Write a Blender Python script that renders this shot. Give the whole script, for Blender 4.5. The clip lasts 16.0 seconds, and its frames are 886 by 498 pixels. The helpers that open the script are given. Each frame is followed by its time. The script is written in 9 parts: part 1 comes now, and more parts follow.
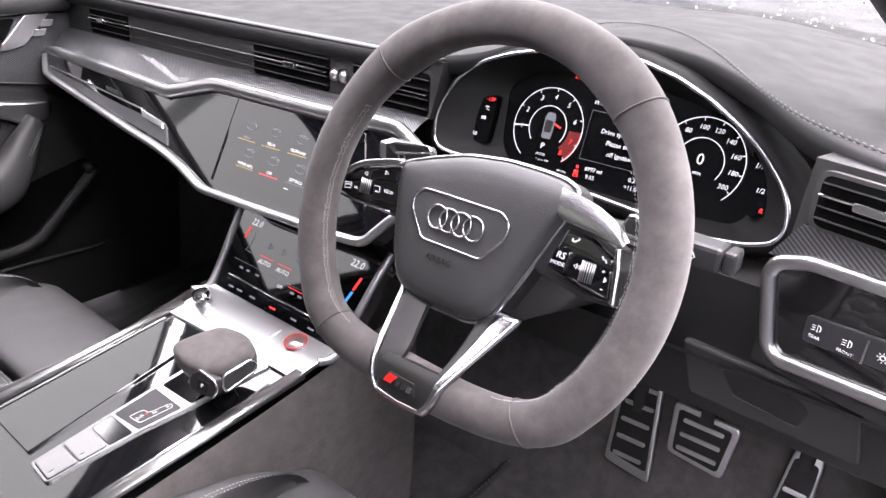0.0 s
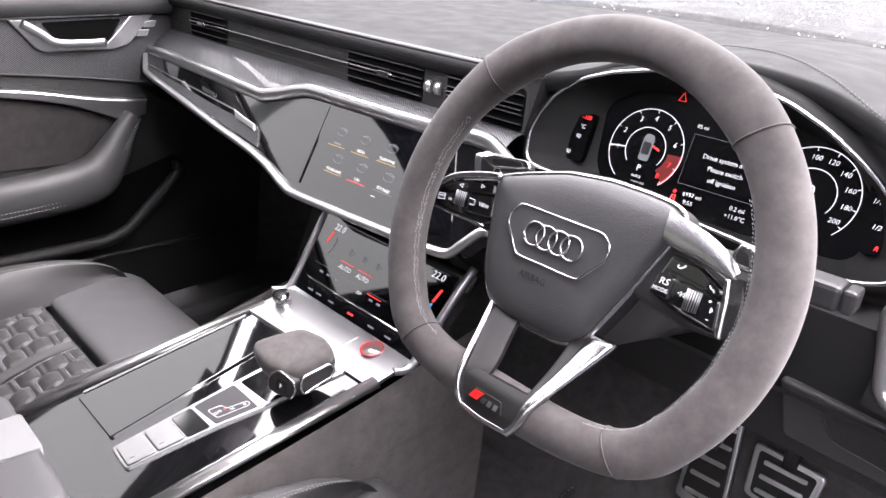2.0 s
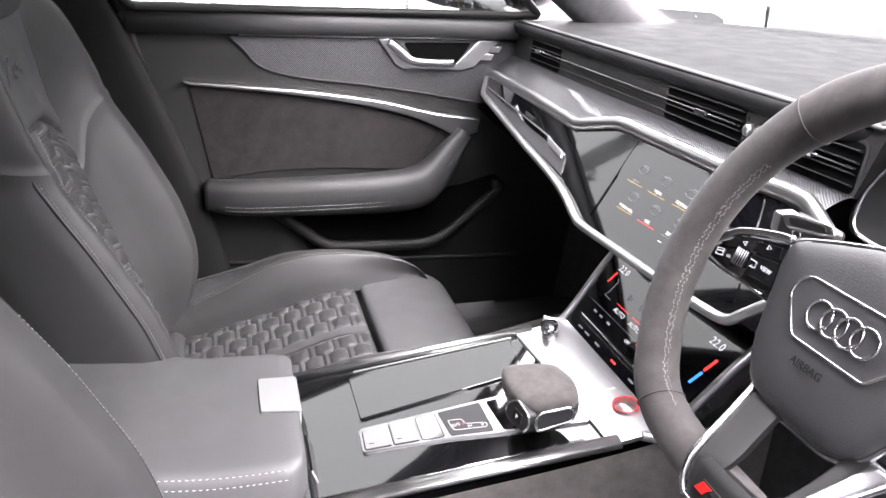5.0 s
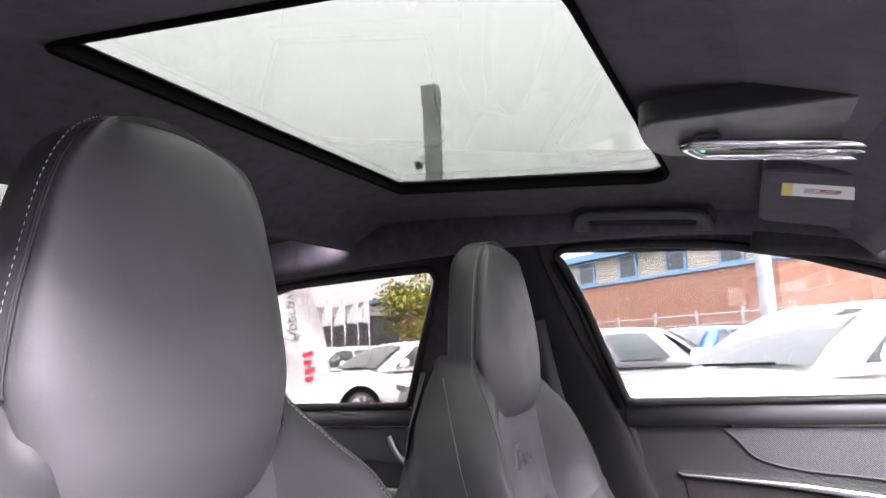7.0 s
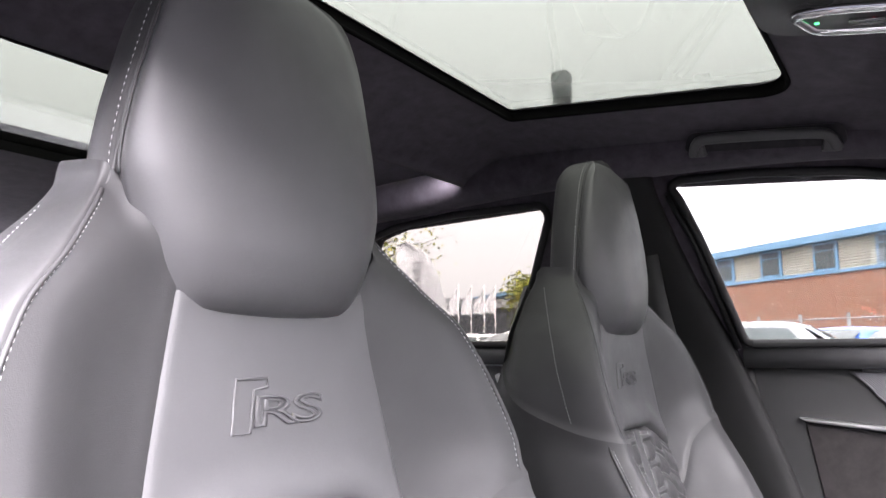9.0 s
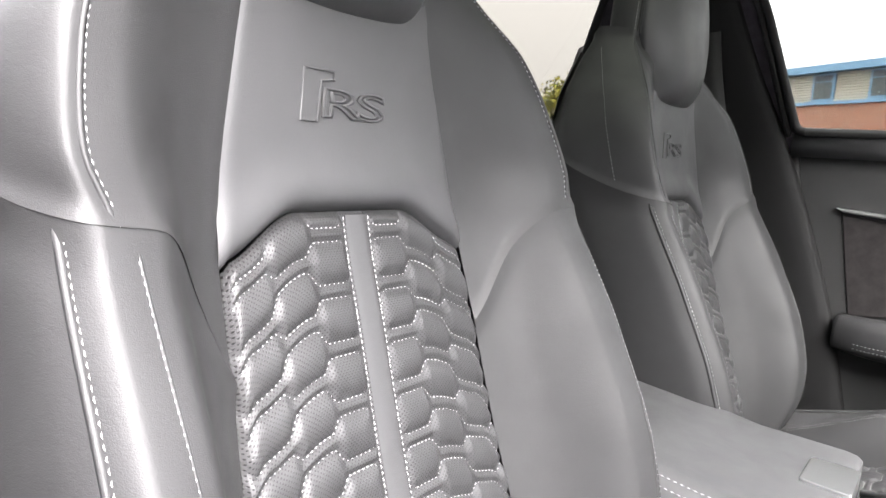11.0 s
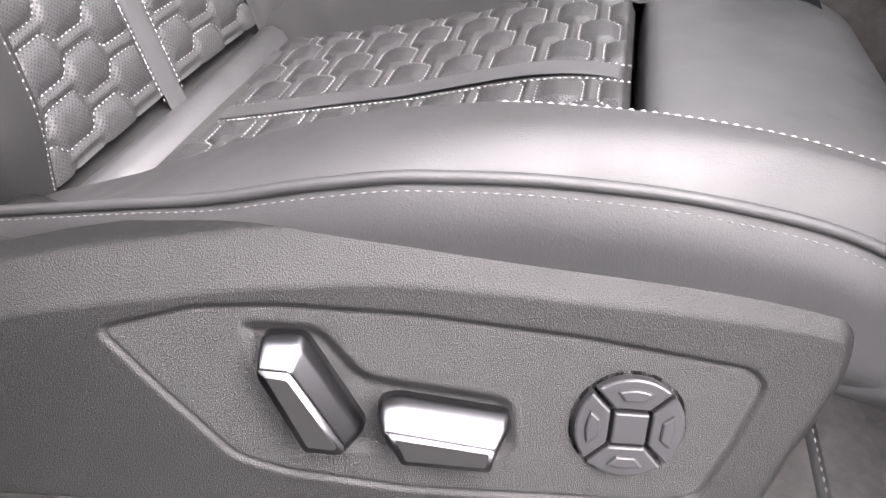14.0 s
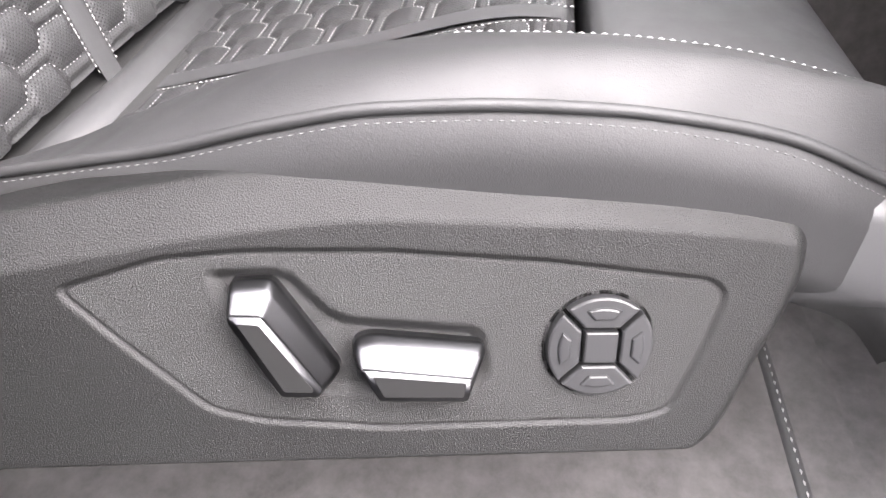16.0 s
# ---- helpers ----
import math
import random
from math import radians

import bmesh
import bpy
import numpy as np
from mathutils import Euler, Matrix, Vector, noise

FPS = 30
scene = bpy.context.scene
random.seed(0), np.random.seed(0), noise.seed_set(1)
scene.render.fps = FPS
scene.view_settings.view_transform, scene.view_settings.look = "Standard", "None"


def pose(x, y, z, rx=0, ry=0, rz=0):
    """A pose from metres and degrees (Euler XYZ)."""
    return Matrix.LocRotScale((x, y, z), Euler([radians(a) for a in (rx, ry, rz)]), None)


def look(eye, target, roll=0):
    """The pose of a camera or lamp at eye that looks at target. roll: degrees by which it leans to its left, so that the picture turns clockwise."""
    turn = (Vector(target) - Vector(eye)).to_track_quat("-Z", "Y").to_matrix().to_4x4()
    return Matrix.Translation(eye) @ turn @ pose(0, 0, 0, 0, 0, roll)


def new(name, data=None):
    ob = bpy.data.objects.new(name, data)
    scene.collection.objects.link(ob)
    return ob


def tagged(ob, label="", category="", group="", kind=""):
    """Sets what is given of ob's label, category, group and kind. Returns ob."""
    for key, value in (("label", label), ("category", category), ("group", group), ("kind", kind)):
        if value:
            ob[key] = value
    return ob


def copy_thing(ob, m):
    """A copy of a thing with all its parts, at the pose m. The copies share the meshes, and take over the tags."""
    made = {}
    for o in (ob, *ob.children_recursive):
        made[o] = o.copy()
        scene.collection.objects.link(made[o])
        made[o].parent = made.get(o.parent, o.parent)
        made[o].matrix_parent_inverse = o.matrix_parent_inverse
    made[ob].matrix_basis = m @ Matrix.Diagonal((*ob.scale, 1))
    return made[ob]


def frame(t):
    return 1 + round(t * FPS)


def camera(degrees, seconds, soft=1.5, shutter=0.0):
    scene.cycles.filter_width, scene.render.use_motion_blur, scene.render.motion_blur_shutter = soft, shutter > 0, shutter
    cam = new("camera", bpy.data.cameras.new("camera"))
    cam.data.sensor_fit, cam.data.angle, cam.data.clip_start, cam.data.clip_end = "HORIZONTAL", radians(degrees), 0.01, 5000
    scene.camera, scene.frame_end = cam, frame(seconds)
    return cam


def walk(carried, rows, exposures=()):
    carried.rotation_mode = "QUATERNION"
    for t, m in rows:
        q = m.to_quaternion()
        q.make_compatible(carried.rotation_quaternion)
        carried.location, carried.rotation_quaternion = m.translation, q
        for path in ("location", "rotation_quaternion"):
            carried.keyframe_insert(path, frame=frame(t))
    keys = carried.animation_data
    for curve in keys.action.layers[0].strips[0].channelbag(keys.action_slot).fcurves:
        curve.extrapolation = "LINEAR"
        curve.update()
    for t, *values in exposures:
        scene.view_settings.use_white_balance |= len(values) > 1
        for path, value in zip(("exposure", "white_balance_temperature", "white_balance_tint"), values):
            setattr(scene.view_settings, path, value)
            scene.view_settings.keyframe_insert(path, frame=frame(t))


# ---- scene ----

cam = camera(63.1, 16.0)
PATH = [
    (0, (0.746, 0.135, 1.246), (-0.398, 1.537, 0.395), 2.0),
    (0.5, (0.739, 0.131, 1.246), (-0.427, 1.521, 0.404), 2.3),
    (1, (0.733, 0.128, 1.247), (-0.464, 1.497, 0.413), 2.6),
    (1.5, (0.726, 0.125, 1.245), (-0.506, 1.467, 0.42), 3.2),
    (2, (0.718, 0.12, 1.24), (-0.559, 1.423, 0.42), 3.6),
    (2.5, (0.711, 0.116, 1.236), (-0.618, 1.366, 0.416), 4.0),
    (3, (0.711, 0.119, 1.234), (-0.679, 1.299, 0.41), 4.3),
    (5.3, (0.729, 0.21, 1.219), (-1.096, 0.574, 0.487), 2.8),
    (5.5, (0.734, 0.213, 1.215), (-1.13, 0.435, 0.526), 2.4),
    (6, (0.743, 0.208, 1.217), (-1.193, -0.005, 0.764), 1.0),
    (6.5, (0.761, 0.242, 1.218), (-1.151, -0.34, 1.16), -1.2),
    (7, (0.77, 0.296, 1.208), (-1.046, -0.491, 1.494), -2.6),
    (7.5, (0.772, 0.329, 1.179), (-0.961, -0.582, 1.589), -2.8),
    (8, (0.753, 0.343, 1.137), (-0.929, -0.651, 1.563), -2.1),
    (10.3, (0.757, 0.301, 1.043), (-0.865, -0.867, 0.981), 3.6),
    (10.5, (0.76, 0.303, 1.036), (-0.86, -0.863, 0.916), 3.9),
    (11, (0.768, 0.31, 1.009), (-0.845, -0.842, 0.744), 4.1),
    (11.5, (0.774, 0.317, 0.985), (-0.834, -0.79, 0.549), 4.2),
    (12, (0.783, 0.323, 0.952), (-0.815, -0.704, 0.327), 4.0),
    (12.5, (0.804, 0.36, 0.903), (-0.747, -0.597, 0.079), 2.1),
    (13, (0.806, 0.371, 0.885), (-0.698, -0.355, -0.216), 2.6),
    (13.5, (0.828, 0.376, 0.827), (-0.713, -0.105, -0.354), 3.3),
    (14, (0.837, 0.384, 0.804), (-0.709, 0.072, -0.426), 2.4),
    (14.5, (0.845, 0.382, 0.793), (-0.7, 0.157, -0.457), 1.8),
    (15, (0.848, 0.38, 0.789), (-0.694, 0.192, -0.471), 1.5),
    (15.5, (0.849, 0.379, 0.789), (-0.69, 0.205, -0.477), 1.5),
    (16, (0.85, 0.38, 0.789), (-0.685, 0.213, -0.483), 1.4),
]
EXPOSURES = [(0, 2.95, 6400, 24), (3.2, 2.95, 6400, 22), (5.3, 3.28, 6400, 20), (6.0, 3.70, 6400, 18), (6.5, 3.88, 6300, 20), (7.0, 3.90, 6200, 27), (8.2, 3.85, 6200, 27), (10.3, 3.52, 6450, 15), (11.5, 3.38, 6450, 15), (12.5, 3.25, 6500, 16), (14.0, 3.0, 6500, 18), (16.0, 3.0, 6500, 18)]
walk(cam, [(t, look(eye, target, roll)) for t, eye, target, roll in PATH], EXPOSURES)

# ---- light: a bright overcast day, brightest above the open driver's door ----
SUN_DIR = Vector((0.36, 0.48, 0.80)).normalized()
world = bpy.data.worlds.new("overcast_sky")
scene.world = world
world.use_nodes = True
wn, wl = world.node_tree.nodes, world.node_tree.links
sky = wn.new("ShaderNodeTexSky")
sky.sky_type, sky.sun_disc = "NISHITA", False
sky.sun_elevation = math.asin(SUN_DIR.z)
sky.sun_rotation = math.atan2(SUN_DIR.x, SUN_DIR.y)
sky.air_density, sky.dust_density, sky.ozone_density = 1.0, 6.0, 1.0
grey = wn.new("ShaderNodeHueSaturation")
grey.inputs["Saturation"].default_value = 0.12
grey.inputs["Value"].default_value = 1.0
wl.new(sky.outputs["Color"], grey.inputs["Color"])
cloud = wn.new("ShaderNodeMix")
cloud.data_type = "RGBA"
cloud.inputs["Factor"].default_value = 0.8
# an overcast sky: three times as bright overhead as at the horizon
where, up_part = wn.new("ShaderNodeTexCoord"), wn.new("ShaderNodeSeparateXYZ")
wl.new(where.outputs["Generated"], up_part.inputs["Vector"])
height = wn.new("ShaderNodeMapRange")
height.inputs["To Min"].default_value, height.inputs["To Max"].default_value = 9.0, 26.0
wl.new(up_part.outputs["Z"], height.inputs["Value"])
wl.new(height.outputs["Result"], cloud.inputs["B"])
wl.new(grey.outputs["Color"], cloud.inputs["A"])
wl.new(cloud.outputs["Result"], wn["Background"].inputs["Color"])
wn["Background"].inputs["Strength"].default_value = 0.15
sun_data = bpy.data.lights.new("sun", "SUN")
sun_data.energy, sun_data.angle, sun_data.color = 5.0, radians(60), (1.0, 0.97, 0.93)
sun = new("sun", sun_data)
sun.matrix_world = look(SUN_DIR * 30, (0, 0, 0))


# ---- materials ----
def material(name, colour, rough=0.5, metal=0.0, coat=0.0, sheen=0.0, spec=0.5, emit=None, emit_power=1.0, transmission=0.0, ior=1.45, alpha=1.0):
    m = bpy.data.materials.new(name)
    m.use_nodes = True
    b = m.node_tree.nodes["Principled BSDF"]
    b.inputs["Base Color"].default_value = (*colour, 1)
    b.inputs["Roughness"].default_value = rough
    b.inputs["Metallic"].default_value = metal
    b.inputs["Coat Weight"].default_value = coat
    b.inputs["Coat Roughness"].default_value = 0.03
    b.inputs["Sheen Weight"].default_value = sheen
    b.inputs["Specular IOR Level"].default_value = spec
    b.inputs["Transmission Weight"].default_value = transmission
    b.inputs["IOR"].default_value = ior
    b.inputs["Alpha"].default_value = alpha
    if emit:
        b.inputs["Emission Color"].default_value = (*emit, 1)
        b.inputs["Emission Strength"].default_value = emit_power
    return m


def tex(m, kind, scale, detail=2.0, coords="Object", stretch=None, **extra):
    """A texture node with object coordinates at real scale."""
    n, l = m.node_tree.nodes, m.node_tree.links
    c = n.new("ShaderNodeTexCoord")
    t = n.new(kind)
    if stretch:
        mp = n.new("ShaderNodeMapping")
        mp.inputs["Scale"].default_value = stretch
        l.new(c.outputs[coords], mp.inputs["Vector"])
        l.new(mp.outputs["Vector"], t.inputs["Vector"])
    else:
        l.new(c.outputs[coords], t.inputs["Vector"])
    t.inputs["Scale"].default_value = scale
    if "Detail" in t.inputs:
        t.inputs["Detail"].default_value = detail
    for k, v in extra.items():
        t.inputs[k].default_value = v
    return t


def bump(m, t, socket, strength, distance, invert=False):
    n, l = m.node_tree.nodes, m.node_tree.links
    b = n["Principled BSDF"]
    bp = n.new("ShaderNodeBump")
    bp.inputs["Strength"].default_value, bp.inputs["Distance"].default_value = strength, distance
    bp.invert = invert
    l.new(t.outputs[socket], bp.inputs["Height"])
    if b.inputs["Normal"].links:
        l.new(b.inputs["Normal"].links[0].from_socket, bp.inputs["Normal"])
    l.new(bp.outputs["Normal"], b.inputs["Normal"])


def ramp(m, t, socket, stops, target="Base Color"):
    n, l = m.node_tree.nodes, m.node_tree.links
    r = n.new("ShaderNodeValToRGB")
    e = r.color_ramp.elements
    while len(e) < len(stops):
        e.new(0.5)
    for el, (p, c) in zip(e, stops):
        el.position = p
        el.color = (*c, 1) if isinstance(c, tuple) else (c, c, c, 1)
    l.new(t.outputs[socket], r.inputs["Fac"])
    if target:
        l.new(r.outputs["Color"], n["Principled BSDF"].inputs[target])
    return r


def leather(name, c, rough=0.42, grain=1300, depth=0.00018):
    m = material(name, (c, c, c * 1.03), rough, spec=0.52)
    a = tex(m, "ShaderNodeTexNoise", 9, 3)
    ramp(m, a, "Fac", [(0.3, (c * 0.9, c * 0.9, c * 0.93)), (0.7, (c * 1.1, c * 1.1, c * 1.13))])
    r = tex(m, "ShaderNodeTexNoise", 25, 4)
    ramp(m, r, "Fac", [(0.3, rough - 0.05), (0.7, rough + 0.07)], "Roughness")
    w = tex(m, "ShaderNodeTexNoise", 60, 3)
    bump(m, w, "Fac", 0.12, 0.0006)
    crease = tex(m, "ShaderNodeTexNoise", 240, 4, stretch=(1, 0.45, 1), Distortion=1.2)
    bump(m, crease, "Fac", 0.22, 0.0005)
    v = tex(m, "ShaderNodeTexVoronoi", grain)
    bump(m, v, "Distance", 0.35, depth)
    return m


# one black leather twice: shade painted into the sides, light into fronts and tops
LEATHER_SHADED = leather("black_leather_shaded", 0.020, 0.57)
LEATHER_SOFT_LIT = leather("smooth_black_leather_lit", 0.046, 0.50, 1700, 0.0001)
AIRBAG = leather("grained_airbag_cover", 0.036, 0.45, 800, 0.0005)
DASH_LEATHER = leather("dash_leather", 0.013, 0.66, 1500, 0.00015)
DASH_LEATHER.node_tree.nodes["Principled BSDF"].inputs["Specular IOR Level"].default_value = 0.15


def perforated():
    m = leather("perforated_leather", 0.034, 0.46, 1500, 0.0001)
    n, l = m.node_tree.nodes, m.node_tree.links
    c = n.new("ShaderNodeUVMap")
    mp = n.new("ShaderNodeMapping")
    mp.inputs["Rotation"].default_value = (0, 0, radians(45))
    mp.inputs["Scale"].default_value = (400, 400, 1)
    l.new(c.outputs["UV"], mp.inputs["Vector"])
    v = n.new("ShaderNodeTexVoronoi")
    v.voronoi_dimensions = "2D"
    v.inputs["Scale"].default_value, v.inputs["Randomness"].default_value = 1.0, 0.0
    l.new(mp.outputs["Vector"], v.inputs["Vector"])
    r = n.new("ShaderNodeValToRGB")
    r.color_ramp.elements[0].position, r.color_ramp.elements[1].position = 0.20, 0.30
    r.color_ramp.elements[0].color = (0.05, 0.05, 0.05, 1)
    l.new(v.outputs["Distance"], r.inputs["Fac"])
    b = n["Principled BSDF"]
    mix = n.new("ShaderNodeMix")
    mix.data_type, mix.blend_type = "RGBA", "MULTIPLY"
    mix.inputs["Factor"].default_value = 1.0
    l.new(b.inputs["Base Color"].links[0].from_socket, mix.inputs["A"])
    l.new(r.outputs["Color"], mix.inputs["B"])
    l.new(mix.outputs["Result"], b.inputs["Base Color"])
    bp = n.new("ShaderNodeBump")
    bp.inputs["Strength"].default_value, bp.inputs["Distance"].default_value = 0.6, 0.0005
    l.new(r.outputs["Color"], bp.inputs["Height"])
    l.new(b.inputs["Normal"].links[0].from_socket, bp.inputs["Normal"])
    l.new(bp.outputs["Normal"], b.inputs["Normal"])
    return m


PERFORATED = perforated()
PERFORATED.node_tree.nodes["Principled BSDF"].inputs["Specular IOR Level"].default_value = 0.5


def suede(name, c, sheen=0.35):
    m = material(name, c, 0.9, sheen=sheen, spec=0.2)
    m.node_tree.nodes["Principled BSDF"].inputs["Sheen Roughness"].default_value = 0.5
    a = tex(m, "ShaderNodeTexNoise", 38, 6, Roughness=0.7)
    ramp(m, a, "Fac", [(0.3, tuple(v * 0.68 for v in c)), (0.7, tuple(v * 1.28 for v in c))])
    f = tex(m, "ShaderNodeTexNoise", 1800, 2)
    bump(m, f, "Fac", 0.5, 0.0003)
    return m


SUEDE = suede("grey_suede_wheel", (0.052, 0.048, 0.047), 0.10)
SUEDE_DARK = suede("dark_suede_trim", (0.085, 0.078, 0.075), 0.25)
SUEDE_DOOR = suede("dark_suede_door_insert", (0.018, 0.016, 0.016), 0.08)
PILLAR_CLOTH = suede("dark_pillar_cloth", (0.030, 0.029, 0.031), 0.1)
HEADLINER = suede("black_headliner_cloth", (0.055, 0.048, 0.058), 0.1)
CARPET = suede("dark_grey_carpet", (0.075, 0.072, 0.072), 0.25)


def grained(name, c, rough=0.5, scale=700, depth=0.0004):
    m = material(name, (c, c, c), rough)
    v = tex(m, "ShaderNodeTexVoronoi", scale, Randomness=1.0)
    bump(m, v, "Distance", 0.8, depth)
    a = tex(m, "ShaderNodeTexNoise", 14, 3)
    ramp(m, a, "Fac", [(0.3, rough - 0.05), (0.7, rough + 0.08)], "Roughness")
    return m


PLASTIC = grained("grained_black_plastic", 0.009, 0.38, 1450, 0.00026)
PLASTIC.node_tree.nodes["Principled BSDF"].inputs["Specular IOR Level"].default_value = 0.30
PLASTIC_FINE = grained("fine_black_plastic", 0.010, 0.38, 1800, 0.0004)
PILLAR_PLASTIC = grained("dull_pillar_plastic", 0.010, 0.6, 1800, 0.0002)
PILLAR_PLASTIC.node_tree.nodes["Principled BSDF"].inputs["Specular IOR Level"].default_value = 0.2
HOOD_PLASTIC = grained("dull_hood_plastic", 0.006, 0.6, 1500, 0.0002)
HOOD_PLASTIC.node_tree.nodes["Principled BSDF"].inputs["Specular IOR Level"].default_value = 0.14
PLASTIC_GREY = grained("soft_grey_plastic", 0.060, 0.5, 1200, 0.0002)
PLASTIC_DARK = grained("dark_soft_plastic", 0.028, 0.55, 1100, 0.0002)
BUTTON = material("satin_black_button", (0.018, 0.018, 0.019), 0.38)
GLOSS = material("gloss_black_panel", (0.004, 0.004, 0.0045), 0.05, coat=1.0)
SCREEN = material("black_screen_glass", (0.003, 0.003, 0.004), 0.04, coat=1.0)
for m in (GLOSS, SCREEN):
    m.node_tree.nodes["Principled BSDF"].inputs["Coat IOR"].default_value = 1.75
DULL_GLASS = material("antiglare_display_glass", (0.002, 0.002, 0.0025), 0.22, spec=0.15)
INLAY = material("dark_satin_inlay", (0.010, 0.010, 0.010), 0.5, spec=0.3)
# near-black for trim and joints, and for shade painted over vents and pockets
VOID = material("near_black_trim_and_shade", (0.003, 0.003, 0.003), 0.9, spec=0.05)
RUBBER = material("black_rubber_seal", (0.008, 0.008, 0.008), 0.6)


def brushed(name, c, rough=0.28):
    m = material(name, (c, c, c * 1.01), rough, metal=1.0)
    a = tex(m, "ShaderNodeTexNoise", 700, 3, stretch=(1, 12, 1))
    ramp(m, a, "Fac", [(0.3, rough - 0.03), (0.7, rough + 0.04)], "Roughness")
    return m


ALUMINIUM = brushed("satin_aluminium", 0.52, 0.30)
ALUMINIUM_DARK = brushed("dark_satin_aluminium", 0.48, 0.32)
CHROME = material("polished_chrome", (0.62, 0.62, 0.63), 0.10, metal=1.0)
POLISHED = material("polished_aluminium", (0.46, 0.46, 0.47), 0.24, metal=1.0)
SWITCH_METAL = material("satin_switch_metal", (0.062, 0.062, 0.065), 0.32, metal=1.0)
STEEL = brushed("brushed_steel_pedal", 0.75, 0.36)


def twill():
    m = material("carbon_twill_inlay", (0.05, 0.05, 0.052), 0.32, metal=0.3, coat=0.25)
    w = tex(m, "ShaderNodeTexWave", 150, 0, stretch=(1.0, 1.0, 1.0))
    w.wave_type, w.bands_direction = "BANDS", "DIAGONAL"
    ramp(m, w, "Fac", [(0.3, (0.025, 0.025, 0.027)), (0.7, (0.085, 0.085, 0.088))])
    bump(m, w, "Fac", 0.5, 0.0006)
    return m


TWILL = twill()
THREAD = material("light_grey_thread", (0.34, 0.34, 0.34), 0.7)
THREAD_MID = material("mid_grey_thread", (0.12, 0.12, 0.12), 0.7)
THREAD_DARK = material("dark_grey_thread", (0.09, 0.09, 0.09), 0.7)
RED = material("red_plastic", (0.62, 0.015, 0.012), 0.35)
RED_LIT = material("lit_red_sign", (0.5, 0.01, 0.01), 0.4, emit=(1.0, 0.05, 0.04), emit_power=0.20)
WHITE_LIT = material("lit_white_sign", (0.3, 0.3, 0.3), 0.4, emit=(0.95, 0.97, 1.0), emit_power=0.13)
DIM_LIT = material("dim_lit_sign", (0.04, 0.04, 0.04), 0.4, emit=(0.8, 0.88, 1.0), emit_power=0.03)
RED_ZONE = material("dim_red_zone", (0.06, 0.003, 0.003), 0.4, emit=(1.0, 0.04, 0.03), emit_power=0.009)
BLUE_LIT = material("lit_blue_bar", (0.02, 0.1, 0.4), 0.4, emit=(0.05, 0.35, 0.9), emit_power=0.16)
GREEN_LIT = material("lit_green_lamp", (0.02, 0.4, 0.1), 0.4, emit=(0.05, 0.8, 0.2), emit_power=0.3)
GOLD_LIT = material("lit_gold_line", (0.1, 0.08, 0.02), 0.4, emit=(0.95, 0.62, 0.12), emit_power=0.11)
PRINT = material("white_print", (0.65, 0.65, 0.65), 0.5)
PAPER = material("white_paper_label", (0.75, 0.75, 0.72), 0.6)
YELLOW = material("yellow_label_strip", (0.75, 0.60, 0.15), 0.6)


def glazing(name, tint, rough=0.0):
    m = bpy.data.materials.new(name)
    m.use_nodes = True
    n, l = m.node_tree.nodes, m.node_tree.links
    n.clear()
    out, mix = n.new("ShaderNodeOutputMaterial"), n.new("ShaderNodeMixShader")
    tr, gl, fr = n.new("ShaderNodeBsdfTransparent"), n.new("ShaderNodeBsdfGlossy"), n.new("ShaderNodeLayerWeight")
    pw = n.new("ShaderNodeMath")
    pw.operation = "POWER"
    pw.inputs[1].default_value = 4.0
    sc = n.new("ShaderNodeMath")
    sc.operation = "MULTIPLY_ADD"
    sc.inputs[1].default_value, sc.inputs[2].default_value = 0.5, 0.03
    tr.inputs["Color"].default_value = (*tint, 1)
    gl.inputs["Roughness"].default_value = rough
    l.new(fr.outputs["Facing"], pw.inputs[0])
    l.new(pw.outputs["Value"], sc.inputs[0])
    l.new(sc.outputs["Value"], mix.inputs["Fac"])
    l.new(tr.outputs["BSDF"], mix.inputs[1])
    l.new(gl.outputs["BSDF"], mix.inputs[2])
    l.new(mix.outputs["Shader"], out.inputs["Surface"])
    return m


GLASS = glazing("clear_window_glass", (0.66, 0.67, 0.66))
SIDE_GLASS = glazing("green_tinted_side_glass", (0.350, 0.357, 0.347))
REAR_GLASS = glazing("tinted_rear_glass", (0.236, 0.232, 0.218))
ROOF_GLASS = glazing("tinted_roof_glass", (0.180, 0.189, 0.172))


# ---- mesh helpers: places are given in the world, meshes are kept relative to the thing they belong to ----
def origin(ob):
    p = Vector((0, 0, 0))
    while ob:
        p += ob.location
        ob = ob.parent
    return p


def thing(name, label, category, at=(0, 0, 0), group="", kind=""):
    ob = new(name)
    ob.location = at
    ob.empty_display_size = 0.05
    return tagged(ob, label, category, group, kind)


def link_mesh(name, me, mat, parent, label="", smooth=True):
    me.materials.append(mat)
    if smooth:
        me.polygons.foreach_set("use_smooth", [True] * len(me.polygons))
    ob = new(name, me)
    if parent:
        ob.parent = parent
    return tagged(ob, label)


def mesh(name, verts, faces, mat, parent=None, label="", smooth=True):
    o = origin(parent)
    me = bpy.data.meshes.new(name)
    me.from_pydata([(v[0] - o.x, v[1] - o.y, v[2] - o.z) for v in verts], [], faces)
    me.update()
    return link_mesh(name, me, mat, parent, label, smooth)


def part(name, bm, mat, parent=None, label="", smooth=False):
    o = origin(parent)
    bmesh.ops.translate(bm, verts=bm.verts, vec=-o)
    bmesh.ops.recalc_face_normals(bm, faces=bm.faces)
    me = bpy.data.meshes.new(name)
    bm.to_mesh(me)
    bm.free()
    ob = link_mesh(name, me, mat, parent, label, smooth)
    return ob


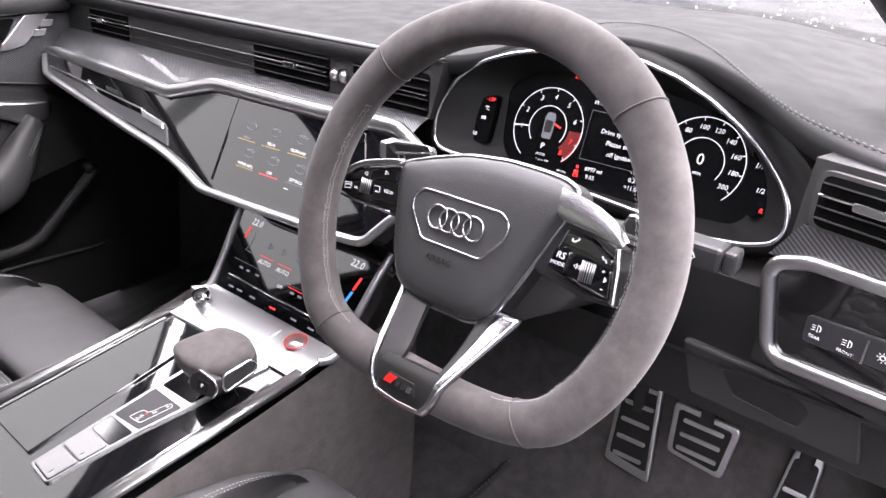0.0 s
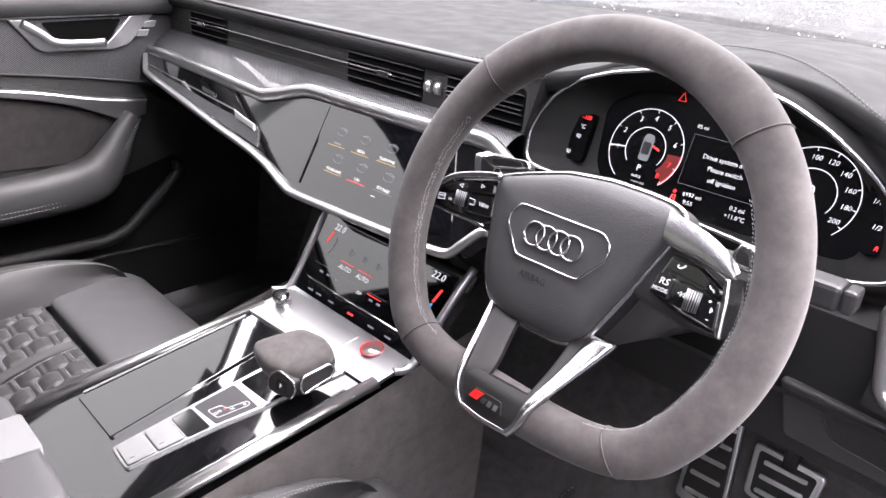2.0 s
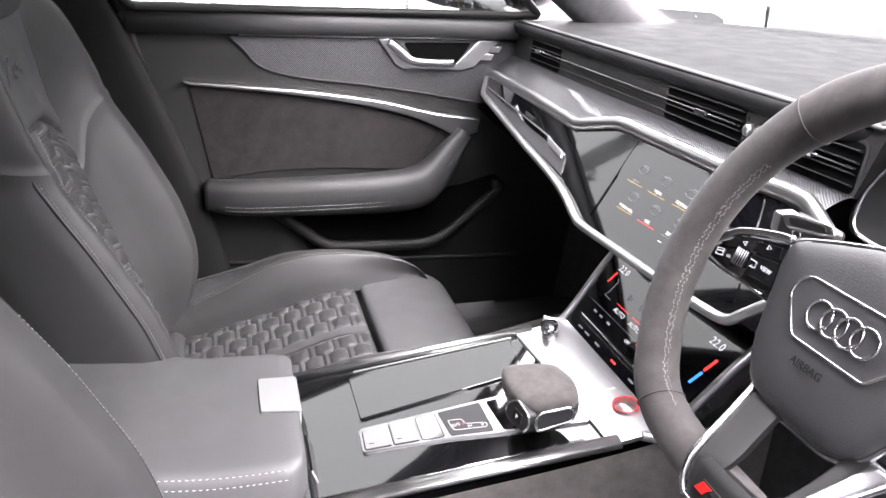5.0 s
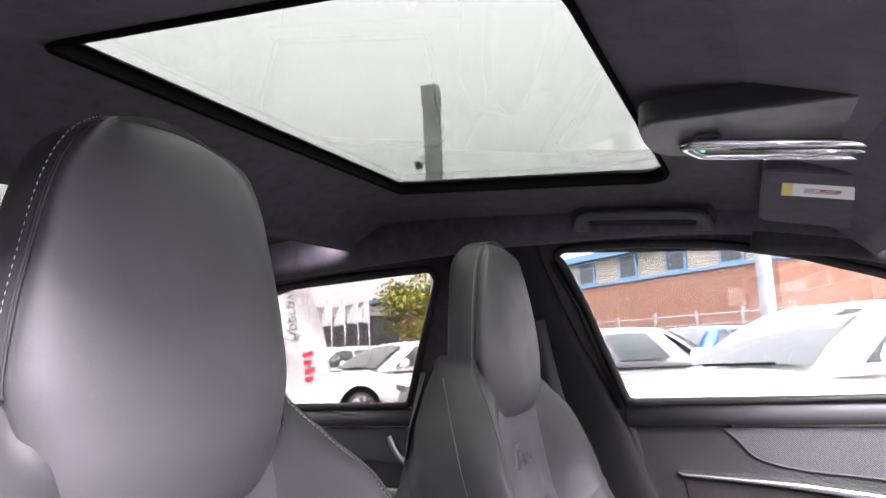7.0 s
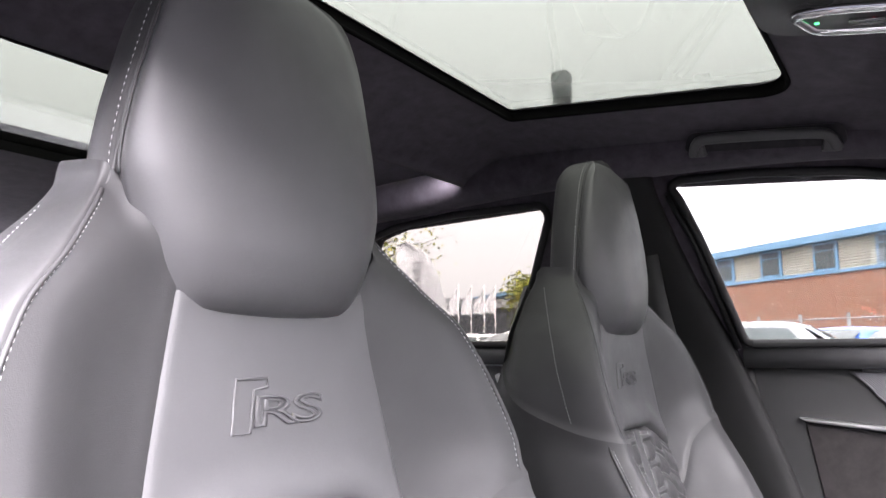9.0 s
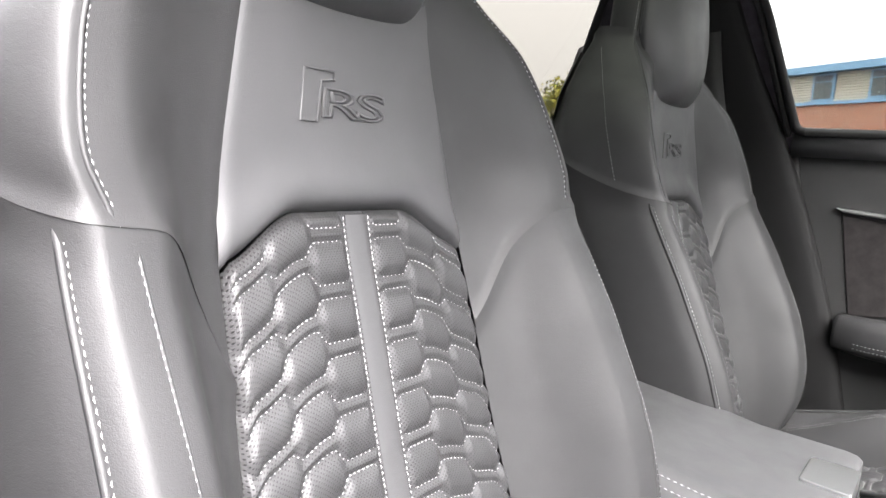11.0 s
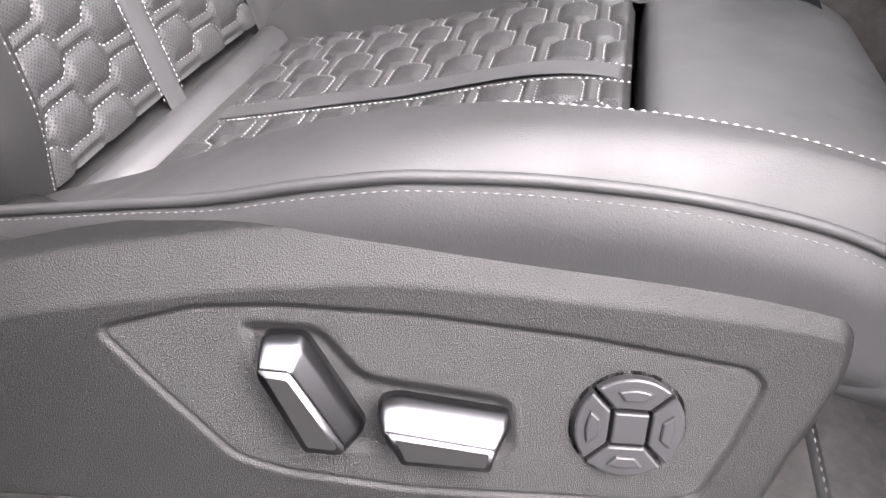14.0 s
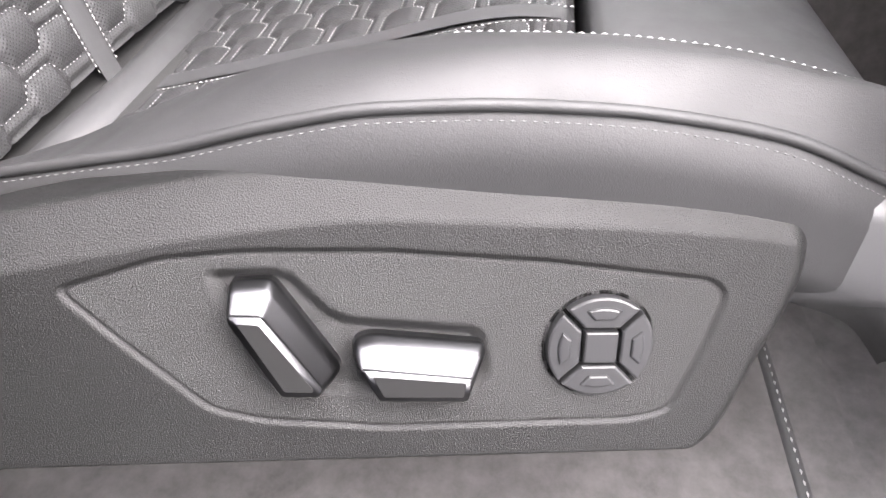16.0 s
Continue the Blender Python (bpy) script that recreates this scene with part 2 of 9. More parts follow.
def grid(nu, nv, wrap=False):
    f = []
    for i in range(nu - (0 if wrap else 1)):
        k = (i + 1) % nu
        for j in range(nv - 1):
            f.append((i * nv + j, k * nv + j, k * nv + j + 1, i * nv + j + 1))
    return f


def surface(name, fn, nu, nv, mat, parent=None, label="", u0=0.0, u1=1.0, v0=0.0, v1=1.0, flip=False):
    verts = [fn(u0 + (u1 - u0) * i / (nu - 1), v0 + (v1 - v0) * j / (nv - 1)) for i in range(nu) for j in range(nv)]
    f = grid(nu, nv)
    return mesh(name, verts, [q[::-1] for q in f] if flip else f, mat, parent, label)


def loft(name, rings, mat, parent=None, label="", caps=True, smooth=True):
    n = len(rings[0])
    verts = [p for r in rings for p in r]
    f = []
    for i in range(len(rings) - 1):
        for j in range(n):
            k = (j + 1) % n
            f.append((i * n + j, i * n + k, (i + 1) * n + k, (i + 1) * n + j))
    if caps:
        f += [tuple(range(n))[::-1], tuple(range((len(rings) - 1) * n, len(rings) * n))]
    return mesh(name, verts, f, mat, parent, label, smooth)


def frames_along(path, closed=False, up=None):
    """Side and up vectors along a path, turned as little as may be."""
    pts = [Vector(p) for p in path]
    n = len(pts)
    out, last = [], Vector(up) if up is not None else None
    for i in range(n):
        a = pts[i - 1] if (i or closed) else pts[i]
        b = pts[(i + 1) % n] if (i < n - 1 or closed) else pts[i]
        d = (b - a).normalized()
        if last is None:
            last = Vector((0, 0, 1)) if abs(d.z) < 0.9 else Vector((1, 0, 0))
        s = d.cross(last).normalized()
        w = s.cross(d).normalized()
        last = w
        out.append((pts[i], s, w, d))
    return out


def sweep(name, path, profile, mat, parent=None, label="", closed=False, up=None, scale=None, smooth=True):
    """Carries a closed profile of (side, up) offsets along a path."""
    rings = []
    fr = frames_along(path, closed, up)
    for i, (p, s, w, d) in enumerate(fr):
        k = scale(i / (len(fr) - 1)) if scale else 1.0
        rings.append([p + s * a * k + w * b * k for a, b in profile])
    if closed:
        rings.append(rings[0])
    return loft(name, rings, mat, parent, label, caps=not closed, smooth=smooth)


def oval(rx, ry, n=12, power=2.0):
    out = []
    for i in range(n):
        a = 2 * math.pi * i / n
        c, s = math.cos(a), math.sin(a)
        out.append((rx * math.copysign(abs(c) ** (2 / power), c), ry * math.copysign(abs(s) ** (2 / power), s)))
    return out


def tube(name, path, r, mat, parent=None, label="", closed=False, n=8, up=None):
    return sweep(name, path, oval(r, r, n), mat, parent, label, closed, up)


def smooth_path(pts, n=8, closed=False):
    """Catmull-Rom through the points."""
    P = [Vector(p) for p in pts]
    m = len(P)
    out = []
    for i in range(m if closed else m - 1):
        a = P[i - 1] if (i or closed) else P[0] * 2 - P[1]
        b, c = P[i], P[(i + 1) % m]
        d = P[(i + 2) % m] if (closed or i < m - 2) else P[-1] * 2 - P[-2]
        for k in range(n):
            t = k / n
            out.append(0.5 * ((2 * b) + (c - a) * t + (2 * a - 5 * b + 4 * c - d) * t * t + (3 * b - a - 3 * c + d) * t ** 3))
    if not closed:
        out.append(P[-1])
    return out


def rounded(pts, r, n=4):
    """A 2D outline with its corners rounded."""
    out = []
    m = len(pts)
    for i in range(m):
        p, a, b = Vector(pts[i]), Vector(pts[i - 1]), Vector(pts[(i + 1) % m])
        da, db = a - p, b - p
        k = min(r, da.length * 0.45, db.length * 0.45)
        s, e = p + da.normalized() * k, p + db.normalized() * k
        for j in range(n + 1):
            t = j / n
            out.append(tuple((1 - t) ** 2 * s + 2 * t * (1 - t) * p + t * t * e))
    return out


class Plane:
    """A plane in the world with its own axes: at(u, v, n)."""

    def __init__(self, p, u, v):
        self.p, self.u = Vector(p), Vector(u).normalized()
        self.n = self.u.cross(Vector(v)).normalized()
        self.v = self.n.cross(self.u).normalized()

    def at(self, u, v, n=0.0):
        return self.p + self.u * u + self.v * v + self.n * n


def prism(name, pl, outline, n0, n1, mat, parent=None, label="", bevel=0.0, taper=0.0):
    """An outline in a plane, raised from n0 to n1, with the upper edge rounded off."""
    m = len(outline)
    turn = sum(outline[i - 1][0] * outline[i][1] - outline[i][0] * outline[i - 1][1] for i in range(m))

    def ring(inset, n):
        out = []
        for i in range(m):
            p = Vector(outline[i])
            e = Vector(outline[(i + 1) % m]) - Vector(outline[i - 1])
            nrm = Vector((e.y, -e.x))
            nrm = nrm.normalized() if nrm.length > 1e-9 else Vector((0, 0))
            if turn < 0:
                nrm = -nrm
            q = p - nrm * inset
            out.append(pl.at(q.x, q.y, n))
        return out

    rings = [ring(0, n0)]
    s = 1 if n1 > n0 else -1
    if bevel:
        rings += [ring(taper, n1 - s * bevel), ring(taper + bevel * 0.3, n1 - s * bevel * 0.3), ring(taper + bevel, n1)]
    else:
        rings += [ring(taper, n1)]
    verts = [p for r in rings for p in r]
    f = []
    for i in range(len(rings) - 1):
        for j in range(m):
            k = (j + 1) % m
            f.append((i * m + j, i * m + k, (i + 1) * m + k, (i + 1) * m + j))
    bm = bmesh.new()
    vs = [bm.verts.new(v) for v in verts]
    for q in f:
        bm.faces.new([vs[i] for i in q])
    top = bm.faces.new([vs[(len(rings) - 1) * m + j] for j in range(m)])
    base = bm.faces.new([vs[j] for j in range(m)][::-1])
    bmesh.ops.triangulate(bm, faces=[top, base])
    return part(name, bm, mat, parent, label)


def rbox(name, lo, hi, mat, parent=None, label="", bevel=0.004, seg=2, turn=None):
    bm = bmesh.new()
    bmesh.ops.create_cube(bm, size=1)
    lo, hi = Vector(lo), Vector(hi)
    for v in bm.verts:
        v.co = Vector([(lo[i] + hi[i]) / 2 + v.co[i] * (hi[i] - lo[i]) for i in range(3)])
    if bevel:
        bmesh.ops.bevel(bm, geom=bm.edges[:], offset=bevel, segments=seg, profile=0.5, affect="EDGES")
    if turn is not None:
        c = (lo + hi) / 2
        bmesh.ops.transform(bm, matrix=Matrix.Translation(c) @ turn @ Matrix.Translation(-c), verts=bm.verts)
    return part(name, bm, mat, parent, label)


def stitches(name, paths, mat, parent, label="", length=0.0035, gap=0.0016, r=0.0006, lift=0.0004, normals=None):
    """Rows of short threads along paths."""
    verts, faces = [], []
    for k, path in enumerate(paths):
        P = [Vector(p) for p in path]
        nr = Vector(normals[k]) if normals else Vector((0, 0, 1))
        acc, pos = 0.0, 0.0
        seg = [(P[i], P[i + 1], (P[i + 1] - P[i]).length) for i in range(len(P) - 1)]
        total = sum(s[2] for s in seg)

        def at(d):
            for a, b, ln in seg:
                if d <= ln or (b == P[-1]):
                    return a.lerp(b, min(1.0, d / ln if ln else 0))
                d -= ln
            return P[-1]

        while pos + length < total:
            a, b = at(pos), at(pos + length)
            d = (b - a)
            if d.length > 1e-6:
                d.normalize()
                s = d.cross(nr).normalized() * r
                w = s.cross(d).normalized() * r
                c = (a + b) / 2 + nr * lift
                i = len(verts)
                verts += [a, c + s, c + w * 1.2, c - s, c - w, b]
                faces += [(i, i + 1, i + 2), (i, i + 2, i + 3), (i, i + 3, i + 4), (i, i + 4, i + 1),
                          (i + 5, i + 2, i + 1), (i + 5, i + 3, i + 2), (i + 5, i + 4, i + 3), (i + 5, i + 1, i + 4)]
            pos += length + gap
    if verts:
        return tagged(mesh(name, verts, faces, mat, parent, label, smooth=False), label, kind="stuff")


def lettering(name, body, size, pl, u, v, mat, parent, n=0.0005, extrude=0.0002, centre=True, slant=0.0, label=""):
    cu = bpy.data.curves.new(name, "FONT")
    cu.body, cu.size, cu.extrude, cu.shear = body, size, extrude, slant
    cu.resolution_u = 2
    cu.align_x = "CENTER" if centre else "LEFT"
    cu.align_y = "CENTER"
    tmp = bpy.data.objects.new(name, cu)
    scene.collection.objects.link(tmp)
    bpy.context.view_layer.update()
    me = bpy.data.meshes.new_from_object(tmp.evaluated_get(bpy.context.evaluated_depsgraph_get()))
    bpy.data.objects.remove(tmp)
    o = origin(parent)
    for q in me.vertices:
        q.co = pl.at(u + q.co.x, v + q.co.y, n + q.co.z) - o
    return link_mesh(name, me, mat, parent, label, smooth=False)


def pchip(xs, ys):
    """A smooth curve through the points with no overshoot."""
    xs, ys = np.array(xs, float), np.array(ys, float)
    h, d = np.diff(xs), np.diff(ys) / np.diff(xs)
    m = np.zeros(len(xs))
    m[0], m[-1] = d[0], d[-1]
    for i in range(1, len(xs) - 1):
        if d[i - 1] * d[i] > 0:
            w1, w2 = 2 * h[i] + h[i - 1], h[i] + 2 * h[i - 1]
            m[i] = (w1 + w2) / (w1 / d[i - 1] + w2 / d[i])

    def f(x):
        x = min(max(x, xs[0]), xs[-1])
        i = min(int(np.searchsorted(xs, x, "right")) - 1, len(h) - 1)
        t = (x - xs[i]) / h[i]
        return float(ys[i] * (1 + 2 * t) * (1 - t) ** 2 + m[i] * h[i] * t * (1 - t) ** 2 + ys[i + 1] * t * t * (3 - 2 * t) + m[i + 1] * h[i] * t * t * (t - 1))

    return f


def step(a, b, x):
    t = min(1.0, max(0.0, (x - a) / (b - a)))
    return t * t * (3 - 2 * t)


# ---- cabin shell ----
def roof_z(x, y):
    return ROOF_MID(y) - 0.085 * (abs(x) / 0.66) ** 5


ROOF_MID = pchip([-2.1, -1.5, -0.8, -0.285, 0.0, 0.185, 0.30, 0.45, 0.60], [1.36, 1.44, 1.505, 1.510, 1.490, 1.465, 1.446, 1.420, 1.382])
floor_ob = rbox("floor", (-0.76, -1.9, 0.26), (0.76, 1.30, 0.30), CARPET, None, bevel=0)
tagged(floor_ob, "dark grey carpeted car floor", "floor", kind="structure")
bulk = surface("footwell_wall", lambda u, v: Vector((-0.76 + 1.52 * u, 1.02 + 0.20 * v + 0.05 * math.sin(v * 3.1), 0.30 + 0.76 * v)), 8, 10, CARPET)
for sx in (-1, 1):
    tagged(rbox("footwell_wall", (sx * 0.765 - 0.01, 0.80, 0.28), (sx * 0.765 + 0.01, 1.62, 1.06), CARPET, None, bevel=0), "dark carpeted footwell side", "wall", kind="structure")
tagged(bulk, "dark carpeted footwell bulkhead", "wall", kind="structure")
HOLE = rounded([(-0.385, -0.285), (0.335, -0.285), (0.335, 0.190), (-0.385, 0.190)], 0.014, 10)[:22] + rounded([(-0.385, -0.285), (0.335, -0.285), (0.335, 0.190), (-0.385, 0.190)], 0.070, 10)[22:]


def head_lining():
    m = len(HOLE)
    rows = 14
    verts = []
    for k in range(rows + 1):
        for hx, hy in HOLE:
            t = (k / rows) ** 1.3
            cx, cy = -0.025, -0.05
            dx, dy = hx - cx, hy - cy
            sx = ((0.655 - cx) / dx if dx > 0 else (-0.655 - cx) / dx) if abs(dx) > 1e-6 else 1e9
            sy = ((0.56 - cy) / dy if dy > 0 else (-0.62 - cy) / dy) if abs(dy) > 1e-6 else 1e9
            f = min(sx, sy)
            ox, oy = cx + dx * f, cy + dy * f
            x, y = hx + (ox - hx) * t, hy + (oy - hy) * t
            verts.append((x, y, roof_z(x, y)))
    f = []
    for k in range(rows):
        for j in range(m):
            i = (j + 1) % m
            f.append((k * m + j, k * m + i, (k + 1) * m + i, (k + 1) * m + j))
    # lip up to the roof glass
    b = len(verts)
    for hx, hy in HOLE:
        verts.append((hx, hy, roof_z(hx, hy) + 0.0168))
    for j in range(m):
        i = (j + 1) % m
        f.append((b + j, b + i, i, j))
    # outer skin
    b2 = len(verts)
    for hx, hy in HOLE:
        verts.append((hx * 1.02, hy * 1.02, roof_z(hx, hy) + 0.0172))
    for j in range(m):
        p = verts[rows * m + j]
        verts.append((p[0] * 1.02, p[1], p[2] + 0.03))
    for j in range(m):
        i = (j + 1) % m
        f.append((b2 + j, b2 + i, b + i, b + j))
        f.append((b2 + m + j, b2 + m + i, b2 + i, b2 + j))
        f.append((rows * m + j, rows * m + i, b2 + m + i, b2 + m + j))
    ob = mesh("ceiling", verts, f, HEADLINER)
    tagged(ob, "black cloth headliner with a sunroof opening", "ceiling", kind="structure")
    gl = [(hx, hy, roof_z(hx, hy) + 0.012) for hx, hy in HOLE]
    c = len(gl)
    rim = thing("sunroof", "closed panoramic sunroof with a tinted glass pane", "sunroof", (-0.025, -0.05, 1.45))
    ob = mesh("pane", gl + [(x, y, z + 0.004) for x, y, z in gl], [tuple(range(c))[::-1], tuple(range(c, 2 * c))] + [(j, (j + 1) % c, c + (j + 1) % c, c + j) for j in range(c)], ROOF_GLASS, rim, "tinted glass", smooth=False)
    pts = [Vector((hx, hy, roof_z(hx, hy) - 0.004)) for hx, hy in HOLE]
    ring0 = [Vector((-0.025 + (hx + 0.025) * 0.992, -0.05 + (hy + 0.05) * 0.992, roof_z(hx, hy))) for hx, hy in HOLE]
    mesh("collar", [p + Vector((0, 0, -0.004)) for p in ring0] + [p + Vector((0, 0, 0.0115)) for p in ring0], [(j, (j + 1) % c, c + (j + 1) % c, c + j) for j in range(c)], VOID, rim, "black inner collar")
    inset = [Vector((-0.025 + (hx + 0.025) * 0.976, -0.05 + (hy + 0.05) * 0.972, roof_z(hx, hy) + 0.0105)) for hx, hy in HOLE]
    mesh("border", [Vector((hx, hy, roof_z(hx, hy) + 0.0105)) for hx, hy in HOLE] + inset, [(j, (j + 1) % c, c + (j + 1) % c, c + j) for j in range(c)], VOID, rim, "black printed glass border")
    tube("edge_trim", pts, 0.0035, VOID, rim, "black edge trim", closed=True, n=8)


head_lining()
def framed(name, lift, mat, grow=0.0):
    """The rear roof as a sheet with a rectangular opening for the second pane."""
    xs, ys = [-0.66 - grow, REAR_HOLE[0], REAR_HOLE[1], 0.66 + grow], [-0.50, REAR_HOLE[3], REAR_HOLE[2], -2.0 - grow]
    verts, faces, n = [], [], 9
    for i in range(3):
        for j in range(3):
            if i == 1 and j == 1:
                continue
            b = len(verts)
            for a in range(n):
                for c in range(n):
                    x, y = xs[i] + (xs[i + 1] - xs[i]) * a / (n - 1), ys[j] + (ys[j + 1] - ys[j]) * c / (n - 1)
                    verts.append((x, y, roof_z(max(-0.66, min(0.66, x)), y) + lift))
            faces += [tuple(b + k for k in q) for q in grid(n, n)]
    return mesh(name, verts, faces, mat)


REAR_HOLE = (-0.385, 0.335, -1.175, -0.700)
tagged(framed("ceiling_rear", 0.006, HEADLINER), "black cloth rear headliner around a glass pane", "ceiling", kind="structure")
tagged(framed("roof_skin", 0.05, RUBBER, 0.02), "dark car roof skin", "roof", kind="structure")
rear_pane = thing("sunroof", "fixed rear glass pane of the panoramic roof", "sunroof", (-0.025, -0.94, 1.50))
hole = rounded([(REAR_HOLE[0], REAR_HOLE[2]), (REAR_HOLE[1], REAR_HOLE[2]), (REAR_HOLE[1], REAR_HOLE[3]), (REAR_HOLE[0], REAR_HOLE[3])], 0.004, 3)
hole = [(x, y, roof_z(x, y)) for x, y in hole]
k = len(hole)
ob = mesh("pane", [(x, y, z + 0.020) for x, y, z in hole] + [(x, y, z + 0.024) for x, y, z in hole], [tuple(range(k))[::-1], tuple(range(k, 2 * k))] + [(j, (j + 1) % k, k + (j + 1) % k, k + j) for j in range(k)], ROOF_GLASS, rear_pane, "tinted glass", smooth=False)
mesh("collar", [(x, y, z) for x, y, z in hole] + [(x, y, z + 0.055) for x, y, z in hole], [(j, (j + 1) % k, k + (j + 1) % k, k + j) for j in range(k)], VOID, rear_pane, "black inner collar")

# pillars, sills and window frames, both sides alike
SIDE_LEAN = 0.42


def side_x(z):
    return 0.735 - SIDE_LEAN * max(0.0, z - 1.08) - 0.02 * max(0.0, 1.08 - z)


def side_bar(name, pts, w, d, mat, sgn, label, category="pillar"):
    path = smooth_path([Vector((sgn * (side_x(z) + dx), y, z)) for y, z, dx in pts], 8)
    ob = sweep(name, path, oval(d, w, 16, 2.6), mat, up=(0, 1, 0) if abs(pts[0][1] - pts[-1][1]) > abs(pts[0][0] - pts[-1][0]) else (0, 0, 1))
    return tagged(ob, label, category, kind="structure")


for sgn in (-1, 1):
    nm = "left" if sgn < 0 else "right"
    side_bar(f"a_pillar_{nm}", [(0.30, 1.415, -0.02), (0.48, 1.385, -0.02), (0.632, 1.322, -0.02), (0.815, 1.214, -0.01), (0.995, 1.098, 0.0), (1.12, 1.00, 0.0)], 0.060, 0.030, PILLAR_CLOTH, sgn, "dark cloth-covered windscreen pillar")
    side_bar(f"b_pillar_{nm}", [(-0.175, 1.43, -0.01), (-0.165, 1.35, -0.01), (-0.120, 1.20, 0.0), (-0.06, 1.05, 0.01), (0.00, 0.90, 0.015), (0.06, 0.72, 0.02), (0.11, 0.50, 0.02), (0.12, 0.32, 0.02)], 0.085, 0.022, PILLAR_PLASTIC, sgn, "dark trimmed centre door pillar with a belt slot")
    side_bar(f"roof_rail_{nm}", [(0.52, 1.385, -0.025), (0.30, 1.428, -0.02), (0.05, 1.447, -0.01), (-0.30, 1.447, -0.01), (-0.70, 1.430, -0.01), (-1.10, 1.410, -0.01), (-1.50, 1.37, -0.01), (-1.95, 1.28, -0.01)], 0.042, 0.045, HEADLINER, sgn, "dark cloth-covered roof edge above the doors", "roof edge")
    sill = rbox(f"sill_{nm}", (0.66 if sgn > 0 else -0.86, -0.9, 0.28), (0.86 if sgn > 0 else -0.66, 1.1, 0.42), PLASTIC_DARK, None, bevel=0.03, seg=4)
    tagged(sill, "black plastic door sill", "sill", kind="structure")

# closed rear door behind the driver
rear_door = rbox("rear_door_right", (0.72, -1.30, 0.30), (0.80, -0.02, 1.00), PLASTIC_DARK, None, bevel=0.02, seg=3)
tagged(rear_door, "closed black rear door behind the driver", "door", kind="structure")


# ---- front seats ----
SEAT_X = 0.367
back_y = pchip([0.48, 0.549, 0.62, 0.70, 0.758, 0.866, 0.962, 1.05, 1.12, 1.20, 1.38], [0.088, 0.066, 0.046, 0.022, 0.002, -0.030, -0.057, -0.068, -0.074, -0.080, -0.100])
Z_ROWS = [0.48, 0.54, 0.58, 0.64, 0.70, 0.76, 0.85, 0.93, 0.964, 1.00, 1.05, 1.10, 1.14, 1.19, 1.25, 1.30, 1.34, 1.365]
insert_w = pchip([0.48, 0.56, 0.66, 0.75, 0.85, 0.93, 0.98, 1.05, 1.11, 1.19, 1.37], [0.158, 0.155, 0.146, 0.140, 0.134, 0.129, 0.123, 0.110, 0.098, 0.080, 0.045])
crest_w = pchip(Z_ROWS, [0.172, 0.180, 0.190, 0.202, 0.210, 0.215, 0.216, 0.213, 0.211, 0.219, 0.214, 0.196, 0.160, 0.124, 0.110, 0.100, 0.090, 0.080])
crest_d = pchip(Z_ROWS, [0.000, 0.022, 0.050, 0.086, 0.102, 0.106, 0.092, 0.073, 0.063, 0.057, 0.046, 0.031, 0.008, -0.018, -0.022, -0.024, -0.028, -0.030])
outer_w = pchip(Z_ROWS, [0.200, 0.212, 0.226, 0.246, 0.257, 0.262, 0.260, 0.255, 0.252, 0.253, 0.248, 0.226, 0.188, 0.145, 0.128, 0.115, 0.100, 0.090])
S_KNOTS = [0.0, 0.16, 0.34, 0.5, 0.66, 0.83, 1.0]


def back_at(side, s, z):
    """A point of the backrest's side cushion: s runs from the seam at the middle panel over the crest to the rear."""
    wi, wc, d, wo, y = insert_w(z), crest_w(z), crest_d(z), outer_w(z), back_y(z)
    tuck = step(1.0, 1.12, z)
    X = pchip(S_KNOTS, [wi, wi + 0.42 * (wc - wi), wc - 0.006, wc + 0.022 - 0.008 * tuck, wo - 0.003 * tuck, wo + 0.004 - 0.012 * tuck, wo - 0.025 - 0.020 * tuck])(s)
    if side < 0:
        swell = 0.013 * step(0.62, 0.76, z) * (1 - step(0.86, 0.98, z))
        wc, wo = wc + swell, wo + swell
    if side < 0:
        X -= 0.012 * step(0.95, 1.08, z)
    rear = -0.135 + 0.032 * step(0.96, 1.08, z) + 0.073 * step(1.14, 1.34, z)
    D = pchip(S_KNOTS, [-0.004 - 0.02 * step(1.14, 1.22, z), 0.30 * d, 0.93 * d, d, d - 0.040, max(d - 0.105, rear * 0.8 + 0.2 * d), rear])(s)
    return Vector((SEAT_X + side * X, y + D, z))


def seam_z(s):
    """Height of the seam between the shoulder and the side cushion."""
    return pchip([0.0, 0.34, 0.5, 0.66, 0.83, 1.0], [0.862, 0.962, 0.966, 0.975, 1.0, 1.06])(s)


def shoulder_top(s):
    return pchip([0.0, 0.34, 0.5, 0.7, 1.0], [1.135, 1.178, 1.198, 1.204, 1.185])(s)


def groove(t, w=0.05, depth=0.004):
    return -depth * (math.exp(-(t / w) ** 2) + math.exp(-((1 - t) / w) ** 2))


def side_piece(side, low, high, fold):
    """low(s), high(s): its lower and upper edge."""
    def fn(s, t):
        z = low(s) + (high(s) - low(s)) * t
        p = back_at(side, s, z)
        a, b = back_at(side, max(0, s - 0.02), z), back_at(side, min(1, s + 0.02), z)
        e = back_at(side, s, z + 0.01) - back_at(side, s, z - 0.01)
        n = (b - a).cross(e).normalized() * side
        g = groove(t, 0.025, 0.003) - 0.0025 * math.exp(-(s / 0.05) ** 2)
        if fold:
            g += 0.0012 * noise.noise(p * 9) + 0.0012 * math.exp(-((t - 0.12) / 0.06) ** 2) * noise.noise(p * 40)
        return p + n * g
    return fn


PITCH, PERIOD = 0.0202, 0.0760


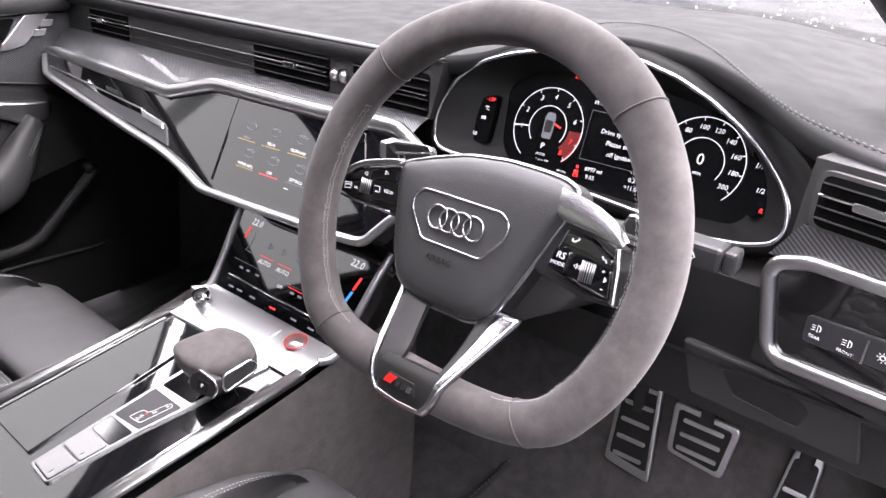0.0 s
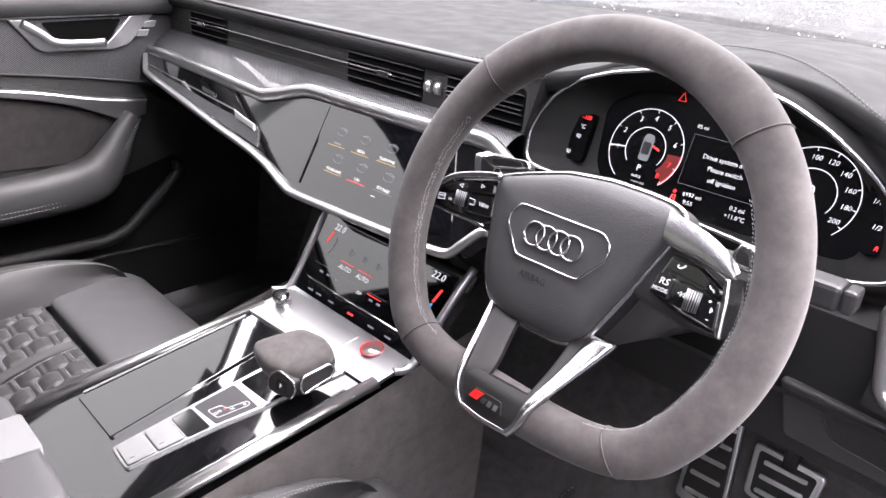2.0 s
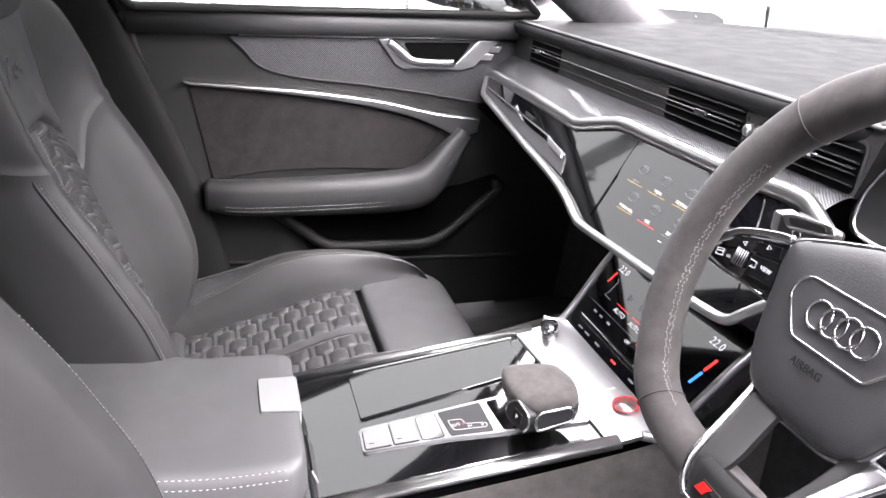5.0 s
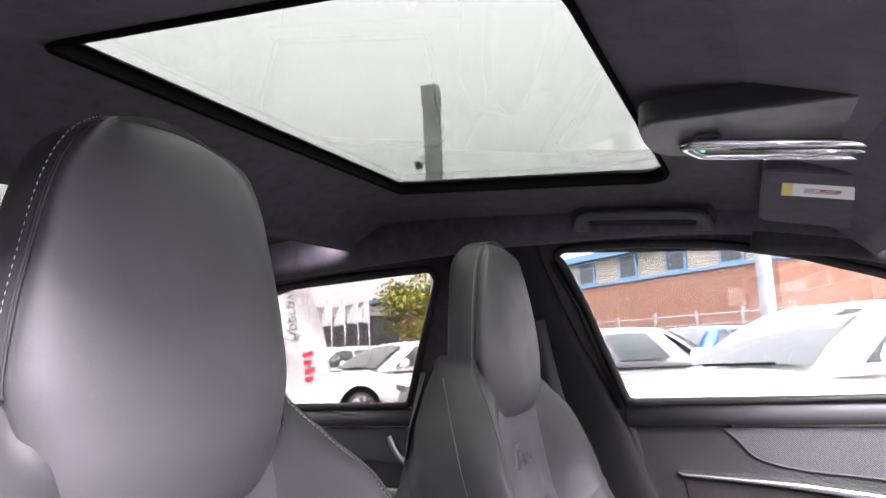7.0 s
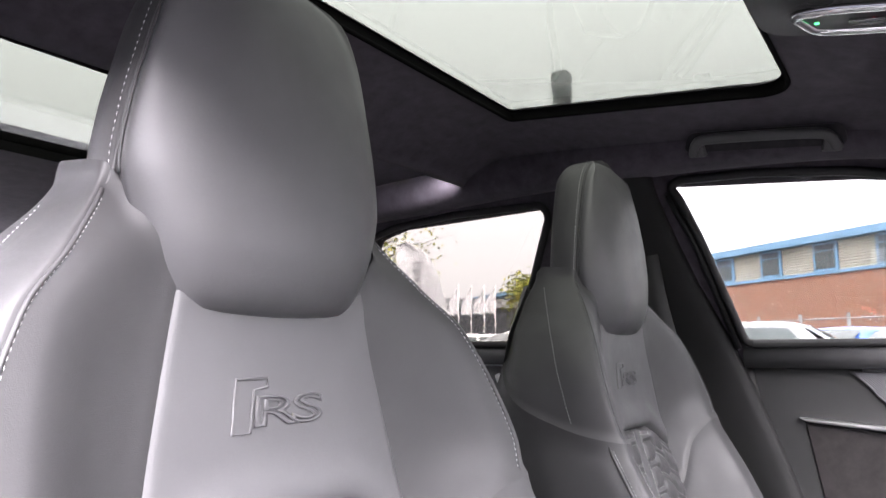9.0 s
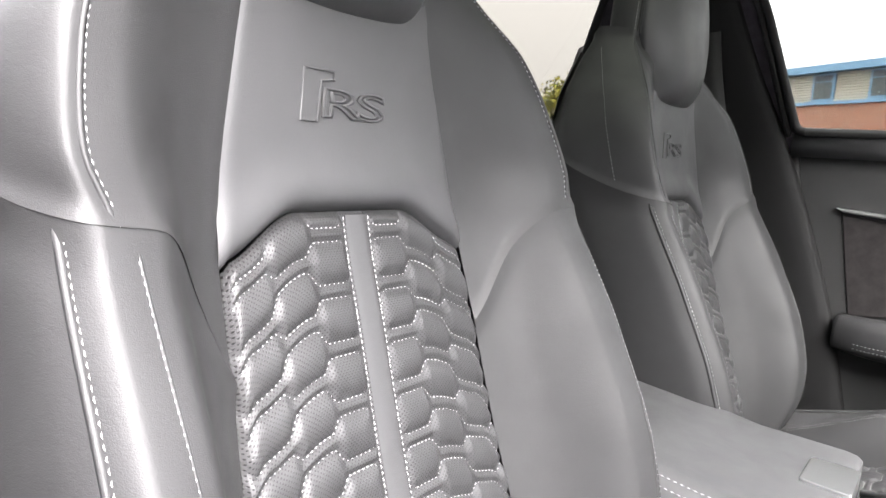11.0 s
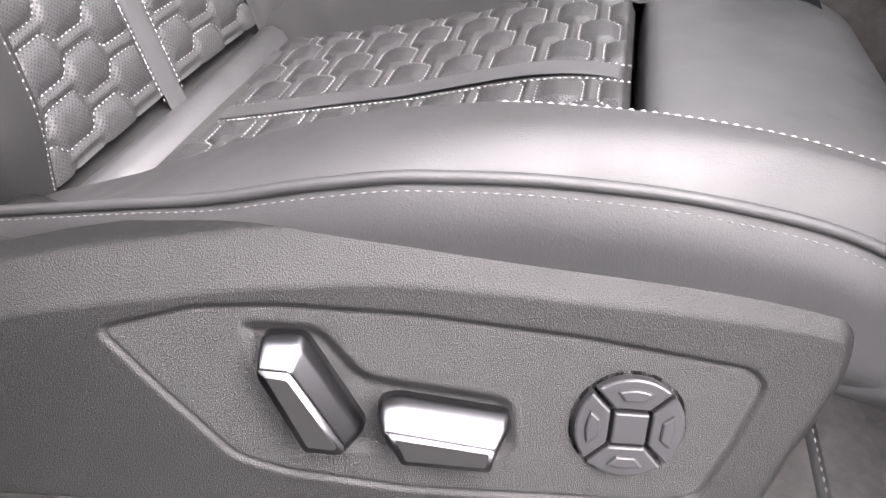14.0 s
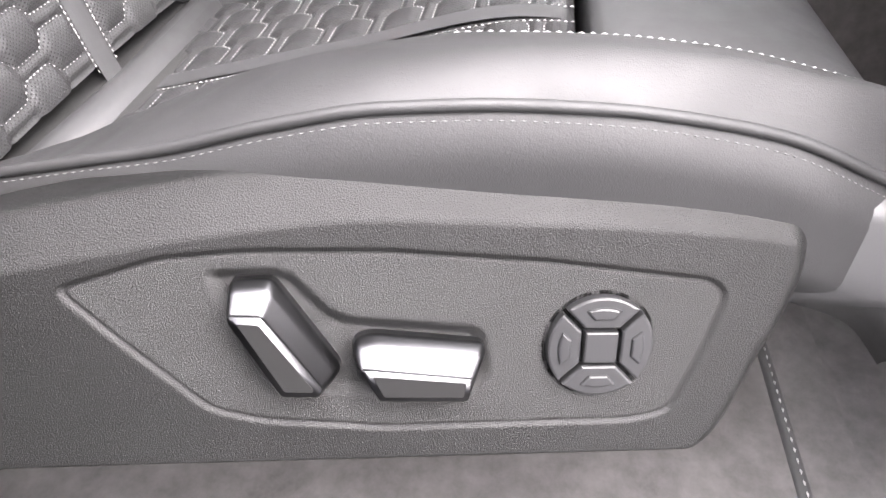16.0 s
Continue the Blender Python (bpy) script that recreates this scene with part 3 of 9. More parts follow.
def quilt_half(a, k):
    """Half the width of row k at the distance a from the middle band, and its slope."""
    q = abs((((a - 0.020) / PERIOD + (0.5 if k % 2 else 0.0)) % 1.0) - 0.5) * 2
    narrow, wide = 0.0050, PITCH - 0.0050
    return narrow + (wide - narrow) * (1 - step(0.36, 0.64, q))


def quilt_relief(a, w, edge):
    """Relief of the quilting: a from the middle band outwards, w along the panel."""
    k0 = int(math.floor(w / PITCH))
    h = 0.0
    for k in (k0 - 1, k0, k0 + 1, k0 + 2):
        half = quilt_half(a, k)
        inside = half - abs(w - k * PITCH)
        if inside > 0:
            slope = (quilt_half(a + 0.001, k) - quilt_half(a - 0.001, k)) / 0.002
            d = inside / math.sqrt(1 + slope * slope)
            tip = max(0.0, a) if half > PITCH / 2 else 1.0
            d = min(d, 0.8 * tip + 0.0005)
            h = max(h, 0.0044 * (1 - (1 - min(1.0, d / 0.0152)) ** 2.6))
    return h * step(0.0, 0.006, edge)


def pad_edges(a0, a1, w0, w1, shift):
    """The stitched lines between the pads' rows, as lines of (a, w)."""
    lines = []
    for k in range(int(w0 / PITCH) - 2, int(w1 / PITCH) + 2):
        line = []
        n = 90
        for i in range(n + 1):
            a = a0 + (a1 - a0) * i / n
            w = k * PITCH + quilt_half(a, k) + shift
            if a < 0.007:
                # the line runs in to the tip of the pad beside the band
                mid = (k if k % 2 else k + 1) * PITCH + shift
                w = mid + (w - mid) * a / 0.007
            if w0 < w < w1:
                line.append((a, w))
            else:
                if len(line) > 1:
                    lines.append(line)
                line = []
        if len(line) > 1:
            lines.append(line)
    return lines


def with_uv(ob, nu, nv, uv):
    lay = ob.data.uv_layers.new(name="pattern")
    for lp in ob.data.loops:
        i, j = divmod(lp.vertex_index, nv)
        lay.data[lp.index].uv = uv(i / (nu - 1), j / (nv - 1))


BACK_LEN, BAND = 0.428, 0.0125


def quilt_top(X):
    return 0.960 - 0.030 * step(0.055, 0.125, abs(X)) - 0.012 * step(0.115, 0.13, abs(X))


def back_panel_z(X, t):
    return 0.545 + (quilt_top(X) - 0.545) * t


def cushion_z(y):
    return CUSHION_CURVE(y)


CUSHION_CURVE = pchip([0.03, 0.06, 0.125, 0.25, 0.40, 0.415], [0.512, 0.520, 0.537, 0.570, 0.607, 0.607])
crest_z = pchip([0.05, 0.10, 0.164, 0.211, 0.267, 0.318, 0.366, 0.41, 0.46, 0.51, 0.545, 0.575, 0.595, 0.605], [0.560, 0.575, 0.600, 0.622, 0.646, 0.660, 0.667, 0.668, 0.665, 0.656, 0.646, 0.630, 0.606, 0.575])
pipe_z = pchip([0.05, 0.12, 0.186, 0.235, 0.283, 0.327, 0.37, 0.414, 0.46, 0.496, 0.53, 0.57, 0.605], [0.585, 0.600, 0.616, 0.628, 0.643, 0.652, 0.654, 0.652, 0.646, 0.638, 0.622, 0.596, 0.556])


def cushion_side(side, s, y):
    zq, zc, zp = CUSHION_CURVE(min(y, 0.415)), crest_z(y), pipe_z(y)
    inn = 0.158 + 0.012 * step(0.40, 0.56, y)
    k = 0.034 * step(0.25, 0.56, y) + 0.030 * step(0.50, 0.61, y)
    X = pchip([0, 0.15, 0.32, 0.5, 0.68, 0.78, 0.9, 1], [inn - 0.006, inn + 0.006, 0.192 - 0.4 * k, 0.216 - 0.8 * k, 0.242 - k, 0.250 - k, 0.250 - k, 0.235 - k])(s)
    Z = pchip([0, 0.15, 0.32, 0.5, 0.68, 0.78, 0.9, 1], [zq - 0.006, zq + 0.45 * (zc - zq), zc - 0.001, zc + 0.001, zp, zp - 0.022, zp - 0.055, zp - 0.085])(s)
    return Vector((SEAT_X + side * X, y if side > 0 else 0.03 + 0.94 * (y - 0.03), Z))


def build_seat():
    seat = thing("sports_seat", "black leather sports seat with honeycomb quilting and light stitching", "seat", (SEAT_X, 0.2, 0.36), "front seats")
    # quilted middle of the backrest
    nu, nv = 150, 240

    def back_quilt(u, t):
        X = -1 + 2 * u
        w_half = insert_w(0.56 + 0.4 * t)
        x = X * w_half
        z = back_panel_z(x, t)
        a = abs(x)
        edge = min((1 - abs(X)) * w_half, (1 - t) * BACK_LEN, max(0.0, a - BAND))
        h = quilt_relief(a - BAND, t * BACK_LEN - 0.008, edge) if a > BAND else 0.001
        bow = -0.004 * (1 - X * X)
        y = back_y(z) + bow
        return Vector((SEAT_X + x, y + h * 0.96 - 0.008 * math.exp(-((1 - abs(X)) / 0.03) ** 2) - 0.006 * math.exp(-((1 - t) / 0.012) ** 2), z + h * 0.27))

    q = surface("quilted_backrest", back_quilt, nu, nv, PERFORATED, seat, "perforated black leather quilted in honeycomb rows", flip=True)
    with_uv(q, nu, nv, lambda u, t: ((2 * u - 1) * 0.14, t * BACK_LEN))
    rows, nrm = [], []
    for sd in (-1, 1):
        for line in pad_edges(0.0, 0.128, 0.01, BACK_LEN - 0.006, 0.008):
            path = []
            for a, w in line:
                X = sd * (a + BAND)
                t = w / BACK_LEN
                z = back_panel_z(X, t)
                if abs(X) < insert_w(z) - 0.006 and z < quilt_top(X) - 0.004:
                    path.append((SEAT_X + X, back_y(z) - 0.004 * (1 - (X / insert_w(z)) ** 2), z))
            if len(path) > 1:
                rows.append(path)
                nrm.append((0, 0.96, 0.27))
        for off in (BAND + 0.001,):
            path = []
            for i in range(60):
                z = 0.54 + 0.418 * i / 59
                path.append((SEAT_X + sd * off, back_y(z) - 0.0036, z))
            rows.append(path)
            nrm.append((0, 0.96, 0.27))
    stitches("quilt_stitching", rows, THREAD, seat, "light grey stitching", 0.0032, 0.0014, 0.00055, 0.0005, nrm)
    surface("centre_band", lambda u, t: Vector((SEAT_X + (2 * u - 1) * (BAND - 0.0012), back_y(0.53 + 0.428 * t) + 0.0012 * (1 - (2 * u - 1) ** 4) - 0.0030, 0.53 + 0.428 * t)), 9, 60, LEATHER_SOFT_LIT, seat, flip=True)

    # upper panel below the headrest
    def upper(u, t):
        X = -1 + 2 * u
        z1 = 1.150
        x0 = X * insert_w(0.95)
        z0 = quilt_top(x0)
        z = z0 + (z1 - z0) * t
        x = X * insert_w(z)
        y = back_y(z) - 0.003 * (1 - X * X) + 0.004 * math.exp(-((t - 0.10) / 0.09) ** 2)
        return Vector((SEAT_X + x, y - 0.0035 * math.exp(-((1 - abs(X)) / 0.03) ** 2) - 0.010 * math.exp(-(t / 0.025) ** 2), z))

    surface("upper_panel", upper, 60, 60, LEATHER_SOFT_LIT, seat, flip=True)
    # embossed badge
    e = Plane((SEAT_X + 0.012, back_y(1.045) - 0.0022, 1.045), (-1, 0, 0), (0, -0.10, 1))
    def emboss(name, pts, closed=True):
        tube(name, [e.at(*p, 0.0) for p in pts], 0.0011, LEATHER_SOFT_LIT, seat, closed=closed, n=6, up=e.n)

    emboss("embossed_badge", [(-0.040, -0.021), (-0.035, 0.016), (-0.006, 0.016), (-0.006, 0.010), (-0.019, 0.008), (-0.024, -0.021)])
    for ch, uu in (("R", -0.003), ("S", 0.030)):
        cu = bpy.data.curves.new("embossed_letter", "FONT")
        cu.body, cu.size, cu.fill_mode, cu.bevel_depth, cu.align_x, cu.align_y, cu.resolution_u = ch, 0.029, "NONE", 0.0009, "CENTER", "CENTER", 3
        cu.bevel_resolution = 1
        tmp = bpy.data.objects.new("embossed_letter", cu)
        scene.collection.objects.link(tmp)
        bpy.context.view_layer.update()
        me = bpy.data.meshes.new_from_object(tmp.evaluated_get(bpy.context.evaluated_depsgraph_get()))
        bpy.data.objects.remove(tmp)
        for v in me.vertices:
            v.co = e.at(uu + 0.003 + v.co.x * 2.55 + v.co.y * 0.15, v.co.y - 0.008, v.co.z) - origin(seat)
        link_mesh("embossed_letter", me, LEATHER_SOFT_LIT, seat)

    for side in (1, -1):
        surface("side_bolster", side_piece(side, lambda s: 0.475, seam_z, True), 70, 60, LEATHER_SHADED, seat, flip=side > 0)
        surface("shoulder", side_piece(side, seam_z, shoulder_top, False), 60, 50, LEATHER_SHADED, seat, flip=side > 0)
        rows, nrm = [], []
        for s, top in ((0.360, seam_z(0.36) - 0.005),) if side > 0 else ((0.469, 0.93),):
            rows.append([back_at(side, s + 0.045 * (i / 60) ** 2, 0.55 + (top - 0.55) * i / 60) for i in range(61)])
            nrm.append((side * 0.35, 0.9, 0.25))
        rows.append([back_at(side, 0.575, 0.50 + (seam_z(0.575) - 0.505) * i / 60) for i in range(61)])
        nrm.append((side * 0.9, 0.4, 0))
        rows.append([back_at(side, 0.44, seam_z(0.44) + (1.175 - seam_z(0.44)) * i / 40) for i in range(41)])
        nrm.append((side * 0.45, 0.88, 0.1))
        if side > 0:
            rows.append([back_at(side, 0.70, seam_z(0.70) + (1.175 - seam_z(0.70)) * i / 40) for i in range(41)])
            nrm.append((side * 0.9, 0.4, 0))
        stitches("bolster_stitching", rows, THREAD, seat, "light grey stitching", 0.0034, 0.0016, 0.00042, 0.0006, nrm)
        for s, r in ((0.359 if side > 0 else 0.469, 0.0011), (0.587, 0.0022)):
            tube("seam", [back_at(side, s + (0.045 * (i / 40) ** 2 if s < 0.5 else 0), 0.49 + (seam_z(s) - 0.495) * i / 40) - Vector((side * 0.0005, 0.0004, 0)) for i in range(41)], r, LEATHER_SHADED, seat, n=6)
        tube("shoulder_seam", [back_at(side, 0.458, seam_z(0.458) + (1.18 - seam_z(0.458)) * i / 40) for i in range(41)], 0.0016, LEATHER_SHADED, seat, n=6)

    # rear shell
    def shell(u, t):
        z = 0.42 + 0.76 * t
        X = (-1 + 2 * u)
        w = outer_w(min(1.19, max(0.48, z))) - 0.025
        y = back_y(max(0.48, z)) - 0.13 + 0.030 * step(0.96, 1.08, z) - 0.035 * (1 - X ** 4)
        return Vector((SEAT_X + X * w, y, z))

    surface("back_shell", shell, 20, 30, PLASTIC_DARK, seat, "black moulded seat back")

    # headrest: a pillow in front of a tapering fin that grows out of the shoulders
    HX = SEAT_X + 0.008
    half_w = pchip([1.10, 1.13, 1.16, 1.20, 1.24, 1.28, 1.32, 1.345, 1.362, 1.374, 1.382, 1.386], [0.078, 0.100, 0.114, 0.124, 0.119, 0.110, 0.099, 0.088, 0.075, 0.058, 0.036, 0.010])
    front = pchip([1.10, 1.106, 1.115, 1.13, 1.16, 1.20, 1.24, 1.28, 1.32, 1.35, 1.37, 1.38, 1.386], [-0.088, -0.070, -0.059, -0.051, -0.046, -0.047, -0.050, -0.055, -0.062, -0.071, -0.082, -0.092, -0.112])

    def mirrored(pts):
        return [(x, y) for x, y in pts] + [(-x, y) for x, y in pts[::-1] if abs(x) > 1e-9]

    def plan(pts, z):
        return [Vector((HX + p.x, p.y, z)) for p in smooth_path([(x, y, 0) for x, y in mirrored(pts)], 4, closed=True)]

    pillow, fin = [], []
    for i in range(49):
        k = i / 48
        z = 1.101 + 0.285 * (k + 0.10 * math.sin(2 * math.pi * k) / 2)
        w, f = half_w(z), front(z)
        back = -0.118 + 0.004 * step(1.34, 1.386, z)
        ys = min(-0.088, f - 0.012)
        pillow.append(plan([(0, f), (0.36 * w, f - 0.0015), (0.66 * w, f - 0.2 * (f - ys) - 0.001), (0.87 * w, f - 0.52 * (f - ys)), (0.975 * w, ys + 0.007), (0.975 * w, ys - 0.004), (0.86 * w, back), (0, back)], z))
    for i in range(40):
        z = 1.150 + 0.238 * i / 39
        w = half_w(max(1.20, z)) + 0.012 * (1 - step(1.15, 1.21, z))
        kk = 1 - 0.5 * step(1.345, 1.388, z)
        fin.append(plan([(0, -0.096), (0.90 * w, -0.0945), (0.985 * w, -0.0965), (1.01 * w, -0.106), (1.0 * w, -0.122), (0.93 * w, -0.126 - 0.014 * kk), (0.72 * w, -0.126 - 0.026 * kk), (0.4 * w, -0.126 - 0.033 * kk), (0, -0.126 - 0.035 * kk)], z))
    loft("headrest", pillow, LEATHER_SOFT_LIT, seat, "tall one-piece leather headrest")
    loft("headrest_fin", fin, LEATHER_SHADED, seat, "leather side of the headrest")
    for side in (1, -1):
        zs = [1.192 + 0.192 * i / 60 for i in range(61)]
        line = [Vector((HX + side * 0.982 * half_w(z), -0.0925 - 0.012 * step(1.37, 1.386, z), z)) for z in zs]
        tube("headrest_seam", line, 0.0012, LEATHER_SHADED, seat, n=6)
        stitches("headrest_stitching", [[p + Vector((side * 0.0030, -0.0065, 0.001)) for p in line]], THREAD, seat, "light grey stitching", 0.0036, 0.0018, 0.00040, 0.0003, [(side * 0.9, 0.35, 0.1)])

    # cushion
    nu, nv = 150, 180
    y0, y1 = 0.098, 0.414

    def cushion(u, t):
        X = -1 + 2 * u
        y = y0 + (y1 - y0) * t
        hw = 0.154
        x = X * hw
        a = abs(x)
        L = (y1 - y0) * 1.02
        edge = min((1 - abs(X)) * hw, (1 - t) * L, max(0.0, a - BAND))
        h = quilt_relief(a - BAND, t * L - 0.0125, edge) if a > BAND else 0.001
        z = cushion_z(y) - 0.004 * (1 - X * X)
        drop = 0.010 * math.exp(-((1 - t) / 0.012) ** 2)
        return Vector((SEAT_X + x, y - h * 0.2, z + h * 0.98 - drop - 0.007 * math.exp(-((1 - abs(X)) / 0.03) ** 2)))

    q = surface("quilted_cushion", cushion, nu, nv, PERFORATED, seat, "perforated black leather quilted in honeycomb rows")
    with_uv(q, nu, nv, lambda u, t: ((2 * u - 1) * 0.154, t * 0.322))
    rows, nrm = [], []
    for sd in (-1, 1):
        for line in pad_edges(0.0, 0.137, 0.01, 0.318, 0.0125):
            rows.append([(SEAT_X + sd * (a + BAND), y0 + (y1 - y0) * w / 0.322, cushion_z(y0 + (y1 - y0) * w / 0.322) - 0.004 * (1 - ((a + BAND) / 0.154) ** 2) + 0.0002) for a, w in line])
            nrm.append((0, -0.2, 0.98))
        rows.append([(SEAT_X + sd * (BAND + 0.001), y0 + (y1 - y0) * i / 50, cushion_z(y0 + (y1 - y0) * i / 50) - 0.0034) for i in range(51)])
        nrm.append((0, -0.2, 0.98))
    stitches("quilt_stitching", rows, THREAD, seat, "light grey stitching", 0.0032, 0.0014, 0.00055, 0.0005, nrm)
    surface("centre_band", lambda u, t: Vector((SEAT_X + (2 * u - 1) * (BAND - 0.0012), y0 + (y1 - y0 - 0.01) * t, cushion_z(y0 + (y1 - y0) * t) - 0.0020)), 9, 40, LEATHER_SOFT_LIT, seat)
    for side in (1, -1):
        surface("cushion_bolster", lambda s, t: cushion_side(side, s, 0.03 + 0.572 * t) + Vector((0, 0, 0.0024 * noise.noise(Vector((t * 34 + s * 5, s * 4, side))) * (1 - t) ** 3)), 60, 90, LEATHER_SHADED, seat, flip=side < 0)
        pipe = [cushion_side(side, 0.68, 0.06 + 0.54 * i / 80) for i in range(81)]
        tube("piping", [p + Vector((side * 0.0008, 0, 0.001)) for p in pipe], 0.0028, LEATHER_SHADED, seat, n=8)
        rows = [[cushion_side(side, 0.708, 0.06 + 0.54 * i / 80) for i in range(81)]]
        thin = [[cushion_side(side, 0.31, 0.35 + 0.22 * i / 60) for i in range(61)]] if side > 0 else [[cushion_side(side, s, 0.12 + 0.44 * i / 90) for i in range(91)] for s in (0.30, 0.36)]
        stitches("bolster_stitching", rows, THREAD_DARK, seat, "dark grey stitching", 0.0030, 0.0014, 0.00034, 0.0004, [(side, 0, 0.2)])
        stitches("crest_stitching", thin, THREAD, seat, "light grey stitching", 0.0032, 0.0016, 0.00034, 0.0003, [(0, 0, 1)] * len(thin))

    # thigh rest in front of the quilted cushion
    prof = [(0.421, 0.560), (0.4215, 0.595), (0.426, 0.606), (0.440, 0.610), (0.48, 0.612), (0.53, 0.612), (0.565, 0.606), (0.590, 0.592), (0.602, 0.576), (0.600, 0.562), (0.585, 0.550), (0.50, 0.546), (0.43, 0.546)]
    prof = [(p.x, p.y) for p in smooth_path([(a, b, 0) for a, b in prof], 4)]
    rings = []
    for X, k in ((-0.207, 0.80), (-0.205, 0.90), (-0.198, 0.97), (-0.185, 1.0), (-0.09, 1.0), (0, 1.0), (0.09, 1.0), (0.185, 1.0), (0.198, 0.97), (0.205, 0.90), (0.207, 0.80)):
        rings.append([Vector((SEAT_X + X, 0.51 + (y - 0.51) * k, 0.55 + (z - 0.55) * k)) for y, z in prof])
    loft("thigh_rest", rings, LEATHER_SOFT_LIT, seat, "smooth leather thigh rest")
    # filler at the crease
    tube("crease", [(SEAT_X - 0.19, 0.080, 0.519), (SEAT_X, 0.082, 0.516), (SEAT_X + 0.19, 0.080, 0.519)], 0.0215, LEATHER_SOFT_LIT, seat, n=12)
    # seat frame and rails
    rbox("seat_frame", (SEAT_X - 0.20, 0.02, 0.44), (SEAT_X + 0.19, 0.46, 0.53), PLASTIC_DARK, seat, bevel=0.02)
    for x in (-0.15, 0.13):
        rbox("rail", (SEAT_X + x - 0.025, -0.05, 0.30), (SEAT_X + x + 0.030, 0.30, 0.330), PLASTIC_DARK, seat, bevel=0.006)
        rbox("riser", (SEAT_X + x - 0.015, 0.02, 0.34), (SEAT_X + x + 0.010, 0.40, 0.50), VOID, seat, bevel=0.004)
    return seat


PANEL = Plane((0.658, 0.203, 0.591), (-0.1939, 0.9804, -0.0359), (-0.3406, -0.033, 0.9396))
PANEL_OUT = rounded([(0.000, -0.001), (0.041, 0.012), (0.075, 0.015), (0.131, 0.015), (0.202, 0.010), (0.274, 0.001), (0.281, -0.006), (0.274, -0.032), (0.262, -0.064), (0.244, -0.068), (0.133, -0.069), (0.079, -0.064), (0.057, -0.058), (0.025, -0.027)], 0.006, 3)
ridge_v = pchip([-0.12, -0.06, -0.022, 0.022, 0.066, 0.131, 0.199, 0.27, 0.310, 0.335], [0.000, 0.012, 0.022, 0.031, 0.039, 0.045, 0.043, 0.039, 0.034, 0.026])
front_u = pchip([-0.10, -0.088, -0.077, -0.04, -0.010, 0.005, 0.03, 0.05], [0.276, 0.286, 0.296, 0.310, 0.321, 0.324, 0.322, 0.314])


def outline_distance(pts, u, v):
    """Signed distance to an outline, negative inside."""
    d, inside = 1e9, False
    m = len(pts)
    for i in range(m):
        ax, ay = pts[i]
        bx, by = pts[(i + 1) % m]
        ex, ey = bx - ax, by - ay
        k = max(0.0, min(1.0, ((u - ax) * ex + (v - ay) * ey) / (ex * ex + ey * ey + 1e-12)))
        d = min(d, math.hypot(u - ax - k * ex, v - ay - k * ey))
        if (ay > v) != (by > v) and u < (bx - ax) * (v - ay) / (by - ay) + ax:
            inside = not inside
    return -d if inside else d


POCKET = rounded([(0.056, 0.007), (0.092, 0.008), (0.112, -0.014), (0.176, -0.020), (0.180, -0.046), (0.168, -0.054), (0.088, -0.052), (0.074, -0.036)], 0.008, 3)


def panel_height(u, v):
    d = outline_distance(PANEL_OUT, u, v)
    h = -0.0012 * (1 - step(-0.0014, 0.0004, d)) - 0.0011 * math.exp(-(d / 0.0010) ** 2)
    if d < 0:
        p = outline_distance(POCKET, u, v)
        h -= 0.0030 * (1 - step(-0.006, 0.001, p))
    return h, d


# edge of the base cover: a broad bevel between its side and its top
bevel_v = pchip([0, 0.1, 0.2, 0.6, 0.7, 0.8, 1], [-0.018, -0.0165, -0.0130, 0.0020, 0.0047, 0.0063, 0.0090])
bevel_n = pchip([0, 0.1, 0.2, 0.6, 0.7, 0.8, 1], [0.0, -0.0004, -0.0021, -0.0115, -0.0145, -0.0190, -0.0350])


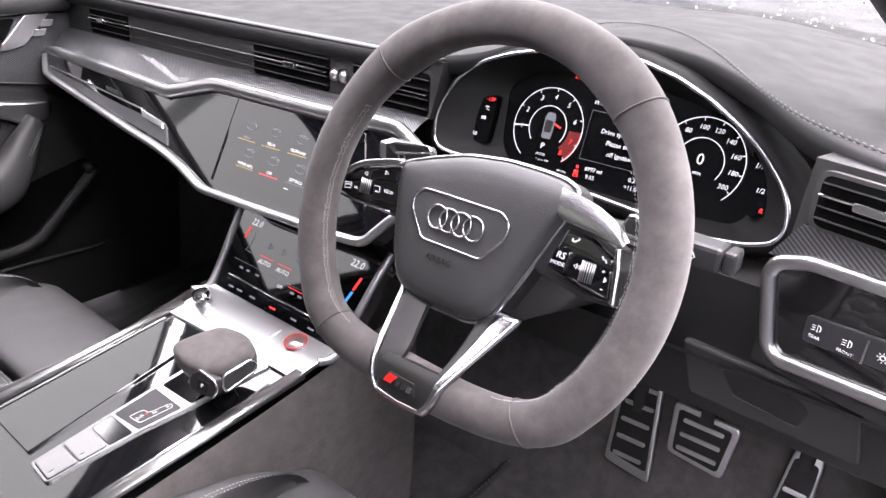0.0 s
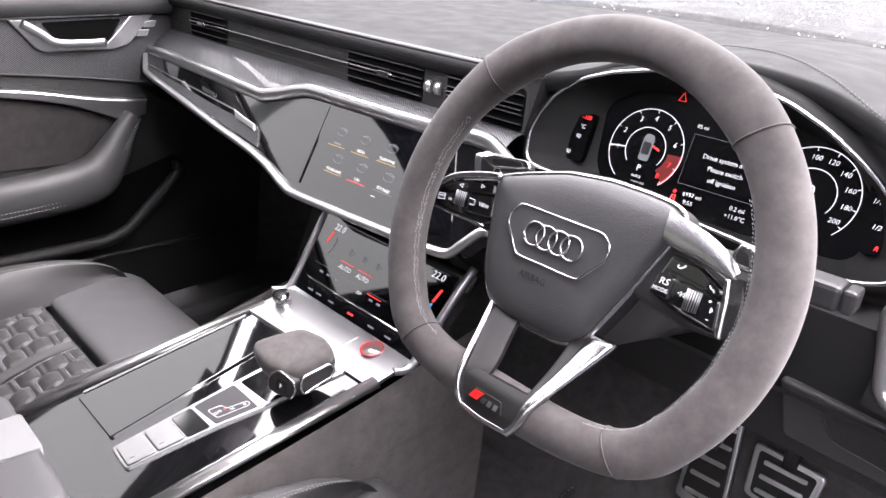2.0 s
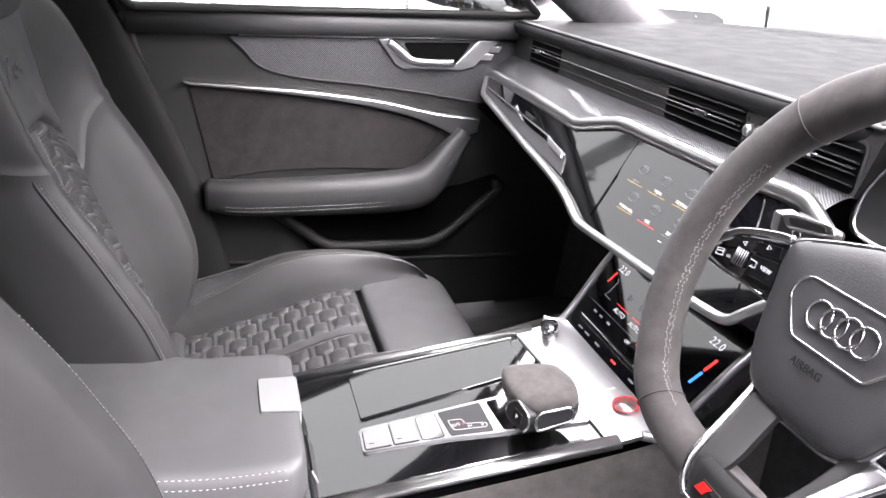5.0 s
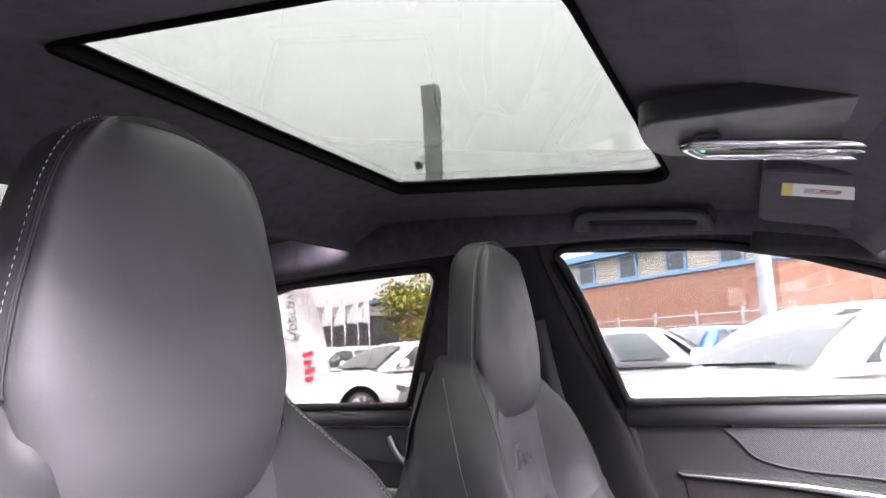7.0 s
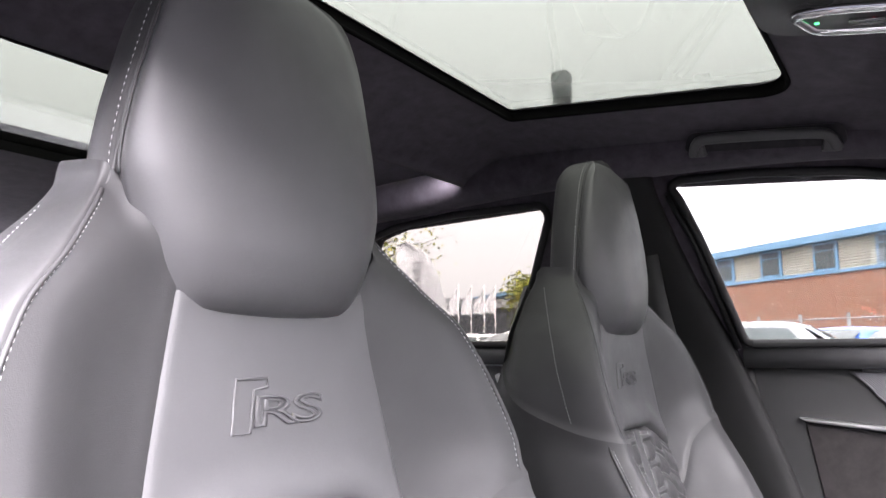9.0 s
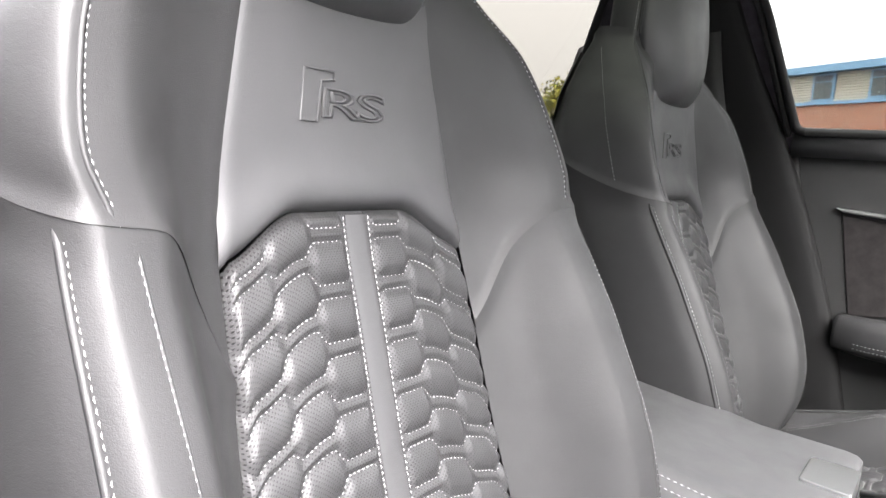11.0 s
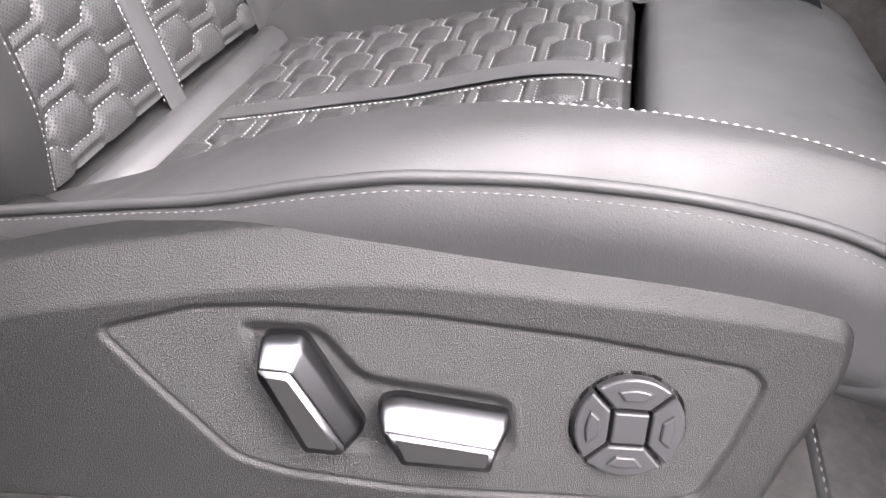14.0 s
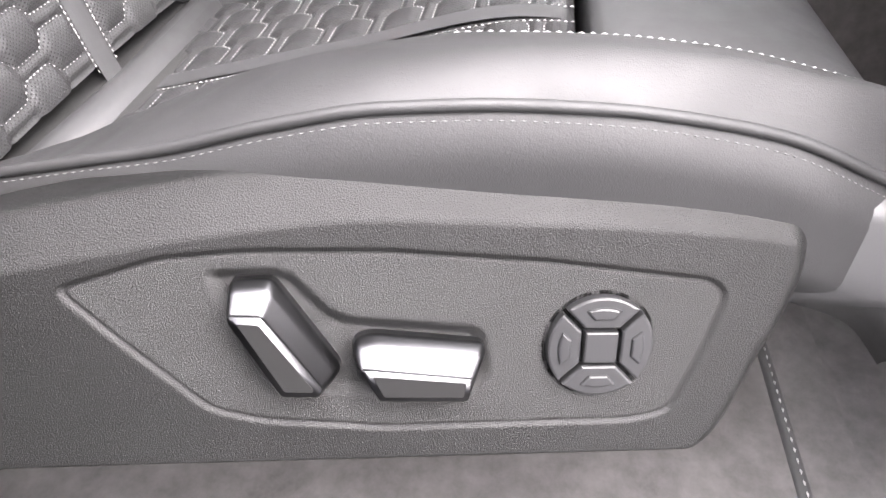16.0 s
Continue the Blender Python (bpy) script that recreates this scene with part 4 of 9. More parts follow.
def build_seat_base(seat):
    nu, nv = 440, 200
    verts, inside = [], []
    for i in range(nu):
        for j in range(nv):
            a, b = i / (nu - 1), j / (nv - 1)
            u = -0.125 + 0.455 * a
            top = ridge_v(min(u, 0.335))
            lowest = -0.090
            if b < 0.08:
                k = b / 0.08
                v, n = lowest + 0.006 * k, -0.016 * (1 - k) ** 2
            elif b < 0.80:
                k = (b - 0.08) / 0.72
                v, n = lowest + 0.006 + (top - 0.018 - lowest - 0.006) * k, 0.0
            else:
                k = (b - 0.80) / 0.20
                v, n = top + bevel_v(k), bevel_n(k)
            fu = front_u(max(-0.10, min(0.05, v)))
            uu, nn = u, n
            if u > fu - 0.016:
                k = (u - fu + 0.016) / (0.330 - fu + 0.016)
                ang = k * math.radians(110)
                uu = fu - 0.016 + 0.016 * math.sin(ang)
                nn = n - 0.040 * (1 - math.cos(ang)) * 0.8
            h, d = panel_height(uu, v) if b < 0.84 and nn > -0.004 else (0.0, 1.0)
            verts.append(PANEL.at(uu, v, nn + h))
            inside.append(d < -0.0012)
    f = grid(nu, nv)
    ft = [q for q in f if not all(inside[i] for i in q)]
    fp = [q for q in f if all(inside[i] for i in q)]

    def sub(name, faces, mat, label):
        used = sorted({i for q in faces for i in q})
        at = {v: k for k, v in enumerate(used)}
        return mesh(name, [verts[i] for i in used], [tuple(at[i] for i in q) for q in faces], mat, seat, label)

    sub("side_cover", ft, PLASTIC, "grained black plastic seat base cover")
    panel = sub("switch_panel", fp, PLASTIC_FINE, "fine-grained black switch panel")
    # seat switches: a sloping aluminium body and a raised front face with a dark inlay
    def lever(name, shape, front, face):
        base, tip = rounded(shape, 0.004, 4), rounded(front, 0.0016, 4)
        mid = [(p[0] + (q[0] - p[0]) * 0.35, p[1] + (q[1] - p[1]) * 0.35) for p, q in zip(base, tip)]
        near = [(p[0] + (q[0] - p[0]) * 0.93, p[1] + (q[1] - p[1]) * 0.93) for p, q in zip(base, tip)]
        rings = [(base, -0.004), (base, 0.0035), (mid, 0.0075), (near, 0.0124), (tip, 0.0134), (tip, 0.0136)]
        lv = loft(name, [[PANEL.at(u, v, n) for u, v in r] for r, n in rings], SWITCH_METAL, seat, "satin aluminium seat switch")
        prism("inlay", PANEL, rounded(face, 0.0010, 3), 0.010, 0.0139, INLAY, lv, "dark grey inlay", bevel=0.0002)
        return lv

    lever("recline_switch", [(0.0690, 0.003), (0.0865, 0.004), (0.1140, -0.037), (0.1060, -0.0475), (0.0890, -0.0470), (0.0685, -0.0120)], [(0.0700, -0.0075), (0.0830, -0.0080), (0.1062, -0.0405), (0.1050, -0.0443), (0.0895, -0.0440), (0.0698, -0.0100)], [(0.0730, -0.0105), (0.0818, -0.0112), (0.1026, -0.0408), (0.1020, -0.0422), (0.0907, -0.0418)])
    lever("height_switch", [(0.1185, -0.0240), (0.1260, -0.0215), (0.1740, -0.0265), (0.1755, -0.0300), (0.1685, -0.0515), (0.1285, -0.0500), (0.1185, -0.0320)], [(0.1222, -0.0325), (0.1260, -0.0327), (0.1670, -0.0374), (0.1690, -0.0380), (0.1672, -0.0480), (0.1300, -0.0470), (0.1222, -0.0335)], [(0.1268, -0.0352), (0.1662, -0.0392), (0.1652, -0.0460), (0.1316, -0.0452)])
    # round four-way lumbar switch
    cu, cv, R = 0.226, -0.029, 0.0238
    base = prism("lumbar_switch", PANEL, [(cu + (R + 0.0018) * math.cos(t * math.pi / 24), cv + (R + 0.0018) * math.sin(t * math.pi / 24)) for t in range(48)], -0.006, -0.0012, VOID, seat, "round four-way lumbar switch")
    for k in range(4):
        a0 = math.pi / 4 + k * math.pi / 2
        outl = []
        for i in range(13):
            a = a0 + 0.045 + (math.pi / 2 - 0.09) * i / 12
            outl.append((cu + R * math.cos(a), cv + R * math.sin(a)))
        for a in (a0 + math.pi / 2 - 0.085, a0 + 0.085):
            outl.append((cu + 0.0118 * math.cos(a), cv + 0.0118 * math.sin(a)))
        prism("segment", PANEL, outl, -0.004, 0.0032, BUTTON, base, bevel=0.0012)
        am = a0 + math.pi / 4
        wed = []
        for i in range(9):
            a = am - 0.42 + 0.84 * i / 8
            wed.append((cu + 0.0192 * math.cos(a), cv + 0.0192 * math.sin(a)))
        for a in (am + 0.30, am - 0.30):
            wed.append((cu + 0.0140 * math.cos(a), cv + 0.0140 * math.sin(a)))
        prism("segment", PANEL, wed, 0.003, 0.0045, BUTTON, base, bevel=0.0010)
    prism("centre_button", PANEL, rounded([(cu - 0.0075, cv - 0.0075), (cu + 0.0075, cv - 0.0075), (cu + 0.0075, cv + 0.0075), (cu - 0.0075, cv + 0.0075)], 0.001, 2), -0.004, 0.0036, BUTTON, base, bevel=0.001)
    # hinge cover rising to the backrest: a flat bar with a broad top face, and a saddle beside it
    path = smooth_path([(0.650, 0.215, 0.550), (0.650, 0.185, 0.578), (0.650, 0.150, 0.602), (0.649, 0.115, 0.622), (0.646, 0.080, 0.640), (0.640, 0.045, 0.653), (0.632, 0.015, 0.652), (0.624, -0.004, 0.636)], 6)
    bar = rounded([(-0.013, 0.0), (0.015, -0.003), (0.017, -0.050), (-0.013, -0.050)], 0.006, 3)
    sweep("hinge_cover", path, bar, PLASTIC, seat, "grained black plastic hinge cover", up=(0, 0, 1))
    saddle = smooth_path([(0.650, 0.130, 0.556), (0.634, 0.130, 0.566), (0.612, 0.135, 0.573), (0.585, 0.140, 0.574)], 6)
    sweep("hinge_saddle", saddle, oval(0.040, 0.018, 20, 2.4), PLASTIC, seat, "grained black plastic saddle", up=(0, 0, 1))


driver_seat = build_seat()
copy_thing(driver_seat, pose(SEAT_X - 0.730, 0.2, 0.36))
build_seat_base(driver_seat)


# ---- dashboard ----
dash = thing("dashboard", "wide black leather dashboard with metal trim and carbon-look inlay", "dashboard", (0, 0.85, 0.9))
front_y = pchip([-0.745, 0.15, 0.22, 0.28, 0.36, 0.46, 0.54, 0.62, 0.745], [0.775, 0.778, 0.804, 0.836, 0.842, 0.840, 0.815, 0.740, 0.668])
front_z = pchip([-0.745, 0.15, 0.22, 0.30, 0.40, 0.48, 0.56, 0.64, 0.745], [1.084, 1.086, 1.094, 1.120, 1.131, 1.125, 1.108, 1.096, 1.092])


def dash_top(u, t):
    x = -0.745 + 1.49 * u
    yb = 1.60 - 0.75 * x * x
    yf, zf = front_y(x), front_z(x)
    if t < 0.06:
        k = t / 0.06
        return Vector((x, yf + 0.010 - 0.010 * math.sin(k * 1.57), zf - 0.022 + 0.022 * (1 - math.cos(k * 1.57)) + 0.002 * k))
    k = (t - 0.06) / 0.94
    return Vector((x, yf + (yb - yf) * k, zf + 0.006 * math.sin(min(1, k * 4) * 1.57) + (1.094 - zf) * k ** 1.4))


surface("top_cover", dash_top, 120, 50, DASH_LEATHER, dash, "dark grey stitched leather cover")
seam = smooth_path([(-0.72, 0.796, 1.089), (-0.30, 0.800, 1.091), (0.08, 0.806, 1.094), (0.17, 0.880, 1.101), (0.24, 0.985, 1.116), (0.311, 0.995, 1.121), (0.367, 0.954, 1.12), (0.436, 0.913, 1.118), (0.520, 0.837, 1.113), (0.591, 0.774, 1.105), (0.643, 0.742, 1.10), (0.690, 0.716, 1.096), (0.74, 0.70, 1.096)], 10)


def on_top(p):
    u = (p.x + 0.745) / 1.49
    yb, yf = 1.60 - 0.75 * p.x * p.x, front_y(p.x)
    k = min(1, max(0, (p.y - yf) / (yb - yf)))
    return dash_top(u, 0.06 + 0.94 * k) + Vector((0, 0, 0.0006))


stitches("top_stitching", [[on_top(p + Vector((0, dy, 0))) for p in seam] for dy in (0.0, 0.007)], THREAD_MID, dash, "grey double stitching", 0.0050, 0.0022, 0.00040, 0.0004, [(0, 0, 1)] * 2)
tube("top_seam", [on_top(p + Vector((0, 0.0035, 0))) - Vector((0, 0, 0.0008)) for p in seam], 0.0012, DASH_LEATHER, dash, n=6)

# vent band across the passenger side and the middle
band = Plane((0, 0.787, 1.045), (1, 0, 0), (0, 0.05, 1))
prism("vent_band", band, [(-0.742, -0.030), (0.188, -0.030), (0.204, 0.040), (-0.742, 0.040)], -0.03, 0.0, PLASTIC_FINE, dash, "dark ribbed vent band")
for v in (-0.018, -0.008, 0.016, 0.026):
    prism("rib", band, [(-0.52, v - 0.0008), (-0.155, v - 0.0008), (-0.155, v + 0.0008), (-0.52, v + 0.0008)], 0.0, 0.0018, PLASTIC_DARK, dash)


def air_vent(u0, u1, pl, v0=-0.027, v1=0.024, slats=4, tab=0.5):
    # a flush near-black plate paints the vent's deep shade behind the slats
    vent = prism("air_vent", pl, rounded([(u0, v0), (u1, v0), (u1, v1), (u0, v1)], 0.008, 4), -0.004, 0.0012, VOID, dash, "black air vent with slats and painted-in depth")
    prism("surround", pl, rounded([(u0 - 0.004, v0 - 0.003), (u1 + 0.004, v0 - 0.003), (u1 + 0.004, v1 + 0.003), (u0 - 0.004, v1 + 0.003)], 0.010, 4), -0.004, 0.0006, PLASTIC_DARK, vent)
    for k in range(slats):
        v = v0 + (v1 - v0) * (k + 0.7) / (slats + 0.4)
        prism("slat", Plane(pl.at(0, v, 0.001), pl.u, pl.v * 0.35 + pl.n), [(u0 + 0.002, 0.0), (u1 - 0.002, 0.0), (u1 - 0.002, 0.0055), (u0 + 0.002, 0.0055)], -0.0006, 0.0006, BUTTON, vent)
    c = u0 + (u1 - u0) * tab
    prism("tab", pl, rounded([(c - 0.012, -0.0035), (c + 0.012, -0.0035), (c + 0.012, 0.0035), (c - 0.012, 0.0035)], 0.002, 2), 0.0, 0.012, CHROME, vent, "chrome vent tab", bevel=0.001)
    return vent


air_vent(-0.650, -0.512, band, tab=0.40)
air_vent(-0.156, 0.010, band, tab=0.55)
air_vent(0.054, 0.186, band, tab=0.5)
prism("chrome_strip", band, [(-0.645, -0.0012), (0.008, -0.0012), (0.008, 0.0012), (-0.645, 0.0012)], 0.004, 0.0078, CHROME, dash, "thin chrome strip", bevel=0.0006)
prism("chrome_strip", band, [(0.056, -0.0012), (0.184, -0.0012), (0.184, 0.0012), (0.056, 0.0012)], 0.004, 0.0078, CHROME, dash, "thin chrome strip", bevel=0.0006)
for u in (0.021, 0.039):
    ob = sweep("thumb_wheel", [band.at(u - 0.004, -0.002, 0.0), band.at(u + 0.004, -0.002, 0.0)], oval(0.0085, 0.0085, 20), ALUMINIUM_DARK, dash, "small metal thumb wheel", up=band.n)
prism("vent_lip", band, [(-0.742, 0.0405), (0.200, 0.0405), (0.202, 0.0445), (-0.742, 0.0445)], -0.01, 0.006, PLASTIC_DARK, dash, bevel=0.002)

# carbon-look shelf between the vents and the trim
LEAN_EYE = Vector((0.73, 0.15, 1.235))


def lean(p):
    """Carries a point of the upright fascia onto its backward lean."""
    p = Vector(p)
    d = p - LEAN_EYE
    k = 0.62 * (p.z - 0.94) / (d.y - 0.62 * d.z)
    return p + d * k


trim_top = smooth_path([lean(p) for p in ((-0.700, 0.716, 0.985), (-0.62, 0.712, 0.990), (-0.40, 0.706, 0.988), (-0.285, 0.703, 0.986), (-0.250, 0.703, 0.988), (-0.160, 0.703, 1.011), (-0.125, 0.703, 1.017), (-0.05, 0.703, 1.018), (0.10, 0.704, 1.020), (0.190, 0.706, 1.024), (0.215, 0.708, 1.018), (0.250, 0.712, 0.990), (0.272, 0.714, 0.968))], 6)


def trim_at(x):
    best = min(trim_top, key=lambda p: abs(p.x - x))
    return best


def shelf(u, t):
    x = -0.742 + 0.930 * u
    a = trim_at(max(-0.700, x)) + Vector((0, 0.004, 0.001))
    b = Vector((x, 0.789, 1.0175))
    p = a.lerp(b, t)
    return Vector((x, p.y, p.z + 0.004 * math.sin(t * math.pi)))


surface("shelf", shelf, 90, 12, TWILL, dash, "carbon-look woven inlay")
sweep("upper_trim", trim_top, [(-0.0045, -0.0095), (0.0045, -0.0095), (0.0065, 0.000), (0.004, 0.0070), (0.000, 0.0095), (-0.006, 0.0085), (-0.009, 0.002), (-0.0075, -0.006)], ALUMINIUM, dash, "satin aluminium trim strip", up=(0, 0, 1))
trim_low = smooth_path([lean(p) for p in ((-0.700, 0.714, 0.976), (-0.704, 0.712, 0.950), (-0.690, 0.710, 0.940), (-0.60, 0.708, 0.926), (-0.437, 0.705, 0.901), (-0.340, 0.704, 0.888), (-0.285, 0.703, 0.878), (-0.250, 0.703, 0.866), (-0.215, 0.703, 0.850), (-0.190, 0.703, 0.846), (-0.10, 0.703, 0.850), (0.02, 0.703, 0.856), (0.11, 0.703, 0.862), (0.150, 0.704, 0.868), (0.172, 0.705, 0.886), (0.200, 0.707, 0.912), (0.215, 0.708, 0.918))], 6)
sweep("lower_trim", trim_low, oval(0.0060, 0.0072, 10), ALUMINIUM, dash, "satin aluminium trim strip", up=(0, 1, 0))
FASCIA_UP = (0, 0.5269, 0.8499)
fascia = Plane((0, 0.712, 0.94), (1, 0, 0), FASCIA_UP)


def onto(p):
    q = lean((p[0], 0.705, p[1]))
    return (q.x, (q.z - 0.94) / 0.8499)


tl = [(p.x, (p.z - 0.94) / 0.8499) for p in trim_top]
ll = [(p.x, (p.z - 0.94) / 0.8499) for p in trim_low]
glove = [p for p in ll if p[0] < -0.285 and p[1] < 0.042] + [onto((-0.285, 0.878)), onto((-0.262, 0.905)), onto((-0.262, 0.984))] + [p for p in tl if p[0] < -0.285][::-1]
prism("glovebox_inlay", fascia, glove, -0.03, 0.0, GLOSS, dash, "gloss black glovebox inlay")
glass_panel = [onto((-0.285, 0.878))] + [p for p in ll if p[0] > -0.28 and p[1] < -0.029] + [onto((0.225, 0.93)), onto((0.225, 1.0))] + [p for p in tl if -0.255 < p[0] < 0.214][::-1] + [onto((-0.262, 0.984)), onto((-0.262, 0.905))]
prism("display_panel", fascia, glass_panel, -0.03, 0.003, GLOSS, dash, "gloss black display panel")
# lower rim of the glovebox inlay with its carbon strip and badge
strip = Plane((0, 0.7095, 0.94), (1, 0, 0), FASCIA_UP)
prism("carbon_strip", strip, [onto(p) for p in ((-0.690, 0.946), (-0.437, 0.910), (-0.300, 0.892), (-0.292, 0.925), (-0.44, 0.934), (-0.690, 0.958))], -0.002, 0.0, TWILL, dash, "carbon-look inlay strip")
prism("accent_line", strip, [onto(p) for p in ((-0.675, 0.9595), (-0.36, 0.938), (-0.36, 0.941), (-0.675, 0.9625))], -0.001, 0.002, ALUMINIUM_DARK, dash)
prism("badge", strip, rounded([onto(p) for p in ((-0.362, 0.926), (-0.302, 0.917), (-0.300, 0.929), (-0.362, 0.939))], 0.004, 3), -0.001, 0.0025, ALUMINIUM, dash, "small metal badge plate", bevel=0.0015)
prism("glovebox_catch", strip, rounded([onto(p) for p in ((-0.47, 0.951), (-0.43, 0.948), (-0.43, 0.956), (-0.47, 0.959))], 0.003, 2), -0.001, 0.001, BUTTON, dash)
# touch screen with its menu tiles
screen = prism("touch_screen", fascia, rounded([onto(p) for p in ((-0.150, 0.872), (0.150, 0.884), (0.155, 1.005), (-0.100, 1.005))], 0.003, 3), -0.01, 0.0045, SCREEN, dash, "black touch screen showing menu tiles")
sp = Plane(fascia.at(0, 0, 0.0046), (1, 0, 0), FASCIA_UP)
tiles = [(-0.070, 0.960, "", GOLD_LIT), (-0.018, 0.961, "MEDIA", GOLD_LIT), (0.036, 0.963, "TELEPHONE", GOLD_LIT), (-0.082, 0.918, "PHONE APPS", GOLD_LIT), (-0.028, 0.919, "CAR", RED_LIT), (0.028, 0.921, "SETTINGS", DIM_LIT)]
for u, v, word, mat in tiles:
    u, v = onto((u, v))
    prism("tile_line", sp, [(u - 0.019, v - 0.0140), (u + 0.019, v - 0.0132), (u + 0.019, v - 0.0124), (u - 0.019, v - 0.0132)], 0, 0.0002, mat, screen)
    if word:
        lettering("tile_word", word, 0.0058, sp, u, v - 0.009, WHITE_LIT, screen, 0.0002, 0.00005)
    else:
        prism("tile_word", sp, [(u - 0.008, v - 0.0105), (u + 0.008, v - 0.0105), (u + 0.008, v - 0.0080), (u - 0.008, v - 0.0080)], 0, 0.0002, DIM_LIT, screen)
    tube("tile_icon", [sp.at(u + 0.010 * math.cos(a / 8 * math.pi), v + 0.007 + 0.0045 * math.sin(a / 8 * math.pi), 0.0002) for a in range(16)], 0.0004, DIM_LIT, screen, closed=True, n=4)
    tube("tile_icon", [sp.at(u - 0.009, v + 0.012, 0.0002), sp.at(u + 0.002, v + 0.014, 0.0002), sp.at(u + 0.011, v + 0.011, 0.0002)], 0.0007, DIM_LIT, screen, n=4)
prism("home_mark", sp, [onto(p) for p in ((-0.004, 0.894), (0.004, 0.8942), (0.004, 0.8954), (-0.004, 0.8952))], 0, 0.0002, WHITE_LIT, screen)

tube("panel_joint", [fascia.at(-0.134, 0.0575, 0.0042), fascia.at(-0.1255, -0.064, 0.0042)], 0.0009, VOID, dash, n=5)
# underside of the dashboard and dark footwell cheeks; passenger half near-black, its shade painted in
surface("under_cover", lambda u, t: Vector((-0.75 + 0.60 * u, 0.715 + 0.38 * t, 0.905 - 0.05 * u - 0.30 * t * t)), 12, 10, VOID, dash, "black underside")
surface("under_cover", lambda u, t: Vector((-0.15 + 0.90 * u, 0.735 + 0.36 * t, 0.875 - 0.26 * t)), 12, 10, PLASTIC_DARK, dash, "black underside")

# climate panel sloping down to the console
hv = Plane((0.02, 0.690, 0.784), (1, 0, 0), (0, 0.59, 0.81))
hp = prism("climate_panel", hv, [(-0.135, -0.068), (0.132, -0.068), (0.148, 0.070), (-0.148, 0.064)], -0.03, 0.0, GLOSS, dash, "gloss black climate control panel")
prism("climate_screen", hv, rounded([(-0.128, -0.034), (0.130, -0.034), (0.140, 0.062), (-0.140, 0.058)], 0.003, 3), -0.002, 0.0010, SCREEN, hp, "black climate touch screen")
prism("chrome_line", hv, [(-0.112, -0.0420), (0.118, -0.0420), (0.118, -0.0395), (-0.112, -0.0395)], -0.001, 0.0022, CHROME, hp, bevel=0.0008)
prism("touch_strip", hv, rounded([(-0.120, -0.062), (0.126, -0.062), (0.126, -0.046), (-0.120, -0.046)], 0.004, 3), -0.001, 0.0010, SCREEN, hp)
for sx in (-1, 1):
    sweep("side_rail", smooth_path([hv.at(sx * 0.150, 0.078, -0.004), hv.at(sx * 0.146, 0.03, 0.0), hv.at(sx * 0.139, -0.045, 0.0), hv.at(sx * 0.138, -0.072, 0.004), Vector((0.01 + sx * 0.140, 0.625, 0.727))], 8), oval(0.0055, 0.0060, 10), ALUMINIUM, dash, "satin aluminium edge rail", up=hv.n)
cpl = Plane(hv.at(0, 0, 0.0013), hv.u, hv.v)
for u, v, s, w in ((-0.100, 0.044, 0.014, "22.0"), (0.108, 0.048, 0.014, "22.0"), (-0.052, -0.004, 0.0095, "AUTO"), (-0.012, -0.004, 0.0095, "AUTO"), (-0.005, -0.024, 0.0065, "OFF")):
    lettering("climate_word", w, s, cpl, u, v, WHITE_LIT, hp, 0.0002, 0.00005, slant=0.15)
for u in (-0.052, -0.012):
    prism("red_line", cpl, [(u - 0.015, 0.0035), (u + 0.015, 0.0035), (u + 0.015, 0.0045), (u - 0.015, 0.0045)], 0, 0.0003, RED_LIT, hp)
prism("red_line", cpl, [(0.010, -0.019), (0.040, -0.019), (0.040, -0.018), (0.010, -0.018)], 0, 0.0003, RED_LIT, hp)
prism("white_line", cpl, [(-0.115, 0.0535), (0.125, 0.0545), (0.125, 0.0550), (-0.115, 0.0540)], 0, 0.0002, DIM_LIT, hp)
prism("white_line", cpl, [(-0.115, -0.0155), (0.05, -0.0155), (0.05, -0.0150), (-0.115, -0.0150)], 0, 0.0002, DIM_LIT, hp)
for k in range(5):
    tube("fan_mark", [cpl.at(-0.055 + 0.03 * k + (0.0030 + 0.0022 * math.cos(1.5 * q)) * math.cos(q * 0.5), 0.021 + (0.0030 + 0.0022 * math.cos(1.5 * q)) * math.sin(q * 0.5), 0.0002) for q in [j * math.pi / 6 for j in range(24)]], 0.0005, DIM_LIT, hp, closed=True, n=4)
tube("seat_mark", [cpl.at(-0.098, 0.030, 0.0002), cpl.at(-0.094, 0.026, 0.0002), cpl.at(-0.096, 0.008, 0.0002), cpl.at(-0.100, 0.002, 0.0002), cpl.at(-0.084, 0.001, 0.0002)], 0.0006, DIM_LIT, hp, n=4)
for u in (-0.092, -0.076, -0.055, 0.022, 0.038):
    prism("climate_sign", cpl, [(u - 0.004, -0.0255), (u + 0.004, -0.0255), (u + 0.004, -0.0225), (u - 0.004, -0.0225)], 0, 0.0002, DIM_LIT, hp)
prism("warm_bar", cpl, [(-0.114, 0.018), (-0.111, 0.018), (-0.107, 0.036), (-0.110, 0.036)], 0, 0.0003, RED_LIT, hp)
prism("warm_bar", cpl, [(0.117, 0.015), (0.121, 0.015), (0.126, 0.034), (0.122, 0.034)], 0, 0.0003, RED_LIT, hp)
prism("cool_bar", cpl, [(0.112, -0.006), (0.116, -0.006), (0.121, 0.013), (0.117, 0.013)], 0, 0.0003, BLUE_LIT, hp)
